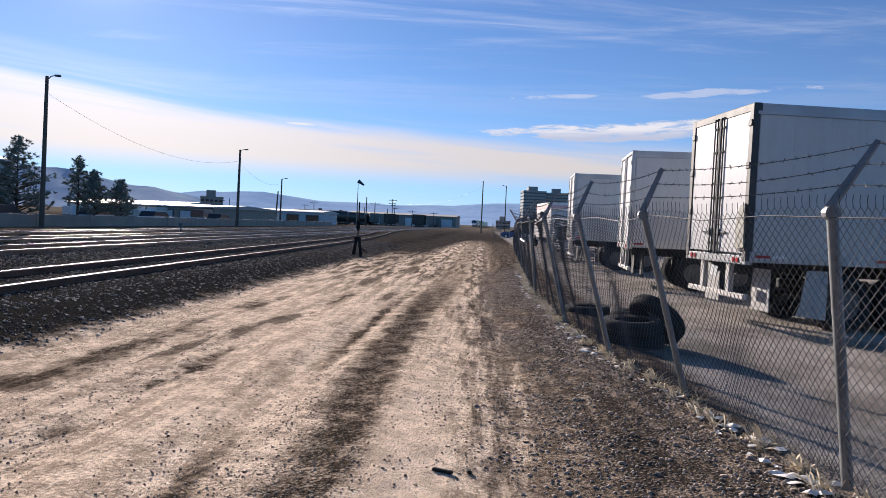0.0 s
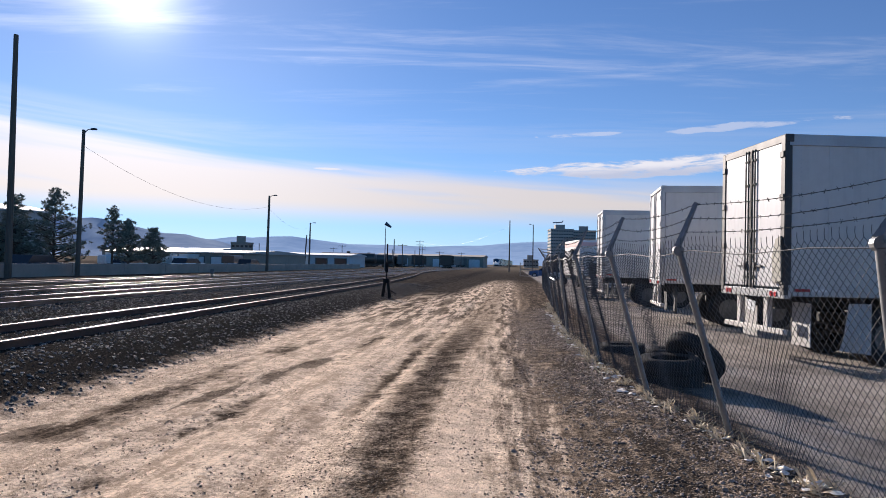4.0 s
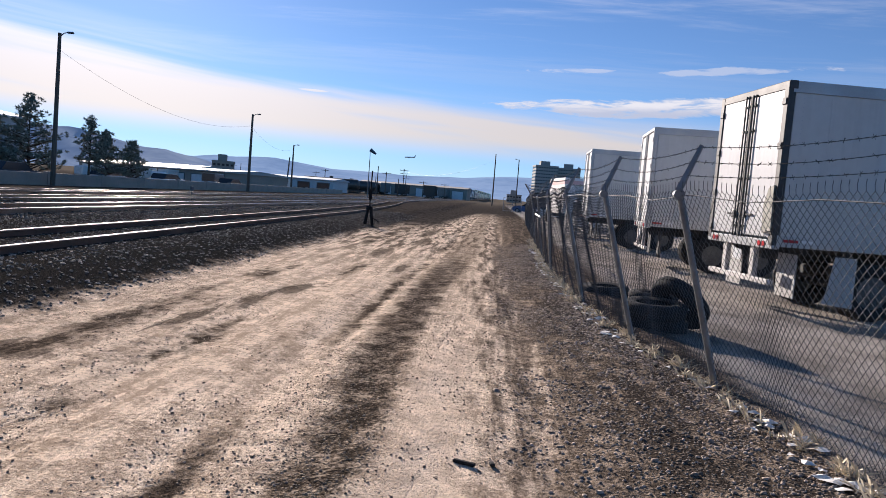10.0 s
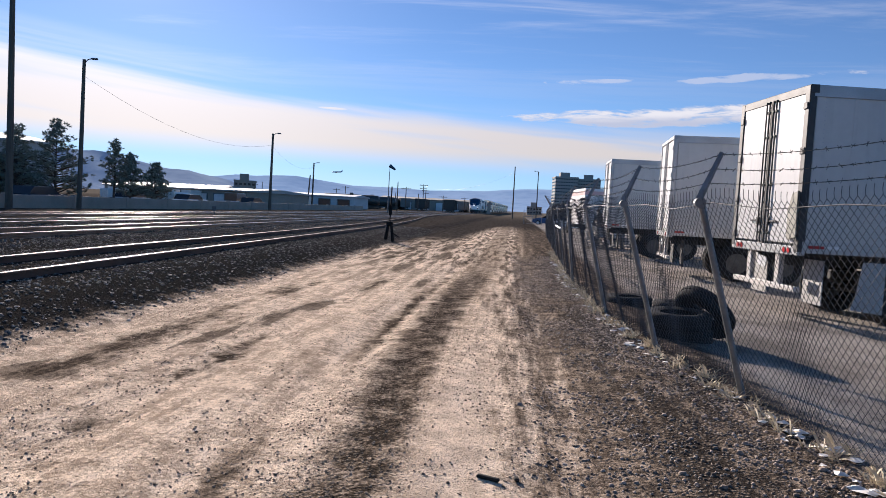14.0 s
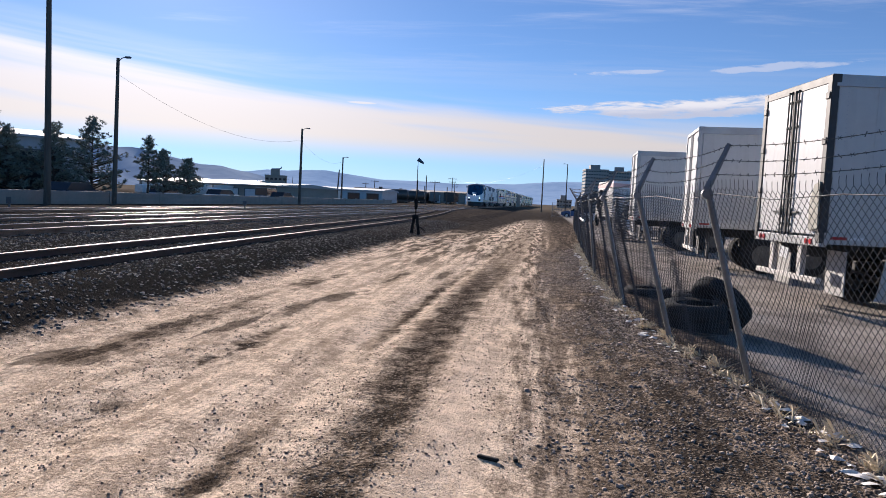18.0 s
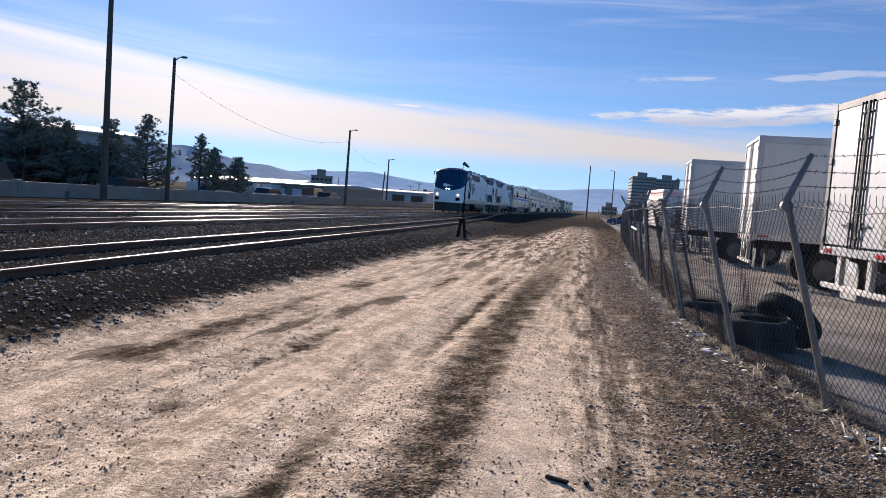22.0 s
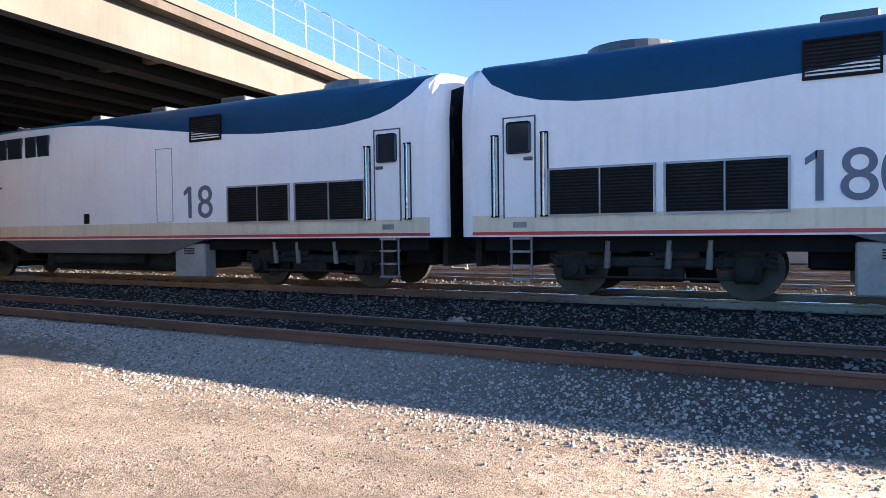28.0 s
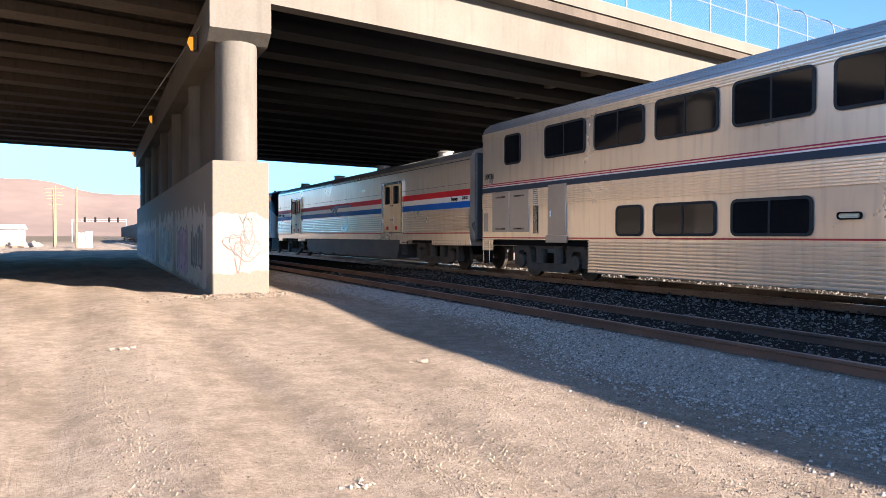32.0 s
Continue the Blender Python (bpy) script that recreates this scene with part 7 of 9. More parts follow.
M_REFL_R = surface("red_reflector", (0.5, 0.03, 0.03), rough=0.3, grain=40)
M_REFL_W = surface("white_reflector", (0.8, 0.8, 0.8), rough=0.3, grain=40)
M_FLAP = surface("mudflap_white", (0.44, 0.42, 0.40), (0.34, 0.32, 0.30), rough=0.6, grain=12, coarse=2)


def tyre_mesh(r, w, rim=0.57, tread=True, n=36):
    """A truck tyre about the x axis: rounded shoulders, open middle, cut tread."""
    bm = B()
    prof = [(rim * r, -0.42 * w), (0.72 * r, -0.5 * w), (0.9 * r, -0.5 * w), (0.965 * r, -0.43 * w), (r, -0.3 * w), (r, -0.1 * w), (0.975 * r, -0.08 * w), (0.975 * r, 0.08 * w), (r, 0.1 * w), (r, 0.3 * w), (0.965 * r, 0.43 * w), (0.9 * r, 0.5 * w), (0.72 * r, 0.5 * w), (rim * r, 0.42 * w), (0.7 * r, 0.3 * w), (0.85 * r, 0.0), (0.7 * r, -0.3 * w)]
    rings = []
    for i in range(n):
        a = 2 * math.pi * i / n
        g = 0.985 if tread and i % 2 else 1.0
        rings.append([bm.verts.new((x, math.cos(a) * q * (g if q > 0.96 * r else 1), math.sin(a) * q * (g if q > 0.96 * r else 1))) for q, x in prof])
    for i in range(n):
        for j in range(len(prof)):
            k = (j + 1) % len(prof)
            bm.faces.new((rings[i][j], rings[i][k], rings[(i + 1) % n][k], rings[(i + 1) % n][j]))
    bmesh.ops.recalc_face_normals(bm, faces=bm.faces[:])
    return finish(bm, "tyre", M_TYRE, smooth=True)


TYRE = tyre_mesh(0.52, 0.28)


def rim_mesh():
    bm = B()
    tube(bm, (-0.10, 0, 0), (0.10, 0, 0), 0.30, 0.29, n=20)
    tube(bm, (-0.12, 0, 0), (-0.06, 0, 0), 0.13, n=12)
    for i in range(8):
        a = i * math.pi / 4
        tube(bm, (-0.125, 0.2 * math.cos(a), 0.2 * math.sin(a)), (-0.09, 0.2 * math.cos(a), 0.2 * math.sin(a)), 0.03, n=6)
    return finish(bm, "rim", surface("steel_rim", (0.16, 0.155, 0.145), (0.09, 0.085, 0.075), rough=0.55, metal=0.4, grain=16, coarse=3))


RIM = rim_mesh()


def build_trailer(m, label, length=14.6, torn=True, trim=None):
    """A van trailer: rear doors face -x, the long axis is +x, its foot at the rear middle."""
    tr = thing("semi_trailer", label, "trailer", m, group="trailers parked in the yard")
    W, H, F = 2.59, 4.11, 1.24
    edge = 0.10 if trim else 0.15          # width of the rear frame
    trim = trim or M_TR_TRIM
    bm = B()
    box(bm, (length / 2 + 0.03, 0, (H + F) / 2), (length - 0.06, W - 0.03, H - F - 0.06), bevel=0.01)
    part("body", bm, M_TR_SIDE, tr)
    for sg in (-1, 1):
        bm = B()
        box(bm, (length / 2, sg * (W / 2 - 0.01), H - 0.1), (length, 0.03, 0.2), bevel=0.006)
        part("top_rail", bm, surface("top_rail_grey", (0.40, 0.40, 0.40), (0.32, 0.32, 0.32), rough=0.5, metal=0.4), tr)
        bm = B()
        box(bm, (length / 2, sg * (W / 2 - 0.008), F + 0.09), (length, 0.034, 0.2), bevel=0.006)
        rl = part("bottom_rail", bm, M_TR_RAIL, tr)
        for i in range(6):
            for d, mt, nm in ((0, M_REFL_R, "red_reflector"), (0.3, M_REFL_W, "white_reflector")):
                bm = B()
                box(bm, (0.25 + i * 2.3 + d, sg * (W / 2 + 0.011), F + 0.1), (0.28, 0.004, 0.05))
                part(nm, bm, mt, rl)
        # rivet rows and panel laps
        bm = B()
        for i in range(12):
            x = 1.2 * i + 0.75
            box(bm, (x, sg * (W / 2 - 0.013), (H + F) / 2 + 0.05), (0.05, 0.006, H - F - 0.45))
        tagged(part("panel_lap", bm, M_TR_SIDE, tr), kind="stuff")
        bm = B()
        for z in np.arange(F + 0.25, H - 0.22, 0.075):
            box(bm, (0.22, sg * (W / 2 - 0.012), z), (0.016, 0.012, 0.016))
        tagged(part("rivet", bm, M_TR_RAIL, tr), kind="stuff")
    # rear frame
    bm = B()
    for sg in (-1, 1):
        box(bm, (-0.012, sg * (W / 2 - edge / 2 + 0.004), (H + F) / 2), (0.13, edge, H - F), bevel=0.012)
    box(bm, (0.008, 0, H - edge / 2 + 0.006), (0.16, W + 0.02, edge), bevel=0.012)
    part("rear_frame", bm, trim, tr)
    bm = B()
    box(bm, (0.0, 0, F + 0.02), (0.14, W, 0.16), bevel=0.012)
    part("rear_sill", bm, M_TR_RAIL, tr)
    for sg in (-1, 1):
        bm = B()
        box(bm, (-0.035, sg * 0.58, (H + F) / 2 + 0.01), (0.05, 1.12, H - F - 0.26), bevel=0.01)
        d = part("rear_door", bm, M_TR_DOOR, tr)
        for y in (0.075, 0.185):
            bm = B()
            tube(bm, (-0.085, sg * y, F + 0.1), (-0.085, sg * y, H - 0.1), 0.015, n=8)
            for z in (F + 0.3, F + 1.2, F + 2.1, H - 0.3):
                box(bm, (-0.075, sg * y, z), (0.04, 0.06, 0.04), bevel=0.006)
            part("lock_rod", bm, trim, d)
        bm = B()
        box(bm, (-0.08, sg * 0.33, F + 0.52), (0.03, 0.34, 0.035), bevel=0.006)
        box(bm, (-0.085, sg * 0.2, F + 0.52), (0.05, 0.08, 0.14), bevel=0.01)
        part("door_latch", bm, trim, d)
        for z in (F + 0.25, F + 0.95, F + 1.75, H - 0.35):
            bm = B()
            box(bm, (-0.06, sg * 1.2, z), (0.07, 0.14, 0.12), bevel=0.012)
            part("hinge", bm, trim, d)
        bm = B()
        box(bm, (-0.064, sg * 0.02, (H + F) / 2), (0.03, 0.035, H - F - 0.24))
        part("door_seal", bm, M_RUBBER, d)
    # rear bumper guard, plate, lamps
    bm = B()
    for y in (-0.55, 0.55):
        box(bm, (0.02, y, 0.88), (0.1, 0.16, 0.6), bevel=0.01)
    box(bm, (0.02, 0, 0.58), (0.11, 2.4, 0.1), bevel=0.012)
    part("underride_guard", bm, surface("guard_white", (0.62, 0.58, 0.54), (0.42, 0.38, 0.35), rough=0.55, grain=14, coarse=2), tr)
    bm = B()
    box(bm, (-0.03, 0.02, 1.0), (0.02, 0.34, 0.2), bevel=0.004, turn=Matrix.Rotation(0.1, 3, "X"))
    part("licence_plate_holder", bm, M_REFL_W, tr)
    for y in (-1.0, -0.85, 0.85, 1.0):
        bm = B()
        tube(bm, (-0.085, y, F + 0.02), (-0.06, y, F + 0.02), 0.05, n=12)
        part("tail_light", bm, M_REFL_R, tr)
    if torn:
        bm = B()
        prism(bm, [(-1.25, 1.5), (-0.95, 1.45), (-0.92, 1.95), (-1.05, 2.25), (-1.22, 2.3)], -0.11, -0.075, "x")
        part("bent_panel", bm, surface("tarnished_panel", (0.34, 0.32, 0.26), (0.2, 0.19, 0.15), rough=0.6, grain=12), tr)
    # running gear
    bm = B()
    for sg in (-0.5, 0.5):
        box(bm, (length / 2, sg, F - 0.14), (length - 0.3, 0.12, 0.26))
    for i in range(18):
        box(bm, (0.6 + i * 0.8, 0, F - 0.05), (0.08, 2.4, 0.1))
    part("chassis", bm, M_UNDER, tr)
    for x in (1.9, 3.15):
        ax = part("axle", B(), M_UNDER, tr, at=pose(x, 0, 0.52))
        bm = B()
        tube(bm, (0, -1.1, 0), (0, 1.1, 0), 0.07, n=10)
        box(bm, (0, 0.45, 0.25), (0.7, 0.14, 0.2), bevel=0.02)
        box(bm, (0, -0.45, 0.25), (0.7, 0.14, 0.2), bevel=0.02)
        part("axle_beam", bm, M_UNDER, ax)
        for y, rz in ((-1.13, 90), (-0.81, 90), (0.81, -90), (1.13, -90)):
            w = part("tyre", TYRE, None, ax, at=pose(0, y, 0, 0, 0, rz))
            if abs(y) > 1:
                part("rim", RIM, None, w)
    for sg in (-1, 1):
        bm = B()
        box(bm, (0.42, sg * 0.98, 0.72), (0.02, 0.62, 0.78), bevel=0.004)
        part("mudflap", bm, M_FLAP if torn else M_UNDER, tr)
    if torn:
        bm = B()
        prism(bm, [(0.95, 0.28), (1.52, 0.22), (1.52, 1.12), (1.12, 1.12), (1.02, 0.5)], -1.285, -1.265, "y")
        part("side_flap", bm, M_FLAP, tr)
    for sg in (-0.7, 0.7):
        bm = B()
        box(bm, (length - 2.6, sg, 0.62), (0.12, 0.12, 1.2), bevel=0.01)
        box(bm, (length - 2.6, sg, 0.03), (0.26, 0.26, 0.05), bevel=0.01)
        part("landing_leg", bm, M_UNDER, tr)
    return tr


M_TR_ALLOY = surface("trailer_bare_alloy", (0.40, 0.40, 0.40), (0.26, 0.26, 0.26), rough=0.45, metal=0.5, grain=14, coarse=2, bump=0.05)
build_trailer(pose(4.71, 14.08, YARD_Z, 0, 0, 7.5), "white van trailer with worn rear doors and a torn corner")
build_trailer(pose(4.51, 22.34, YARD_Z, 0, 0, -4.0), "white van trailer with alloy rear door frame", torn=False, trim=M_TR_ALLOY)
build_trailer(pose(3.94, 31.75, YARD_Z, 0, 0, -1.8), "pale grey van trailer parked beyond the others", torn=False, trim=M_TR_ALLOY)


# --- old tyres by the fence ---
OLD_TYRE = tyre_mesh(0.44, 0.22)


def build_tyre(m, label):
    return thing("old_tyre", label, "tyre", m, group="old tyres by the fence", data=OLD_TYRE)


build_tyre(pose(2.30, 10.06, YARD_Z + 0.11, 0, 90, 20), "worn black truck tyre lying flat by the fence")
build_tyre(pose(2.26, 10.02, YARD_Z + 0.325, 2, 88, 60), "worn black truck tyre lying on another tyre")
build_tyre(pose(2.66, 10.24, YARD_Z + 0.415, 0, 42, -148), "worn black truck tyre leaning on the pile")
build_tyre(pose(2.15, 13.60, YARD_Z + 0.11, 0, 88, 10), "dusty truck tyre lying flat in the yard")
build_tyre(pose(2.95, 13.10, YARD_Z + 0.11, 0, 91, 70), "dusty truck tyre lying beside the fence")

# --- other yard things ---


def build_box_truck():
    t = thing("box_truck", "white box truck with a pale pink band", "truck", pose(6.2, 60, YARD_Z, 0, 0, 6))
    bm = B()
    box(bm, (0, 0, 2.35), (2.5, 6.5, 2.9), bevel=0.03)
    part("cargo_box", bm, surface("box_white", (0.66, 0.62, 0.60), (0.55, 0.52, 0.5), rough=0.5, grain=10, coarse=1), t)
    bm = B()
    box(bm, (-0.01, -0.01, 3.45), (2.53, 6.53, 0.3))
    part("pink_band", bm, surface("faded_pink", (0.6, 0.36, 0.33), (0.5, 0.3, 0.28), rough=0.6), t)
    bm = B()
    box(bm, (0, 4.3, 1.5), (2.2, 1.9, 1.9), bevel=0.2, seg=2)
    part("cab", bm, M_TR_SIDE, t)
    for x in (-1.05, 1.05):
        for y in (-2.2, 4.3):
            part("tyre", TYRE, None, t, at=pose(x, y, 0.5))
    bm = B()
    box(bm, (0, 0, 0.75), (1.8, 8.0, 0.3), bevel=0.03)
    part("chassis", bm, M_UNDER, t)


build_box_truck()


def build_pallets():
    m_slat = surface("grey_weathered_wood", (0.17, 0.17, 0.18), (0.11, 0.11, 0.12), rough=0.85, grain=20, coarse=2, bump=0.3, random_tint=0.2)
    bm = B()
    box(bm, (0, 0, 0), (1.2, 0.14, 0.022))
    board = finish(bm, "board", m_slat)
    bm = B()
    box(bm, (0, 0, 0), (0.05, 1.1, 0.085))
    bearer = finish(bm, "bearer", m_slat)
    for cx, cy in ((4.3, 38.0), (5.6, 38.3)):
        rng = random.Random(int(cx * 10))
        for i in range(15):
            pl = thing("wooden_pallet", "grey weathered wooden pallet in a tall stack", "pallet", pose(cx + rng.uniform(-.04, .04), cy + rng.uniform(-.04, .04), YARD_Z + 0.0 + i * 0.144, 0, 0, rng.uniform(-3, 3)), group="stacked pallets")
            for j in range(5):
                part("board", board, None, pl, at=(0, -0.5 + j * 0.25, 0.12))
            for x in (-0.55, 0, 0.55):
                part("bearer", bearer, None, pl, at=(x, 0, 0.065))


build_pallets()


def build_car(m, label, mt, van=False):
    t = thing("parked_car", label, "car", m, group="parked vehicles")
    hgt = 1.9 if van else 1.45
    bm = B()
    L = 4.9 if van else 4.5
    low = [(-L / 2, 0.35), (-L / 2, 0.85), (-L / 2 + 0.15, 0.95), (L / 2 - 0.9, 0.98), (L / 2 - 0.1, 0.8), (L / 2, 0.4)]
    prism(bm, low + [(L / 2 - 0.4, 0.25), (-L / 2 + 0.3, 0.25)], -0.88, 0.88, "x")
    part("body", bm, mt, t)
    bm = B()
    top = [(-L / 2 + 0.08, 0.93), (-L / 2 + (0.12 if van else 0.55), hgt), (L / 2 - (1.6 if van else 2.1), hgt), (L / 2 - (0.9 if van else 1.25), 0.95)]
    prism(bm, top, -0.78, 0.78, "x")
    part("glasshouse", bm, G_DARK, t)
    bm = B()
    box(bm, (0, (top[1][0] + top[2][0]) / 2, hgt + 0.012), (1.5, top[2][0] - top[1][0], 0.04), bevel=0.01)
    part("roof", bm, mt, t)
    for x in (-0.8, 0.8):
        for y in (-L / 2 + 0.85, L / 2 - 0.85):
            bm = B()
            tube(bm, (x - 0.11, y, 0.32), (x + 0.11, y, 0.32), 0.32, n=18)
            w = part("wheel", bm, M_TYRE, t)
            bm = B()
            tube(bm, (x - 0.12, y, 0.32), (x + 0.12, y, 0.32), 0.19, n=12)
            part("hubcap", bm, M_TR_RAIL, w)
    return t


CAR_PAINT = [surface("car_paint_%s" % n, c, tuple(v * 0.8 for v in c), rough=0.25, grain=30, coarse=1, bump=0.0, coat=0.15) for n, c in (("silver", (0.45, 0.46, 0.47)), ("green", (0.03, 0.06, 0.05)), ("white", (0.7, 0.7, 0.7)), ("dark", (0.04, 0.045, 0.06)), ("blue", (0.06, 0.1, 0.2)))]
build_car(pose(6.2, 49.5, YARD_Z, 0, 0, 0), "pale grey van parked behind the fence", CAR_PAINT[0], True)
for x, y, c, v in ((6, 78, 2, False), (9, 84, 3, True), (13, 92, 0, False), (4.5, 97, 4, False)):
    build_car(pose(x, y, YARD_Z, 0, 0, 80), "car parked at the far end of the yard", CAR_PAINT[c], v)


def build_gate():
    g = thing("chain_link_gate", "open chain-link gate beside the road end", "gate", pose(1.0, 95, 0, 0, 0, -50))
    bm = B()
    for x in (0, 1.8, 3.6):
        tube(bm, (x, 0, 0), (x, 0, 1.9), 0.035, n=8)
    for z in (0.12, 1.0, 1.85):
        tube(bm, (0, 0, z), (3.6, 0, z), 0.028, n=8)
    part("gate_frame", bm, M_POST, g)
    segs = []
    for i in range(48):
        x = i * 0.15 - 1.8
        for s in (1, -1):
            a, b = max(0, min(3.6, x)), max(0, min(3.6, x + s * 1.75))
            if abs(b - a) > 0.1:
                segs.append(((a, 0, 0.12), (b, 0, 0.12 + abs(b - a))))
    tagged(wires(segs, 0.004, "gate_mesh", M_WIRE, g), kind="stuff")


build_gate()


# --- dry weeds and litter at the fence foot ---
def build_weeds():
    rng = random.Random(21)
    m_straw = surface("dry_straw", (0.66, 0.57, 0.42), (0.46, 0.38, 0.26), rough=0.9, grain=30, coarse=6)
    m_trash = surface("pale_litter", (0.74, 0.71, 0.66), (0.55, 0.52, 0.48), rough=0.8, grain=20, coarse=6)
    for i in range(90):
        y = 3.2 + 26 * (i / 90) ** 1.3 + rng.uniform(-.2, .2)
        x = fence_x(y) - 0.08 + rng.uniform(-.16, .06)
        bm = B()
        k = rng.randint(14, 26)
        for _ in range(k):
            a, l = rng.uniform(0, 6.28), rng.uniform(0.06, 0.20)
            up = rng.uniform(0.15, 0.9)
            dx, dy, dz = math.cos(a) * l * (1 - up * 0.6), math.sin(a) * l * (1 - up * 0.6), l * up
            ox, oy = rng.uniform(-.07, .07), rng.uniform(-.09, .09)
            w = 0.006
            v = [bm.verts.new(p) for p in ((ox - w, oy, 0), (ox + w, oy, 0), (ox + dx * .6 + w * .7, oy + dy * .6, dz * .7), (ox + dx, oy + dy, dz * 0.85))]
            bm.faces.new((v[0], v[1], v[2])), bm.faces.new((v[0], v[2], v[3]))
        thing("dry_weed_tuft", "dry straw-coloured weed tuft at the foot of the fence", "weeds", pose(x, y, h_at(x, y)), group="dry weeds along the fence", data=finish(bm, "dry_weed_tuft", m_straw))
    for i in range(130):
        y = 4.2 + 20 * rng.random() ** 1.5
        x = fence_x(y) - 0.15 + rng.uniform(-.22, .12)
        bm = B()
        n = rng.randint(5, 7)
        r = rng.uniform(0.02, 0.065)
        c = bm.verts.new((0, 0, r * rng.uniform(.3, .8)))
        rg = [bm.verts.new((math.cos(j * 6.283 / n) * r * rng.uniform(.6, 1.5), math.sin(j * 6.283 / n) * r * rng.uniform(.5, 1.2), rng.uniform(0.0, 0.02))) for j in range(n)]
        for j in range(n):
            bm.faces.new((rg[j], rg[(j + 1) % n], c))
        thing("litter_scrap", "pale crumpled scrap of litter in the weeds", "litter", pose(x, y, h_at(x, y) + 0.004), group="litter along the fence", data=finish(bm, "litter_scrap", m_trash))
    # stick and plate lying on the road, and heaps by the pier
    for x, y, l, rz, mt in ((-0.12, 4.25, 0.09, 70, M_TYRE), (0.05, 4.3, 0.03, 10, M_TYRE), (1.72, 7.45, 0.07, 0, M_TYRE)):
        bm = B()
        box(bm, (0, 0, 0.012), (0.03, l * 1.6, 0.022), bevel=0.006)
        thing("stick", "short dark stick lying on the road", "stick", pose(x, y, h_at(x, y), 0, 0, rz), data=finish(bm, "stick", mt))
    for x, y, k in ((-0.59, -10.5, 0.16), (-1.64, -4.25, 0.13), (-9.2, -4.75, 0.3), (-7.2, 6.9, 0.12), (-7.35, 4.7, 0.12), (-7.5, -1.75, 0.14), (-3.9, -8.0, 0.13)):
        bm = B()
        for _ in range(16):
            rock(bm, (rng.gauss(0, k * 0.55), rng.gauss(0, k * 0.3), 0.005), k * rng.uniform(.08, .26), rng)
        thing("rubble_heap", "small pale heap of rubble and paper on the ground", "rubble", pose(x, y, h_at(x, y)), group="small rubble heaps", kind="stuff", data=finish(bm, "rubble_heap", surface("tan_rubble", (0.30, 0.25, 0.195), (0.20, 0.165, 0.128), rough=0.9)))


build_weeds()

# --- poles and wires ---
M_POLE = surface("dark_pole_wood", (0.10, 0.075, 0.055), (0.06, 0.045, 0.035), rough=0.85, grain=10, coarse=2, bump=0.3, stretch=(4, 4, 0.3))
M_POLE_TAN = surface("tan_pole_wood", (0.20, 0.15, 0.10), (0.14, 0.10, 0.065), rough=0.85, grain=10, coarse=2, bump=0.3, stretch=(4, 4, 0.3))
M_STEEL = surface("dark_steel", (0.12, 0.12, 0.125), (0.08, 0.08, 0.085), rough=0.5, metal=0.5, grain=20)


def build_pole(x, y, h, r=0.15, lean=0.0, lamp=0, arms=0, label="tall dark wooden utility pole", mt=None, z=0.0):
    p = thing("utility_pole", label, "pole", pose(x, y, z), group="poles round the rail yard")
    top = Vector((math.sin(radians(lean)) * h, 0, h))
    bm = B()
    tube(bm, (0, 0, -0.3), top, r, r * 0.62, n=10)
    part("shaft", bm, mt or M_POLE, p, smooth=True)
    if lamp:
        bm = B()
        a = top + Vector((0, 0, -0.25))
        pipe(bm, [a, a + Vector((lamp * 0.25, 0, 0.24)), a + Vector((lamp * 0.5, 0, 0.30))], 0.03, n=6)
        part("lamp_arm", bm, M_STEEL, p)
        bm = B()
        box(bm, a + Vector((lamp * 0.68, 0, 0.29)), (0.38, 0.22, 0.12), bevel=0.04)
        part("lamp_head", bm, M_STEEL, p)
    for k in range(arms):
        bm = B()
        box(bm, top + Vector((0, 0, -0.4 - 0.9 * k)), (2.4 - 0.4 * k, 0.1, 0.12), bevel=0.01)
        c = part("crossarm", bm, mt or M_POLE, p)
        bm = B()
        for d in (-1.05, -0.6, 0.6, 1.05):
            tube(bm, top + Vector((d * (1 - .15 * k), 0, -0.34 - 0.9 * k)), top + Vector((d * (1 - .15 * k), 0, -0.18 - 0.9 * k)), 0.04, 0.03, n=6)
        part("insulator", bm, M_STEEL, c)
    return Vector((x, y, z)) + top


T_A = build_pole(-26.9, 35.0, 13.4, 0.19)
T_B = build_pole(-27.15, 41.4, 9.48, 0.16, 0.8, lamp=1)
T_C = build_pole(-26.56, 73.8, 8.5, 0.17, 0.6, lamp=1)
T_D = build_pole(-0.8, 148.5, 10.9, 0.16, 0.0)
T_E = build_pole(4.2, 150.0, 10.2, 0.14, -0.3, lamp=-1)
build_pole(-31.2, 105.3, 7.3, 0.15, 0.4, lamp=1)
build_pole(-31.9, 105.0, 5.4, 0.14, 3.5)
for x, y, h, a in ((-25.3, 147.7, 6.5, 0), (-26.7, 168, 6.0, 1), (-24.2, 172, 4.6, 0), (-26.5, 198, 7.9, 2), (-28.4, 218, 6.9, 2), (-21.5, 205, 5.0, 1), (-17.0, 230, 5.2, 1), (-33, 190, 5.0, 0), (-52, 210, 6.5, 1), (-60, 230, 6, 1), (-80, 215, 6.5, 0), (-92, 240, 6.5, 1)):
    build_pole(x, y, h, 0.14, 0.3, arms=a, label="distant wooden pole over the freight yard")
for x, y, h, ln, a in ((2.85, -105, 8.4, -1.2, 2), (0.25, -100, 8.0, -0.6, 0), (3.2, -118, 8.6, 0.5, 2), (3.5, -135, 8.4, 0, 2), (3.8, -152, 8.2, 0, 2)):
    build_pole(x, y, h, 0.17, ln, arms=a, label="tan wooden utility pole beside the track", mt=M_POLE_TAN, z=-0.3)


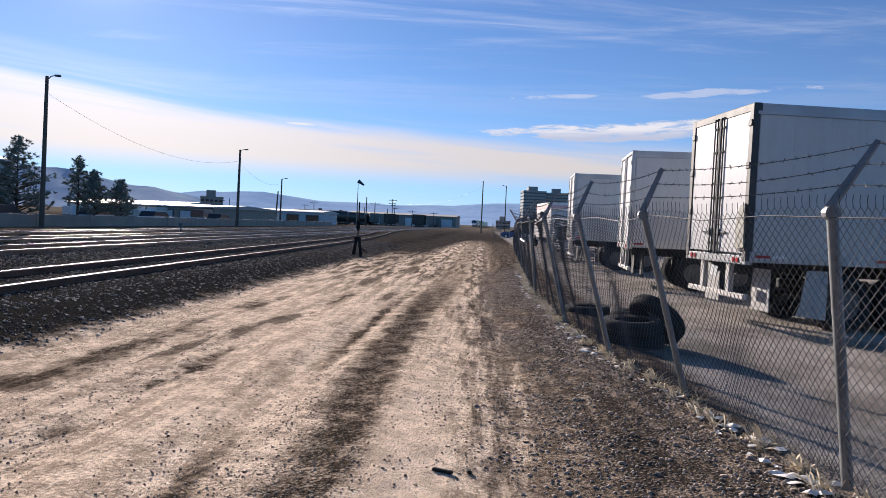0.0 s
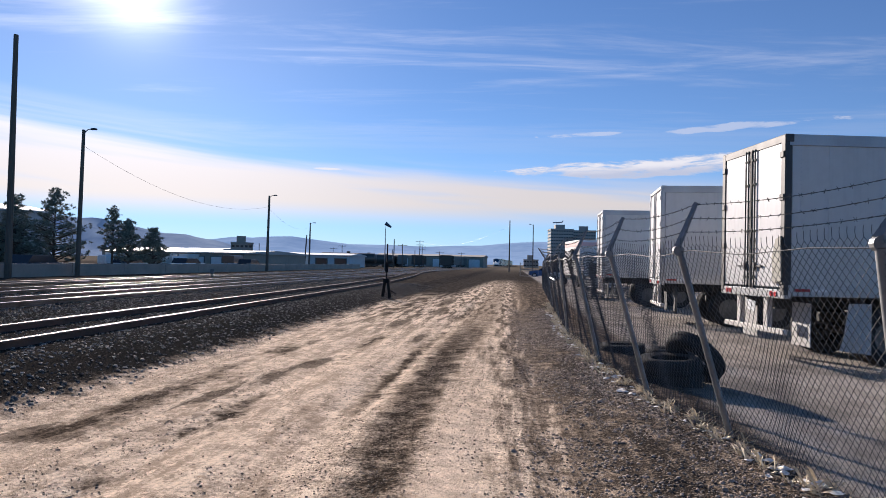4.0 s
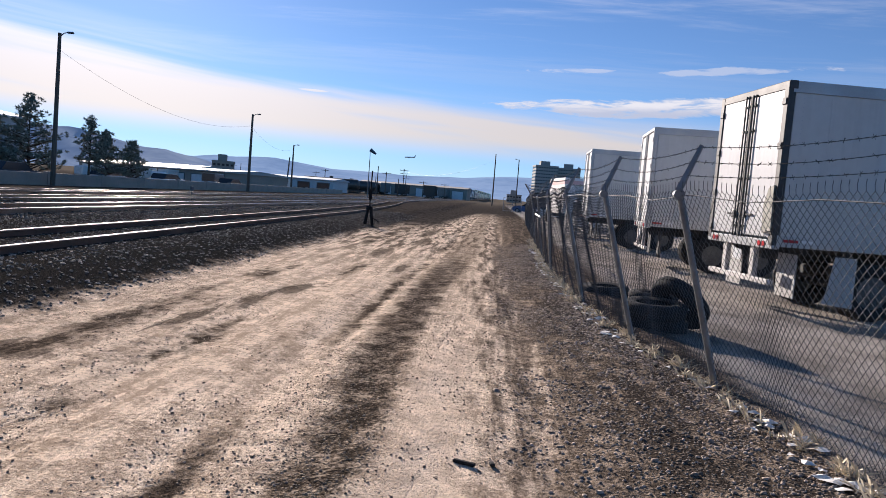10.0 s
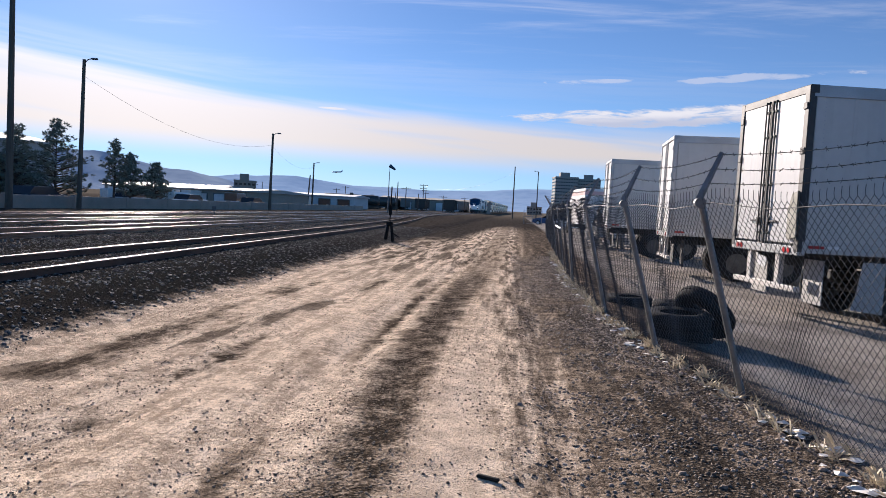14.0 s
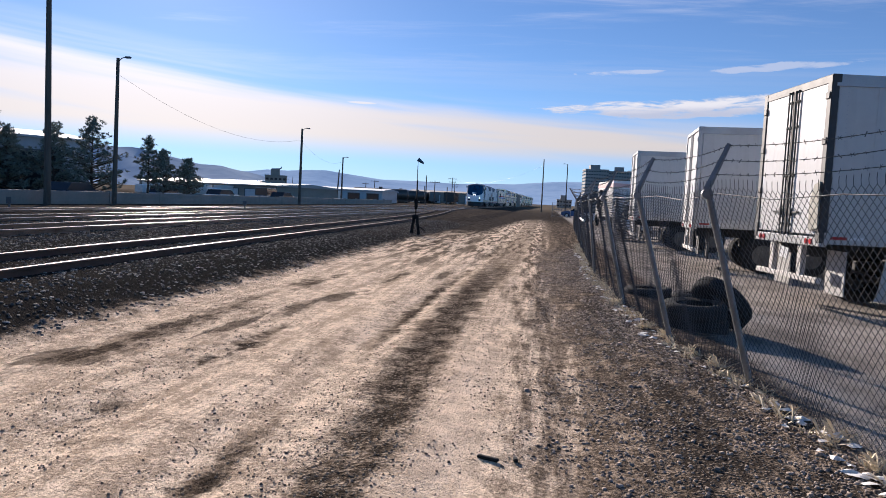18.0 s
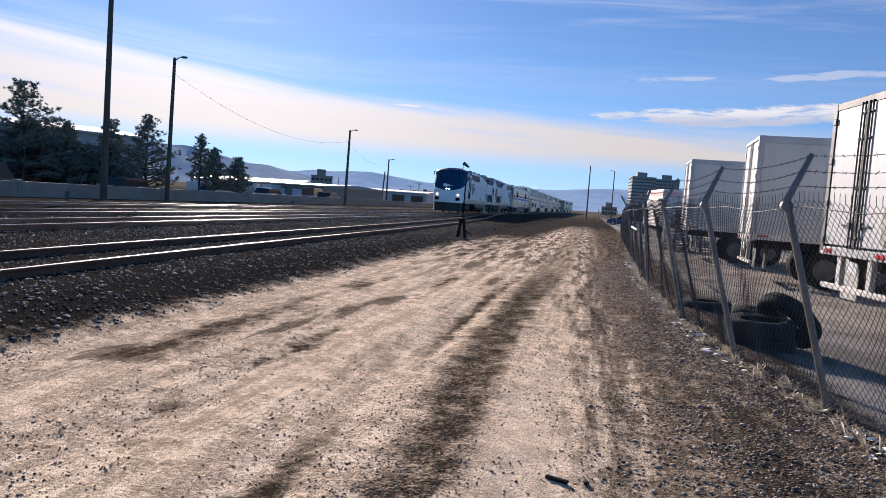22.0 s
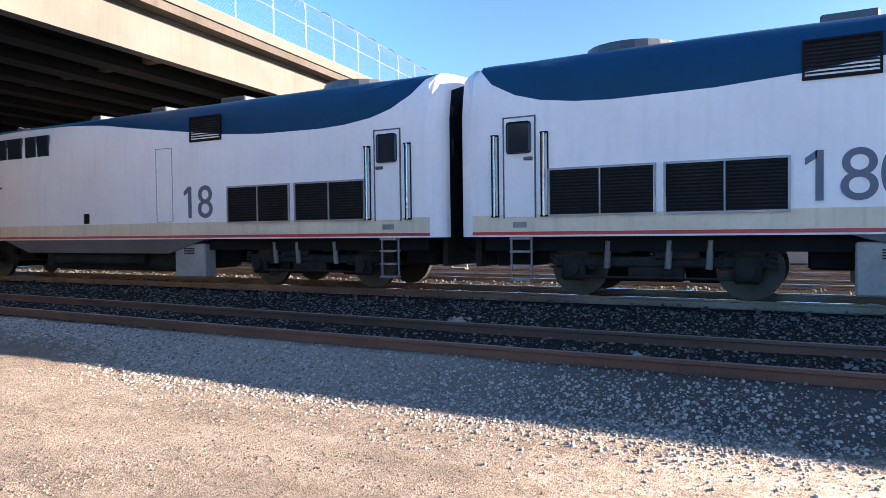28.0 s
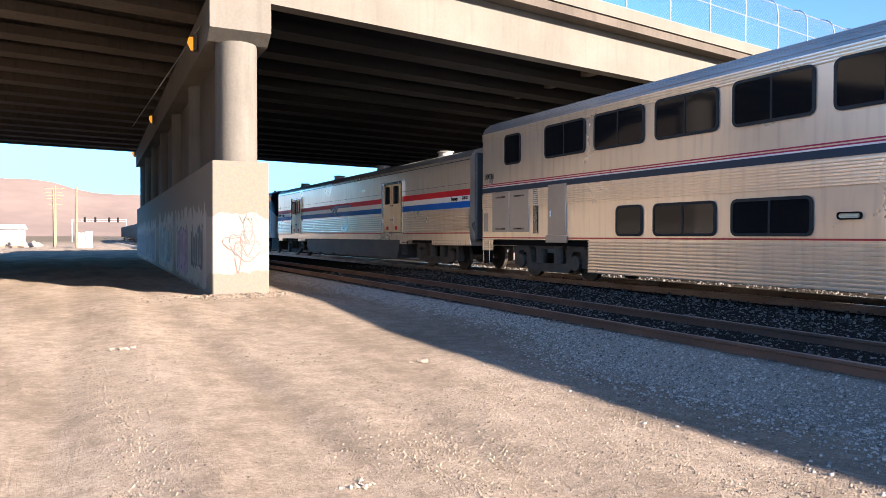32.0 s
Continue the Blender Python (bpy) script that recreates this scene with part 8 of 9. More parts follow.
def build_wire(a, b, sag, name="overhead_wire"):
    t = thing(name, "thin dark overhead wire between two poles", "wire", group="overhead wires")
    bm = B()
    n = 16
    pipe(bm, [a.lerp(b, i / n) - Vector((0, 0, sag * 4 * (i / n) * (1 - i / n))) for i in range(n + 1)], 0.008, n=4)
    part("strand", bm, M_STEEL, t)


build_wire(T_B - Vector((0, 0, 1.0)), T_C - Vector((0, 0, 1.2)), 1.6)
build_wire(T_D - Vector((0, 0, 1.2)), Vector((-26.5, 198, 7.4)), 2.2)
build_wire(T_C - Vector((0, 0, 1.4)), Vector((-31.2, 105.3, 6.6)), 1.0)


def build_windsock():
    w = thing("windsock", "dark windsock on a thin mast in the rail yard", "windsock", pose(-19.9, 108, 0))
    bm = B()
    tube(bm, (0, 0, 0), (0, 0, 6.6), 0.1, 0.05, n=8)
    part("mast", bm, M_STEEL, w)
    bm = B()
    tube(bm, (0, 0, 7.6), (0.9, 0, 7.0), 0.3, 0.14, n=12)
    part("sock", bm, M_NAVY, w)
    bm = B()
    tube(bm, (0, 0, 6.5), (0.05, 0, 7.65), 0.03, n=6)
    part("swivel", bm, M_STEEL, w)


build_windsock()


def build_switch_stand():
    s = thing("switch_stand", "black railway switch stand with a tall target mast", "switch stand", pose(-5.28, 29.2, 0.0))
    bm = B()
    for sg in (-1, 1):
        for d in (-0.16, 0.16):
            tube(bm, (sg * 0.17, d, 0), (sg * 0.06, d * 0.4, 0.8), 0.045, n=6)
    box(bm, (0, 0, 0.8), (0.26, 0.2, 0.18), bevel=0.03)
    box(bm, (0, 0, 0.04), (0.5, 0.5, 0.08), bevel=0.02)
    part("base", bm, M_BLACK, s)
    bm = B()
    tube(bm, (0, 0, 0.85), (0.02, 0, 2.35), 0.028, n=8)
    part("mast", bm, M_BLACK, s)
    bm = B()
    prism(bm, [(-0.07, 1.2), (0.0, 1.1), (0.07, 1.2), (0.07, 1.5), (0.0, 1.62), (-0.07, 1.5)], -0.012, 0.012, "y")
    part("target", bm, M_BLACK, s)
    bm = B()
    tube(bm, (0, 0, 0.5), (0.45, -0.1, 0.25), 0.02, n=6)
    part("lever", bm, M_BLACK, s)


build_switch_stand()


def small_marker(x, y, h=0.7):
    s = thing("trackside_marker", "small dark trackside marker post", "marker", pose(x, y, 0.15), group="trackside markers")
    bm = B()
    tube(bm, (0, 0, 0), (0, 0, h), 0.05, n=8)
    part("post", bm, M_STEEL, s)
    bm = B()
    box(bm, (0, -0.05, h * 0.8), (0.26, 0.04, 0.3), bevel=0.01)
    part("plate", bm, M_STEEL, s)


small_marker(-19.5, 44)
small_marker(-24.6, 29.5, 0.55)

# --- wall, warehouse and town on the far side ---
M_WALL = surface("brown_block_wall", (0.28, 0.235, 0.20), (0.21, 0.178, 0.15), rough=0.9, grain=12, coarse=0.8, bump=0.2)


def build_wall():
    w = thing("boundary_wall", "low brown concrete wall along the far side of the tracks", "wall", kind="structure")
    n = 26
    for i in range(n):
        y = -30 + i * 6.0
        bm = B()
        box(bm, (-27.9, y + 3, 0.46), (0.22, 5.985, 1.12), bevel=0.015)
        p = part("wall_panel", bm, M_WALL, w)
        bm = B()
        box(bm, (-27.9, y, 0.5), (0.32, 0.3, 1.2), bevel=0.015)
        part("wall_pilaster", bm, M_WALL, p)


build_wall()
M_SHED = surface("shed_wall", (0.25, 0.21, 0.175), (0.19, 0.16, 0.135), rough=0.8, grain=6, coarse=0.4, bump=0.05, streak=0.1)
M_ROOF = surface("pale_metal_roof", (0.29, 0.28, 0.27), (0.23, 0.222, 0.215), rough=0.6, metal=0.0, grain=4, coarse=0.3, bump=0.03)
M_BIG = surface("grey_metal_siding", (0.42, 0.425, 0.44), (0.35, 0.355, 0.37), rough=0.7, grain=4, coarse=0.3, bump=0.03, streak=0.1)
M_CREAM = surface("cream_render", (0.22, 0.195, 0.17), (0.18, 0.16, 0.135), rough=0.85, grain=6, coarse=0.5, bump=0.05)


def build_house(name, label, m, sx, sy, h, ridge, wall, roof, bays=6, axis="x", doors=True):
    """A long shed with a low gable, its bays and doors."""
    b = thing(name, label, "building", m, group="buildings round the yard")
    bm = B()
    box(bm, (0, 0, h / 2), (sx, sy, h))
    part("wall", bm, wall, b)
    bm = B()
    prism(bm, [(-sy / 2 - 0.3, h), (sy / 2 + 0.3, h), (sy / 2 + 0.3, h + 0.18), (0, h + ridge), (-sy / 2 - 0.3, h + 0.18)], -sx / 2 - 0.3, sx / 2 + 0.3, "x")
    part("roof", bm, roof, b)
    for i in range(bays):
        x = -sx / 2 + (i + 0.5) * sx / bays
        bm = B()
        box(bm, (x, -sy / 2 - 0.02, h * 0.42), (sx / bays * 0.6, 0.08, h * 0.72), bevel=0.01)
        d = part("loading_door" if doors else "window", bm, surface("dock_door", (0.55, 0.55, 0.56), (0.45, 0.45, 0.46), rough=0.5) if doors else G_DARK, b)
        bm = B()
        for s in (-1, 1):
            box(bm, (x + s * sx / bays * 0.31, -sy / 2 - 0.05, h * 0.42), (0.12, 0.12, h * 0.74))
        box(bm, (x, -sy / 2 - 0.05, h * 0.8), (sx / bays * 0.66, 0.14, 0.12))
        part("frame", bm, M_STEEL, d)
    return b


# the long warehouse with its dock side to the tracks
build_house("warehouse", "long low warehouse with a pale roof and a loading dock", pose(-49.5, 107, 0, 0, 0, -27), 34, 12, 2.25, 0.55, M_SHED, M_ROOF, bays=9)
build_house("warehouse", "big grey metal-sided warehouse behind the pines", pose(-60.0, 44, 0, 0, 0, 52), 44, 20, 5.0, 1.2, M_BIG, M_BIG, bays=4, doors=False)
build_house("yard_office", "low dark building at the edge of the freight yard", pose(-44, 150, 0, 0, 0, -10), 22, 8, 2.6, 0.6, M_BIG, M_BIG, bays=5, doors=False)
build_house("depot_shed", "low tan shed far along the tracks", pose(-30, 260, 0, 0, 0, -6), 40, 10, 4.0, 0.8, M_SHED, M_SHED, bays=6)
build_house("depot_shed", "low pale shed far across the yard", pose(-95, 190, 0, 0, 0, -28), 46, 10, 3.4, 0.8, M_CREAM, M_ROOF, bays=7)
build_house("white_building", "white building beside the rocks behind the overpass", pose(12.5, -142, 0, 0, 0, 8), 8, 7, 2.6, 0.9, surface("white_render", (0.21, 0.205, 0.205), (0.18, 0.175, 0.175), rough=0.8), M_ROOF, bays=3, doors=False)
build_house("depot_shed", "low tan building beyond the tracks under the hills", pose(-62, -205, 0, 0, 0, 10), 46, 12, 4.2, 0.8, M_CREAM, M_ROOF, bays=8)


def build_tower(x, y, w, d, h, rz, label, mt, floors, cols):
    t = thing("tower_block", label, "building", pose(x, y, 0, 0, 0, rz), group="far town towers")
    bm = B()
    box(bm, (0, 0, h / 2), (w, d, h))
    part("wall", bm, mt, t)
    bm = B()
    box(bm, (0, 0, h + 0.3), (w + 0.4, d + 0.4, 0.6))
    part("parapet", bm, mt, t)
    for bx, bw, bh in ((-w * 0.05, w * 0.42, 2.6),):
        bm = B()
        box(bm, (bx, 0, h + 0.6 + bh / 2), (bw, d * 0.5, bh), bevel=0.1)
        part("roof_plant", bm, mt, t)
    for i in range(floors):
        z = h * (i + 0.6) / floors
        for face in (0, 1):
            bm = B()
            for j in range(cols if face == 0 else max(3, int(cols * d / w))):
                n = cols if face == 0 else max(3, int(cols * d / w))
                u = -0.5 + (j + 0.5) / n
                if face == 0:
                    box(bm, (u * w, -d / 2 - 0.04, z), (w / n * 0.62, 0.12, h / floors * 0.34))
                else:
                    box(bm, (-w / 2 - 0.04, u * d, z), (0.12, d / n * 0.62, h / floors * 0.34))
            tagged(part("window_band", bm, G_DARK, t), kind="stuff")
    return t


M_TOWER = surface("tower_concrete", (0.27, 0.25, 0.235), (0.22, 0.205, 0.19), rough=0.85, grain=2, coarse=0.2, bump=0.02)
build_tower(27.5, 420, 13, 16, 22.5, 4, "grey hotel tower block in the distance", M_TOWER, 12, 9)
build_tower(42.0, 424, 13, 16, 22.0, -6, "grey hotel tower wing in the distance", M_TOWER, 12, 9)
build_tower(-111, 279, 8.5, 8, 7.6, 20, "small pale block building far behind the warehouse", M_CREAM, 3, 5)
build_tower(11, 440, 9, 5, 4.5, 0, "low grey block in the distance", M_TOWER, 2, 5)


# --- pines ---
M_BARK = surface("pine_bark", (0.10, 0.065, 0.045), (0.055, 0.038, 0.028), rough=0.95, grain=12, coarse=3, bump=0.5)
M_NEEDLE = surface("pine_needles", (0.14, 0.155, 0.12), (0.22, 0.21, 0.165), rough=0.8, grain=3, coarse=0.6, bump=0.0)


def build_pine(x, y, z, h, w, seed, bare=0.25, thin=1.0):
    rng = random.Random(seed)
    t = thing("pine_tree", "ragged dark green pine tree behind the low wall" if h > 4.5 else "small sparse pine tree behind the low wall", "tree", pose(x, y, z), group="pines behind the wall")
    bm = B()
    lean = rng.uniform(-.03, .03)
    pts = [(lean * h * f + 0.04 * math.sin(f * 7 + seed), 0.04 * math.cos(f * 5), h * f) for f in (0, .2, .4, .6, .8, 1.0)]
    for i, (a, b) in enumerate(zip(pts, pts[1:])):
        tube(bm, a, b, 0.022 * h * (1 - i / 5.2), 0.022 * h * (1 - (i + 1) / 5.2), n=7)
    part("trunk", bm, M_BARK, t)
    lb = B()
    tris = []
    nb = int(84 * thin)
    for i in range(nb):
        f = bare + (1 - bare) * (i + rng.random()) / nb
        base = Vector((lean * h * f, 0, h * f))
        a = i * 2.4 + rng.uniform(-.5, .5)
        shape = (0.62 + 0.55 * math.sin(math.pi * min(1, (f - bare) / (1 - bare) + 0.18))) * (1.04 - f) ** 0.45
        reach = w * 0.66 * shape * rng.uniform(0.6, 1.2)
        rise = reach * rng.uniform(0.0, 0.45) + 0.1
        tip = base + Vector((math.cos(a) * reach, math.sin(a) * reach, rise))
        tube(lb, base, tip, 0.010 * h * (1 - f) + 0.012, 0.008, n=4, cap=False)
        nc = 4 + int(4 * reach)
        for k in range(nc):
            g = 0.32 + 0.70 * (k + rng.random()) / nc
            c = base.lerp(tip, g) + Vector((rng.uniform(-.28, .28), rng.uniform(-.28, .28), rng.uniform(-.04, .18)))
            r = rng.uniform(0.13, 0.27) * (0.75 + 0.25 * h / 7)
            for _ in range(30):
                d = Vector((rng.gauss(0, 1), rng.gauss(0, 1), rng.gauss(0.35, 0.7))).normalized()
                e = c + d * r * rng.uniform(0.7, 1.25)
                q = d.cross(Vector((rng.uniform(-1, 1), rng.uniform(-1, 1), rng.uniform(-1, 1)))).normalized() * r * 0.11
                m0 = c + d * r * 0.1
                tris += [tuple(m0 - q), tuple(m0 + q), tuple(e)]
    cr = bpy.data.meshes.new("crown")
    cr.from_pydata(tris, [], [(k, k + 1, k + 2) for k in range(0, len(tris), 3)])
    cr.materials.append(M_NEEDLE)
    tagged(part("limb", lb, M_BARK, t), kind="stuff")
    tagged(part("crown", cr, M_NEEDLE, t), kind="stuff")


for i, (x, y, h, w, b) in enumerate(((-42.0, 45.7, 7.6, 5.8, 0.12), (-39.9, 47.6, 4.9, 3.0, 0.1), (-37.6, 49.5, 5.4, 3.2, 0.08), (-35.4, 51.0, 6.0, 3.9, 0.08), (-32.0, 53.3, 4.9, 1.7, 0.3), (-31.0, 53.9, 3.9, 1.9, 0.2), (-29.4, 54.8, 3.3, 1.9, 0.2), (-45.5, 42.8, 5.2, 4.0, 0.1), (-43.5, 47.5, 5.2, 4.2, 0.1), (-48.5, 39.5, 6.2, 4.4, 0.1))):
    build_pine(x, y, 0.15, h + 0.25, w, 31 + i, b, 0.6 if i == 4 else 1.0)

# --- vehicles behind the wall and at the warehouse ---
for i, (x, y, c, v) in enumerate(((-36.5, 36.5, 1, True), (-33.0, 46.0, 3, False), (-34.0, 60.0, 0, False), (-33.5, 70.0, 2, False), (-31.5, 82.0, 3, False), (-36, 88, 0, True))):
    build_car(pose(x, y, 0.05, 0, 0, rz := -4 + 3 * (i % 3)), "parked car on the street behind the low wall", CAR_PAINT[c], v)
for i in range(6):
    t = thing("delivery_truck", "white delivery truck backed up to the warehouse dock", "truck", pose(-55 + i * 4.3, 94.5 + i * 2.2, 0, 0, 0, -27), group="trucks at the warehouse dock")
    bm = B()
    box(bm, (0, 0, 1.35), (2.2, 4.2, 1.5), bevel=0.03)
    part("cargo_box", bm, M_TR_SIDE, t)
    bm = B()
    box(bm, (0, -2.7, 1.05), (2.0, 1.3, 1.3), bevel=0.15)
    part("cab", bm, CAR_PAINT[i % 5], t)
    bm = B()
    box(bm, (0, -0.4, 0.45), (1.9, 5.4, 0.5), bevel=0.1)
    part("running_gear", bm, M_UNDER, t)

# --- freight cars ---
M_BOXCAR = surface("boxcar_dark_paint", (0.035, 0.033, 0.03), (0.055, 0.045, 0.038), rough=0.8, grain=6, coarse=0.6, bump=0.1, streak=0.2)
M_HOPPER = surface("hopper_grey_paint", (0.16, 0.16, 0.15), (0.11, 0.105, 0.10), rough=0.75, grain=6, coarse=0.6, bump=0.1, streak=0.25)
M_TANK = surface("tank_black_paint", (0.02, 0.02, 0.02), (0.035, 0.033, 0.03), rough=0.45, grain=6, coarse=0.6, bump=0.05)


def build_freight(kind, m, label, k=1.0, mt=None):
    f = thing(kind, label, "freight car", m, group="freight cars in the yard")
    L = 15.0
    if kind == "tank_car":
        bm = B()
        prof = [(-L / 2 + 0.5, 0.0), (-L / 2 + 0.6, 0.8), (-L / 2 + 1.1, 1.35), (L / 2 - 1.1, 1.35), (L / 2 - 0.6, 0.8), (L / 2 - 0.5, 0.0)]
        rings = [[(math.cos(a) * r, y, 2.25 + math.sin(a) * r) for a in [j * math.pi / 9 for j in range(18)]] for y, r in prof if r > 0]
        sweep(bm, None, rings)
        bmesh.ops.recalc_face_normals(bm, faces=bm.faces[:])
        part("tank", bm, M_TANK, f, smooth=True)
        bm = B()
        tube(bm, (0, 0, 3.5), (0, 0, 3.95), 0.45, n=14)
        part("dome", bm, M_TANK, f)
    else:
        bm = B()
        box(bm, (0, 0, 2.35), (2.9, L, 2.7), bevel=0.04)
        bd = part("body", bm, mt or M_BOXCAR, f)
        for i in range(13):
            for sg in (-1, 1):
                bm = B()
                box(bm, (sg * 1.47, -L / 2 + 0.6 + i * (L - 1.2) / 12, 2.35), (0.07, 0.1, 2.6))
                part("side_rib", bm, mt or M_BOXCAR, bd)
    bm = B()
    box(bm, (0, 0, 0.92), (1.6, L, 0.3))
    part("underframe", bm, M_UNDER, f)
    for y in (-L / 2 + 2, L / 2 - 2):
        tk = part("truck", B(), M_TRUCK, f, at=pose(0, y, 0))
        for d in (-0.9, 0.9):
            wheelset(tk, d, 0.42)
        for s in (-1, 1):
            bm = B()
            box(bm, (s * 1.0, 0, 0.45), (0.16, 2.2, 0.3), bevel=0.04)
            part("side_frame", bm, M_TRUCK, tk)


for i in range(3):
    build_freight("tank_car", pose(-40 + i * 1.5, 168 + i * 17, 0.0, 0, 0, -80 + i * 25), "black tank car standing in the freight yard")
build_freight("boxcar", pose(-18.0, 192, 0.0, 0, 0, 2), "dark boxcar standing on a yard track")
build_freight("boxcar", pose(-27.5, 205, 0.0, 0, 0, 2), "dark boxcar standing on a yard track")
for i in range(5):
    build_freight("hopper_car", pose(-18.5 + i * 0.3, 245 + i * 16, 0.0, 0, 0, 1), "grey hopper car in a standing string", mt=M_HOPPER)
for i in range(4):
    build_freight("hopper_car", pose(-34 - i * 3.0, 210 + i * 14, 0.0, 0, 0, 14), "grey hopper car in a standing string", mt=M_HOPPER)
for i in range(5):
    build_freight("hopper_car", pose(-11.5 - i * 0.2, -150 - i * 16, 0.2, 0, 0, 0), "grey freight car standing beyond the overpass", mt=M_HOPPER)

# --- behind the overpass: cabinets, signals, rocks, silo ---
for x, y, w, h in ((-0.35, -95, 0.75, 1.95), (-1.15, -95.5, 0.7, 2.1)):
    c = thing("equipment_cabinet", "white metal trackside equipment cabinet", "cabinet", pose(x, y, -0.1), group="white trackside cabinets")
    bm = B()
    box(bm, (0, 0, h / 2), (w, 0.8, h), bevel=0.02)
    part("body", bm, M_TR_DOOR, c)
    bm = B()
    box(bm, (0, 0.41, h / 2), (w * 0.85, 0.03, h * 0.85), bevel=0.008)
    part("door", bm, M_TR_SIDE, c)
    bm = B()
    box(bm, (0, 0, h + 0.03), (w + 0.1, 0.9, 0.06), bevel=0.01)
    part("lid", bm, M_TR_SIDE, c)


def build_signals():
    s = thing("signal_gantry", "railway signal gantry with dark signal heads", "signal", pose(-4, -200, 0))
    bm = B()
    for x in (-7.0, 5.5):
        tube(bm, (x, 0, 0), (x, 0, 5.6), 0.14, n=8)
    part("mast", bm, M_GALV, s)
    bm = B()
    box(bm, (-0.75, 0, 5.2), (12.6, 0.4, 0.12))
    box(bm, (-0.75, 0, 5.7), (12.6, 0.4, 0.08))
    for i in range(20):
        tube(bm, (-7 + i * 0.64, 0, 5.2), (-6.7 + i * 0.64, 0, 5.7), 0.03, n=4)
    part("truss", bm, M_GALV, s)
    for x in (-5, -3, 0.2, 2.6):
        bm = B()
        box(bm, (x, 0.3, 5.6), (0.5, 0.2, 1.3), bevel=0.1)
        part("signal_head", bm, M_BLACK, s)


build_signals()


def build_silo():
    s = thing("silo", "pale cylindrical silo with a stair tower", "silo", pose(-66, -212, 0))
    bm = B()
    tube(bm, (0, 0, 0), (0, 0, 11), 2.4, n=24)
    part("shell", bm, M_CREAM, s, smooth=True)
    bm = B()
    tube(bm, (0, 0, 11), (0, 0, 12), 2.45, 0.6, n=24)
    part("cone_roof", bm, M_CREAM, s)
    bm = B()
    box(bm, (3.0, 0, 5.5), (1.2, 1.2, 11), bevel=0.02)
    part("stair_tower", bm, M_CREAM, s)


build_silo()


def build_boulders():
    rng = random.Random(44)
    mt = surface("tan_boulder", (0.36, 0.28, 0.21), (0.27, 0.21, 0.16), rough=0.95, grain=6, coarse=1.5, bump=0.4)
    for i in range(14):
        bm = B()
        rock(bm, (0, 0, 0.1), rng.uniform(0.5, 1.3), rng)
        thing("boulder", "tan boulder on the bank beside the track", "boulder", pose(6 + rng.uniform(-1, 5), -118 + rng.uniform(-9, 9), 0), group="boulders on the bank", data=finish(bm, "boulder", mt))


build_boulders()


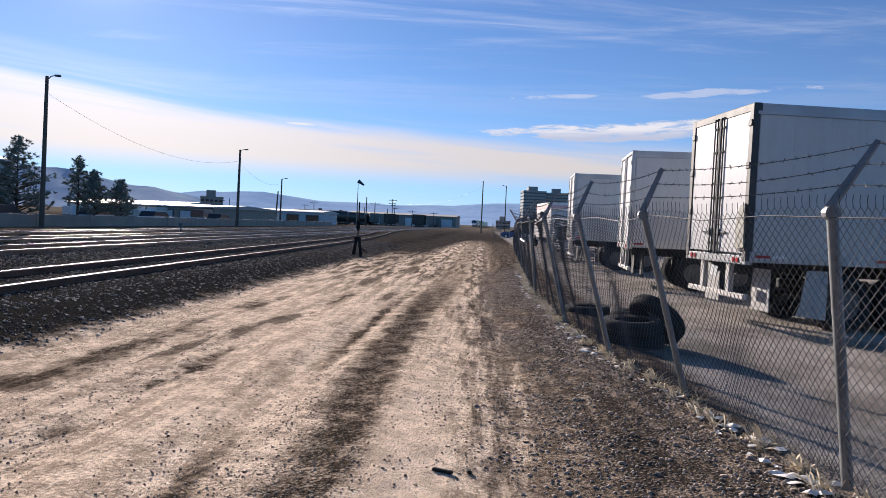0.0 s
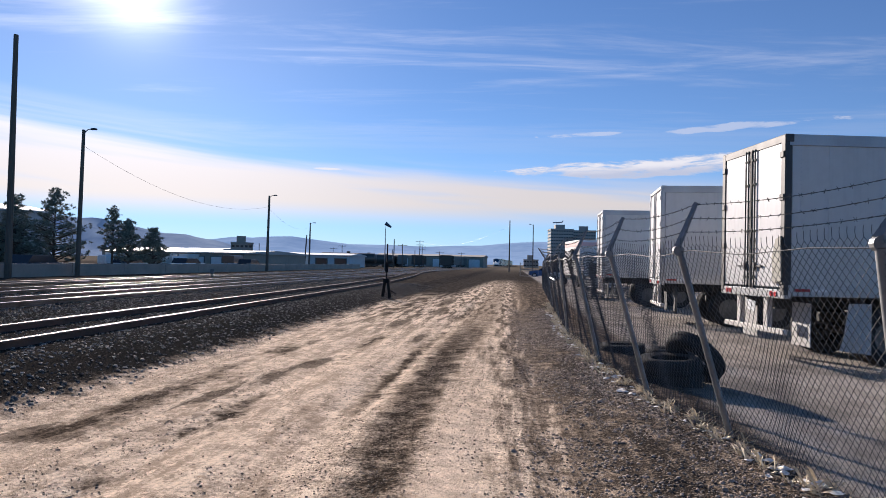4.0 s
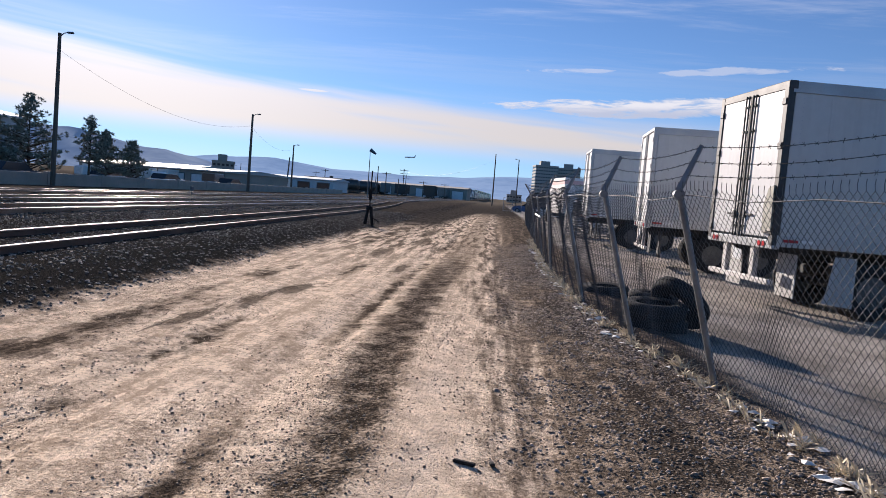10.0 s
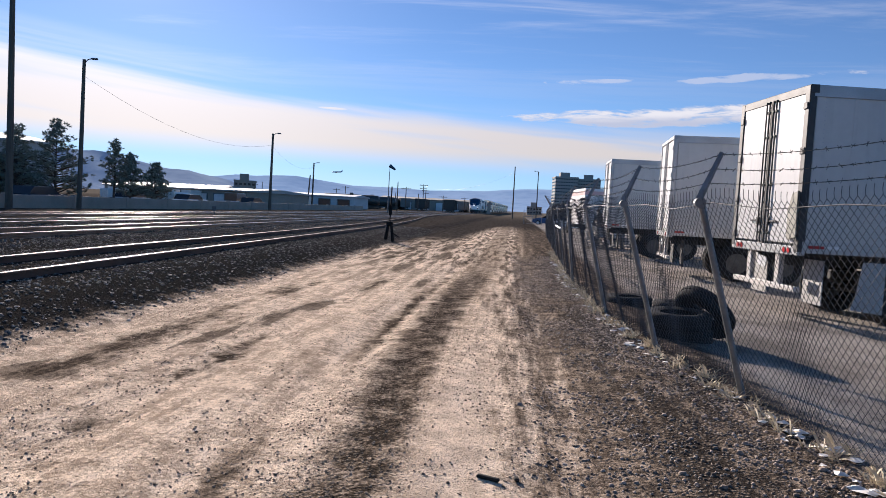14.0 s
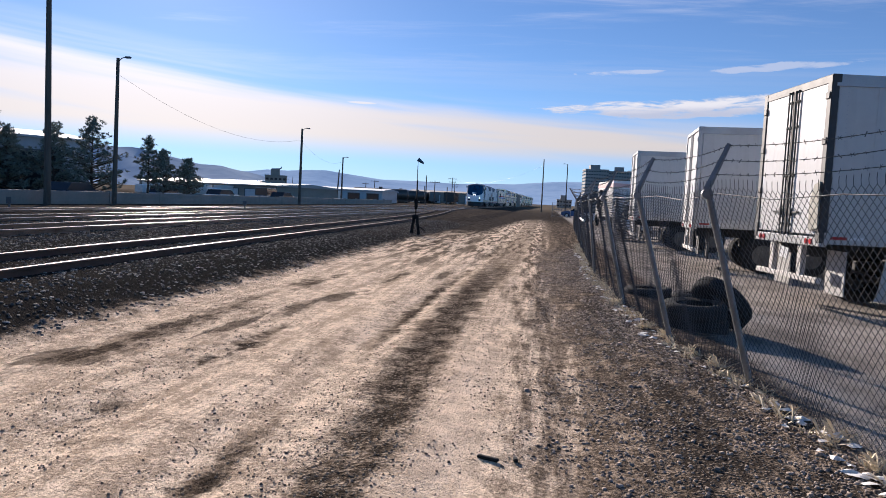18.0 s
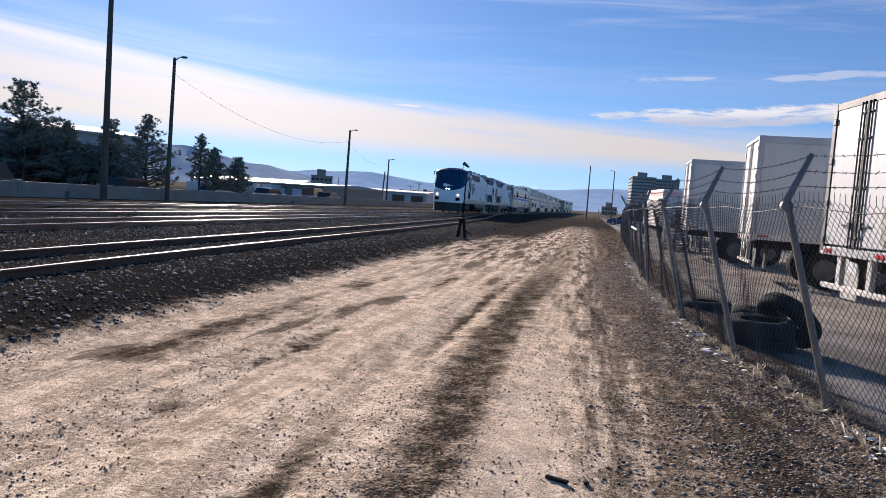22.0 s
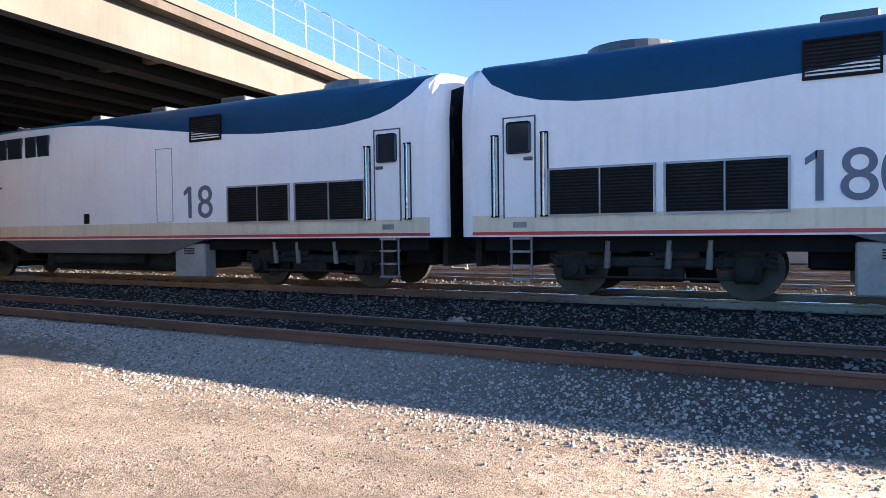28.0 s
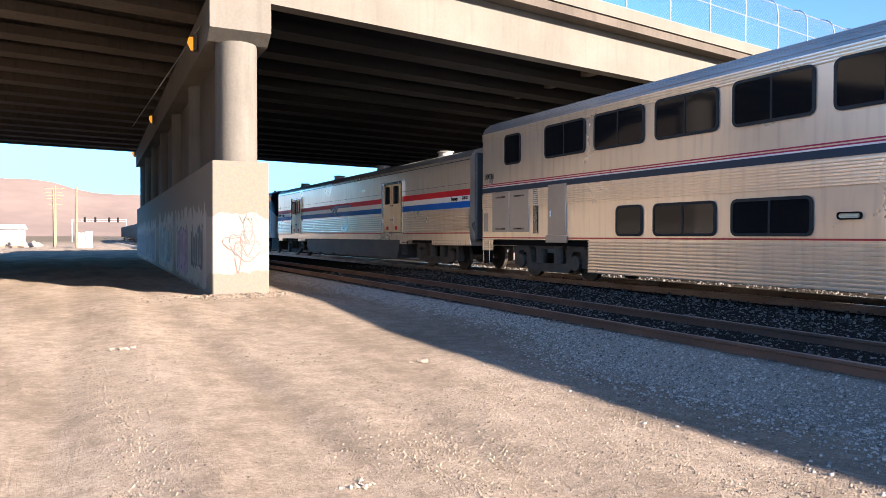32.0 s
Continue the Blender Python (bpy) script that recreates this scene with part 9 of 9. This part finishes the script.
# --- painted tags on the pier ---
def build_graffiti():
    rng = random.Random(77)
    def paint(name, c):
        return surface(name, c, tuple(v * 0.7 for v in c), rough=0.7, grain=8, coarse=1.5, bump=0.05)

    def stroke(bm, pts, w, face, off):
        """A flat ribbon of paint along points (u, v) on a wall face."""
        for (u0, v0), (u1, v1) in zip(pts, pts[1:]):
            d = Vector((u1 - u0, v1 - v0))
            if d.length < 1e-4:
                continue
            n = Vector((-d.y, d.x)).normalized() * w / 2
            quad = [(u0 + n.x, v0 + n.y), (u0 - n.x, v0 - n.y), (u1 - n.x, v1 - n.y), (u1 + n.x, v1 + n.y)]
            vs = [bm.verts.new((off, u, v) if face == "x" else (u, off, v)) for u, v in quad]
            f = bm.faces.new(vs)
    g = thing("graffiti", "layered spray-paint tags on the concrete bridge pier", "graffiti")
    # long side, in tags of their own colour
    def ragged(bm, y0, y1, z0, z1, step, jag):
        """A patch of paint with an uneven upper edge."""
        n = max(4, int((y1 - y0) / step))
        tops = [z1 - jag * rng.random() ** 1.5 for _ in range(n + 1)]
        lows = [z0 + 0.3 * jag * rng.random() for _ in range(n + 1)]
        for i in range(n):
            ua, ub = y0 + (y1 - y0) * i / n, y0 + (y1 - y0) * (i + 1) / n
            bm.faces.new([bm.verts.new((0.0, u, v)) for u, v in ((ua, lows[i]), (ub, lows[i + 1]), (ub, tops[i + 1]), (ua, tops[i]))])

    def on_wall(y0, y1, off):
        """The wall turns slightly: a frame on its face, its own y along the wall."""
        ym = (y0 + y1) / 2
        return pose(pier_face_x(ym) + off, ym, 0, 0, 0, -1.2)
    for y0, y1, z0, z1, fill, line, k in ((-21.6, -19.0, 0.65, 1.95, (0.022, 0.022, 0.024), (0.17, 0.155, 0.135), 7), (-25.6, -22.4, 0.35, 1.95, (0.27, 0.16, 0.215), (0.06, 0.012, 0.05), 10), (-33.0, -27.6, 0.45, 2.05, (0.20, 0.255, 0.25), (0.03, 0.036, 0.04), 14), (-51.0, -36.0, 0.35, 1.9, (0.14, 0.155, 0.17), (0.04, 0.047, 0.06), 34)):
        ym = (y0 + y1) / 2
        bm = B()
        ragged(bm, y0 - ym - 0.5, y1 - ym + 0.6, 0.2, z1 + 0.55, 0.28, 0.6)
        part("cover_paint", bm, paint("cover_buff", (0.25, 0.212, 0.168)), g, at=on_wall(y0, y1, 0.004))
        bm = B()
        ragged(bm, y0 - ym, y1 - ym, z0, z1, 0.2, 0.45)
        part("fill_paint", bm, paint("tag_fill_%d" % int(-y0), fill), g, at=on_wall(y0, y1, 0.008))
        bm = B()
        for i in range(k):
            u = (y0 - ym) + (i + 0.5) * (y1 - y0) / k
            cz, h, a = (z0 + z1) / 2 + rng.uniform(-.15, .15), (z1 - z0) * rng.uniform(0.32, 0.5), rng.uniform(0, 6.28)
            turn = rng.uniform(3.6, 6.0)
            pts = [(u + 0.22 * math.cos(a + q / 13 * turn), cz + h * math.sin(a + q / 13 * turn)) for q in range(14)]
            stroke(bm, pts, 0.075, "x", 0.0)
        part("line_paint", bm, paint("tag_line_%d" % int(-y0), line), g, at=on_wall(y0, y1, 0.012))
    # end face: faint red and grey loops
    for c, seed in (((0.19, 0.095, 0.085), 3), ((0.135, 0.13, 0.13), 8)):
        rng = random.Random(seed)
        for i in range(4):
            bm = B()
            pts = []
            cu, cz = -3.55 + rng.uniform(-.3, .3), 1.45 + rng.uniform(-.35, .35)
            ru, rz = rng.uniform(0.08, 0.32), rng.uniform(0.1, 0.4)
            for k in range(18):
                t = k / 17 * 6.0
                pts.append((cu + ru * math.cos(t), cz + rz * math.sin(t) * (1 + 0.3 * math.sin(3 * t))))
            stroke(bm, pts, 0.018, "y", 0.0)
            tagged(part("loop_paint", bm, paint("loop_%d" % seed, c), g, at=pose(0, deck_y(-3.55) + 0.056 + 0.004 * seed * 0.2 + 0.0006 * i, 0)), kind="stuff")
        bm = B()
        zig = [(-3.95 + i * 0.09, 1.9 + (0.22 if i % 2 else 0.0)) for i in range(6)]
        stroke(bm, zig, 0.018, "y", 0.0)
        tagged(part("loop_paint", bm, paint("loop_%d" % seed, c), g, at=pose(0, deck_y(-3.55) + 0.056 + 0.004 * seed * 0.2, 0)), kind="stuff")


def pier_face_x(y):
    """The pier's side towards the road, which turns slightly away."""
    return -3.55 + 0.67 + (y + 17.35) * math.tan(radians(1.2))


build_graffiti()


# --- airliner on its approach ---
def build_plane():
    p = thing("airliner", "small distant airliner on its approach", "airplane")
    M = surface("plane_grey", (0.30, 0.31, 0.33), (0.24, 0.25, 0.27), rough=0.5)
    bm = B()
    tube(bm, (0, -11, 0), (0, 9, 0), 1.5, n=14)
    tube(bm, (0, 9, 0), (0, 12, -0.4), 1.5, 0.2, n=14)
    tube(bm, (0, -11, 0), (0, -15, 0.7), 1.5, 0.3, n=14)
    part("fuselage", bm, M, p)
    for s in (-1, 1):
        bm = B()
        prism(bm, [(s * 1.0, 3.0), (s * 13, -3.5), (s * 13, -5.0), (s * 1.0, -2.0)], -0.6, -0.35, "z")
        part("wing", bm, M, p)
        bm = B()
        prism(bm, [(s * 0.4, -12), (s * 4.5, -14), (s * 4.5, -15), (s * 0.4, -14.5)], 0.5, 0.7, "z")
        part("tailplane", bm, M, p)
        bm = B()
        tube(bm, (s * 4.5, -0.5, -1.4), (s * 4.5, 3.0, -1.4), 0.8, n=10)
        part("engine", bm, M, p)
    bm = B()
    prism(bm, [(-11.5, 1.0), (-14.5, 5.5), (-16, 5.5), (-15, 1.0)], -0.15, 0.15, "x")
    part("tail_fin", bm, M, p)
    return p


plane = build_plane()
PLANE_ROWS = ((0, 520, 1728, 150), (4, 109, 1797, 111), (9, -174, 1792, 92), (13, -400, 1755, 80), (19, -719, 1650, 52), (24, -985, 1560, 30), (32, -1410, 1420, -12))


def motions():
    for ob, dy, rz in CARS:
        walk(ob, [(t, pose(main_track_x(y + dy), y + dy, RAIL_Z, 0, 0, rz)) for t, y in TRAIN_ROWS])
    walk(plane, [(t, pose(x, y, z, -3, 0, 98)) for t, x, y, z in PLANE_ROWS])


motions()
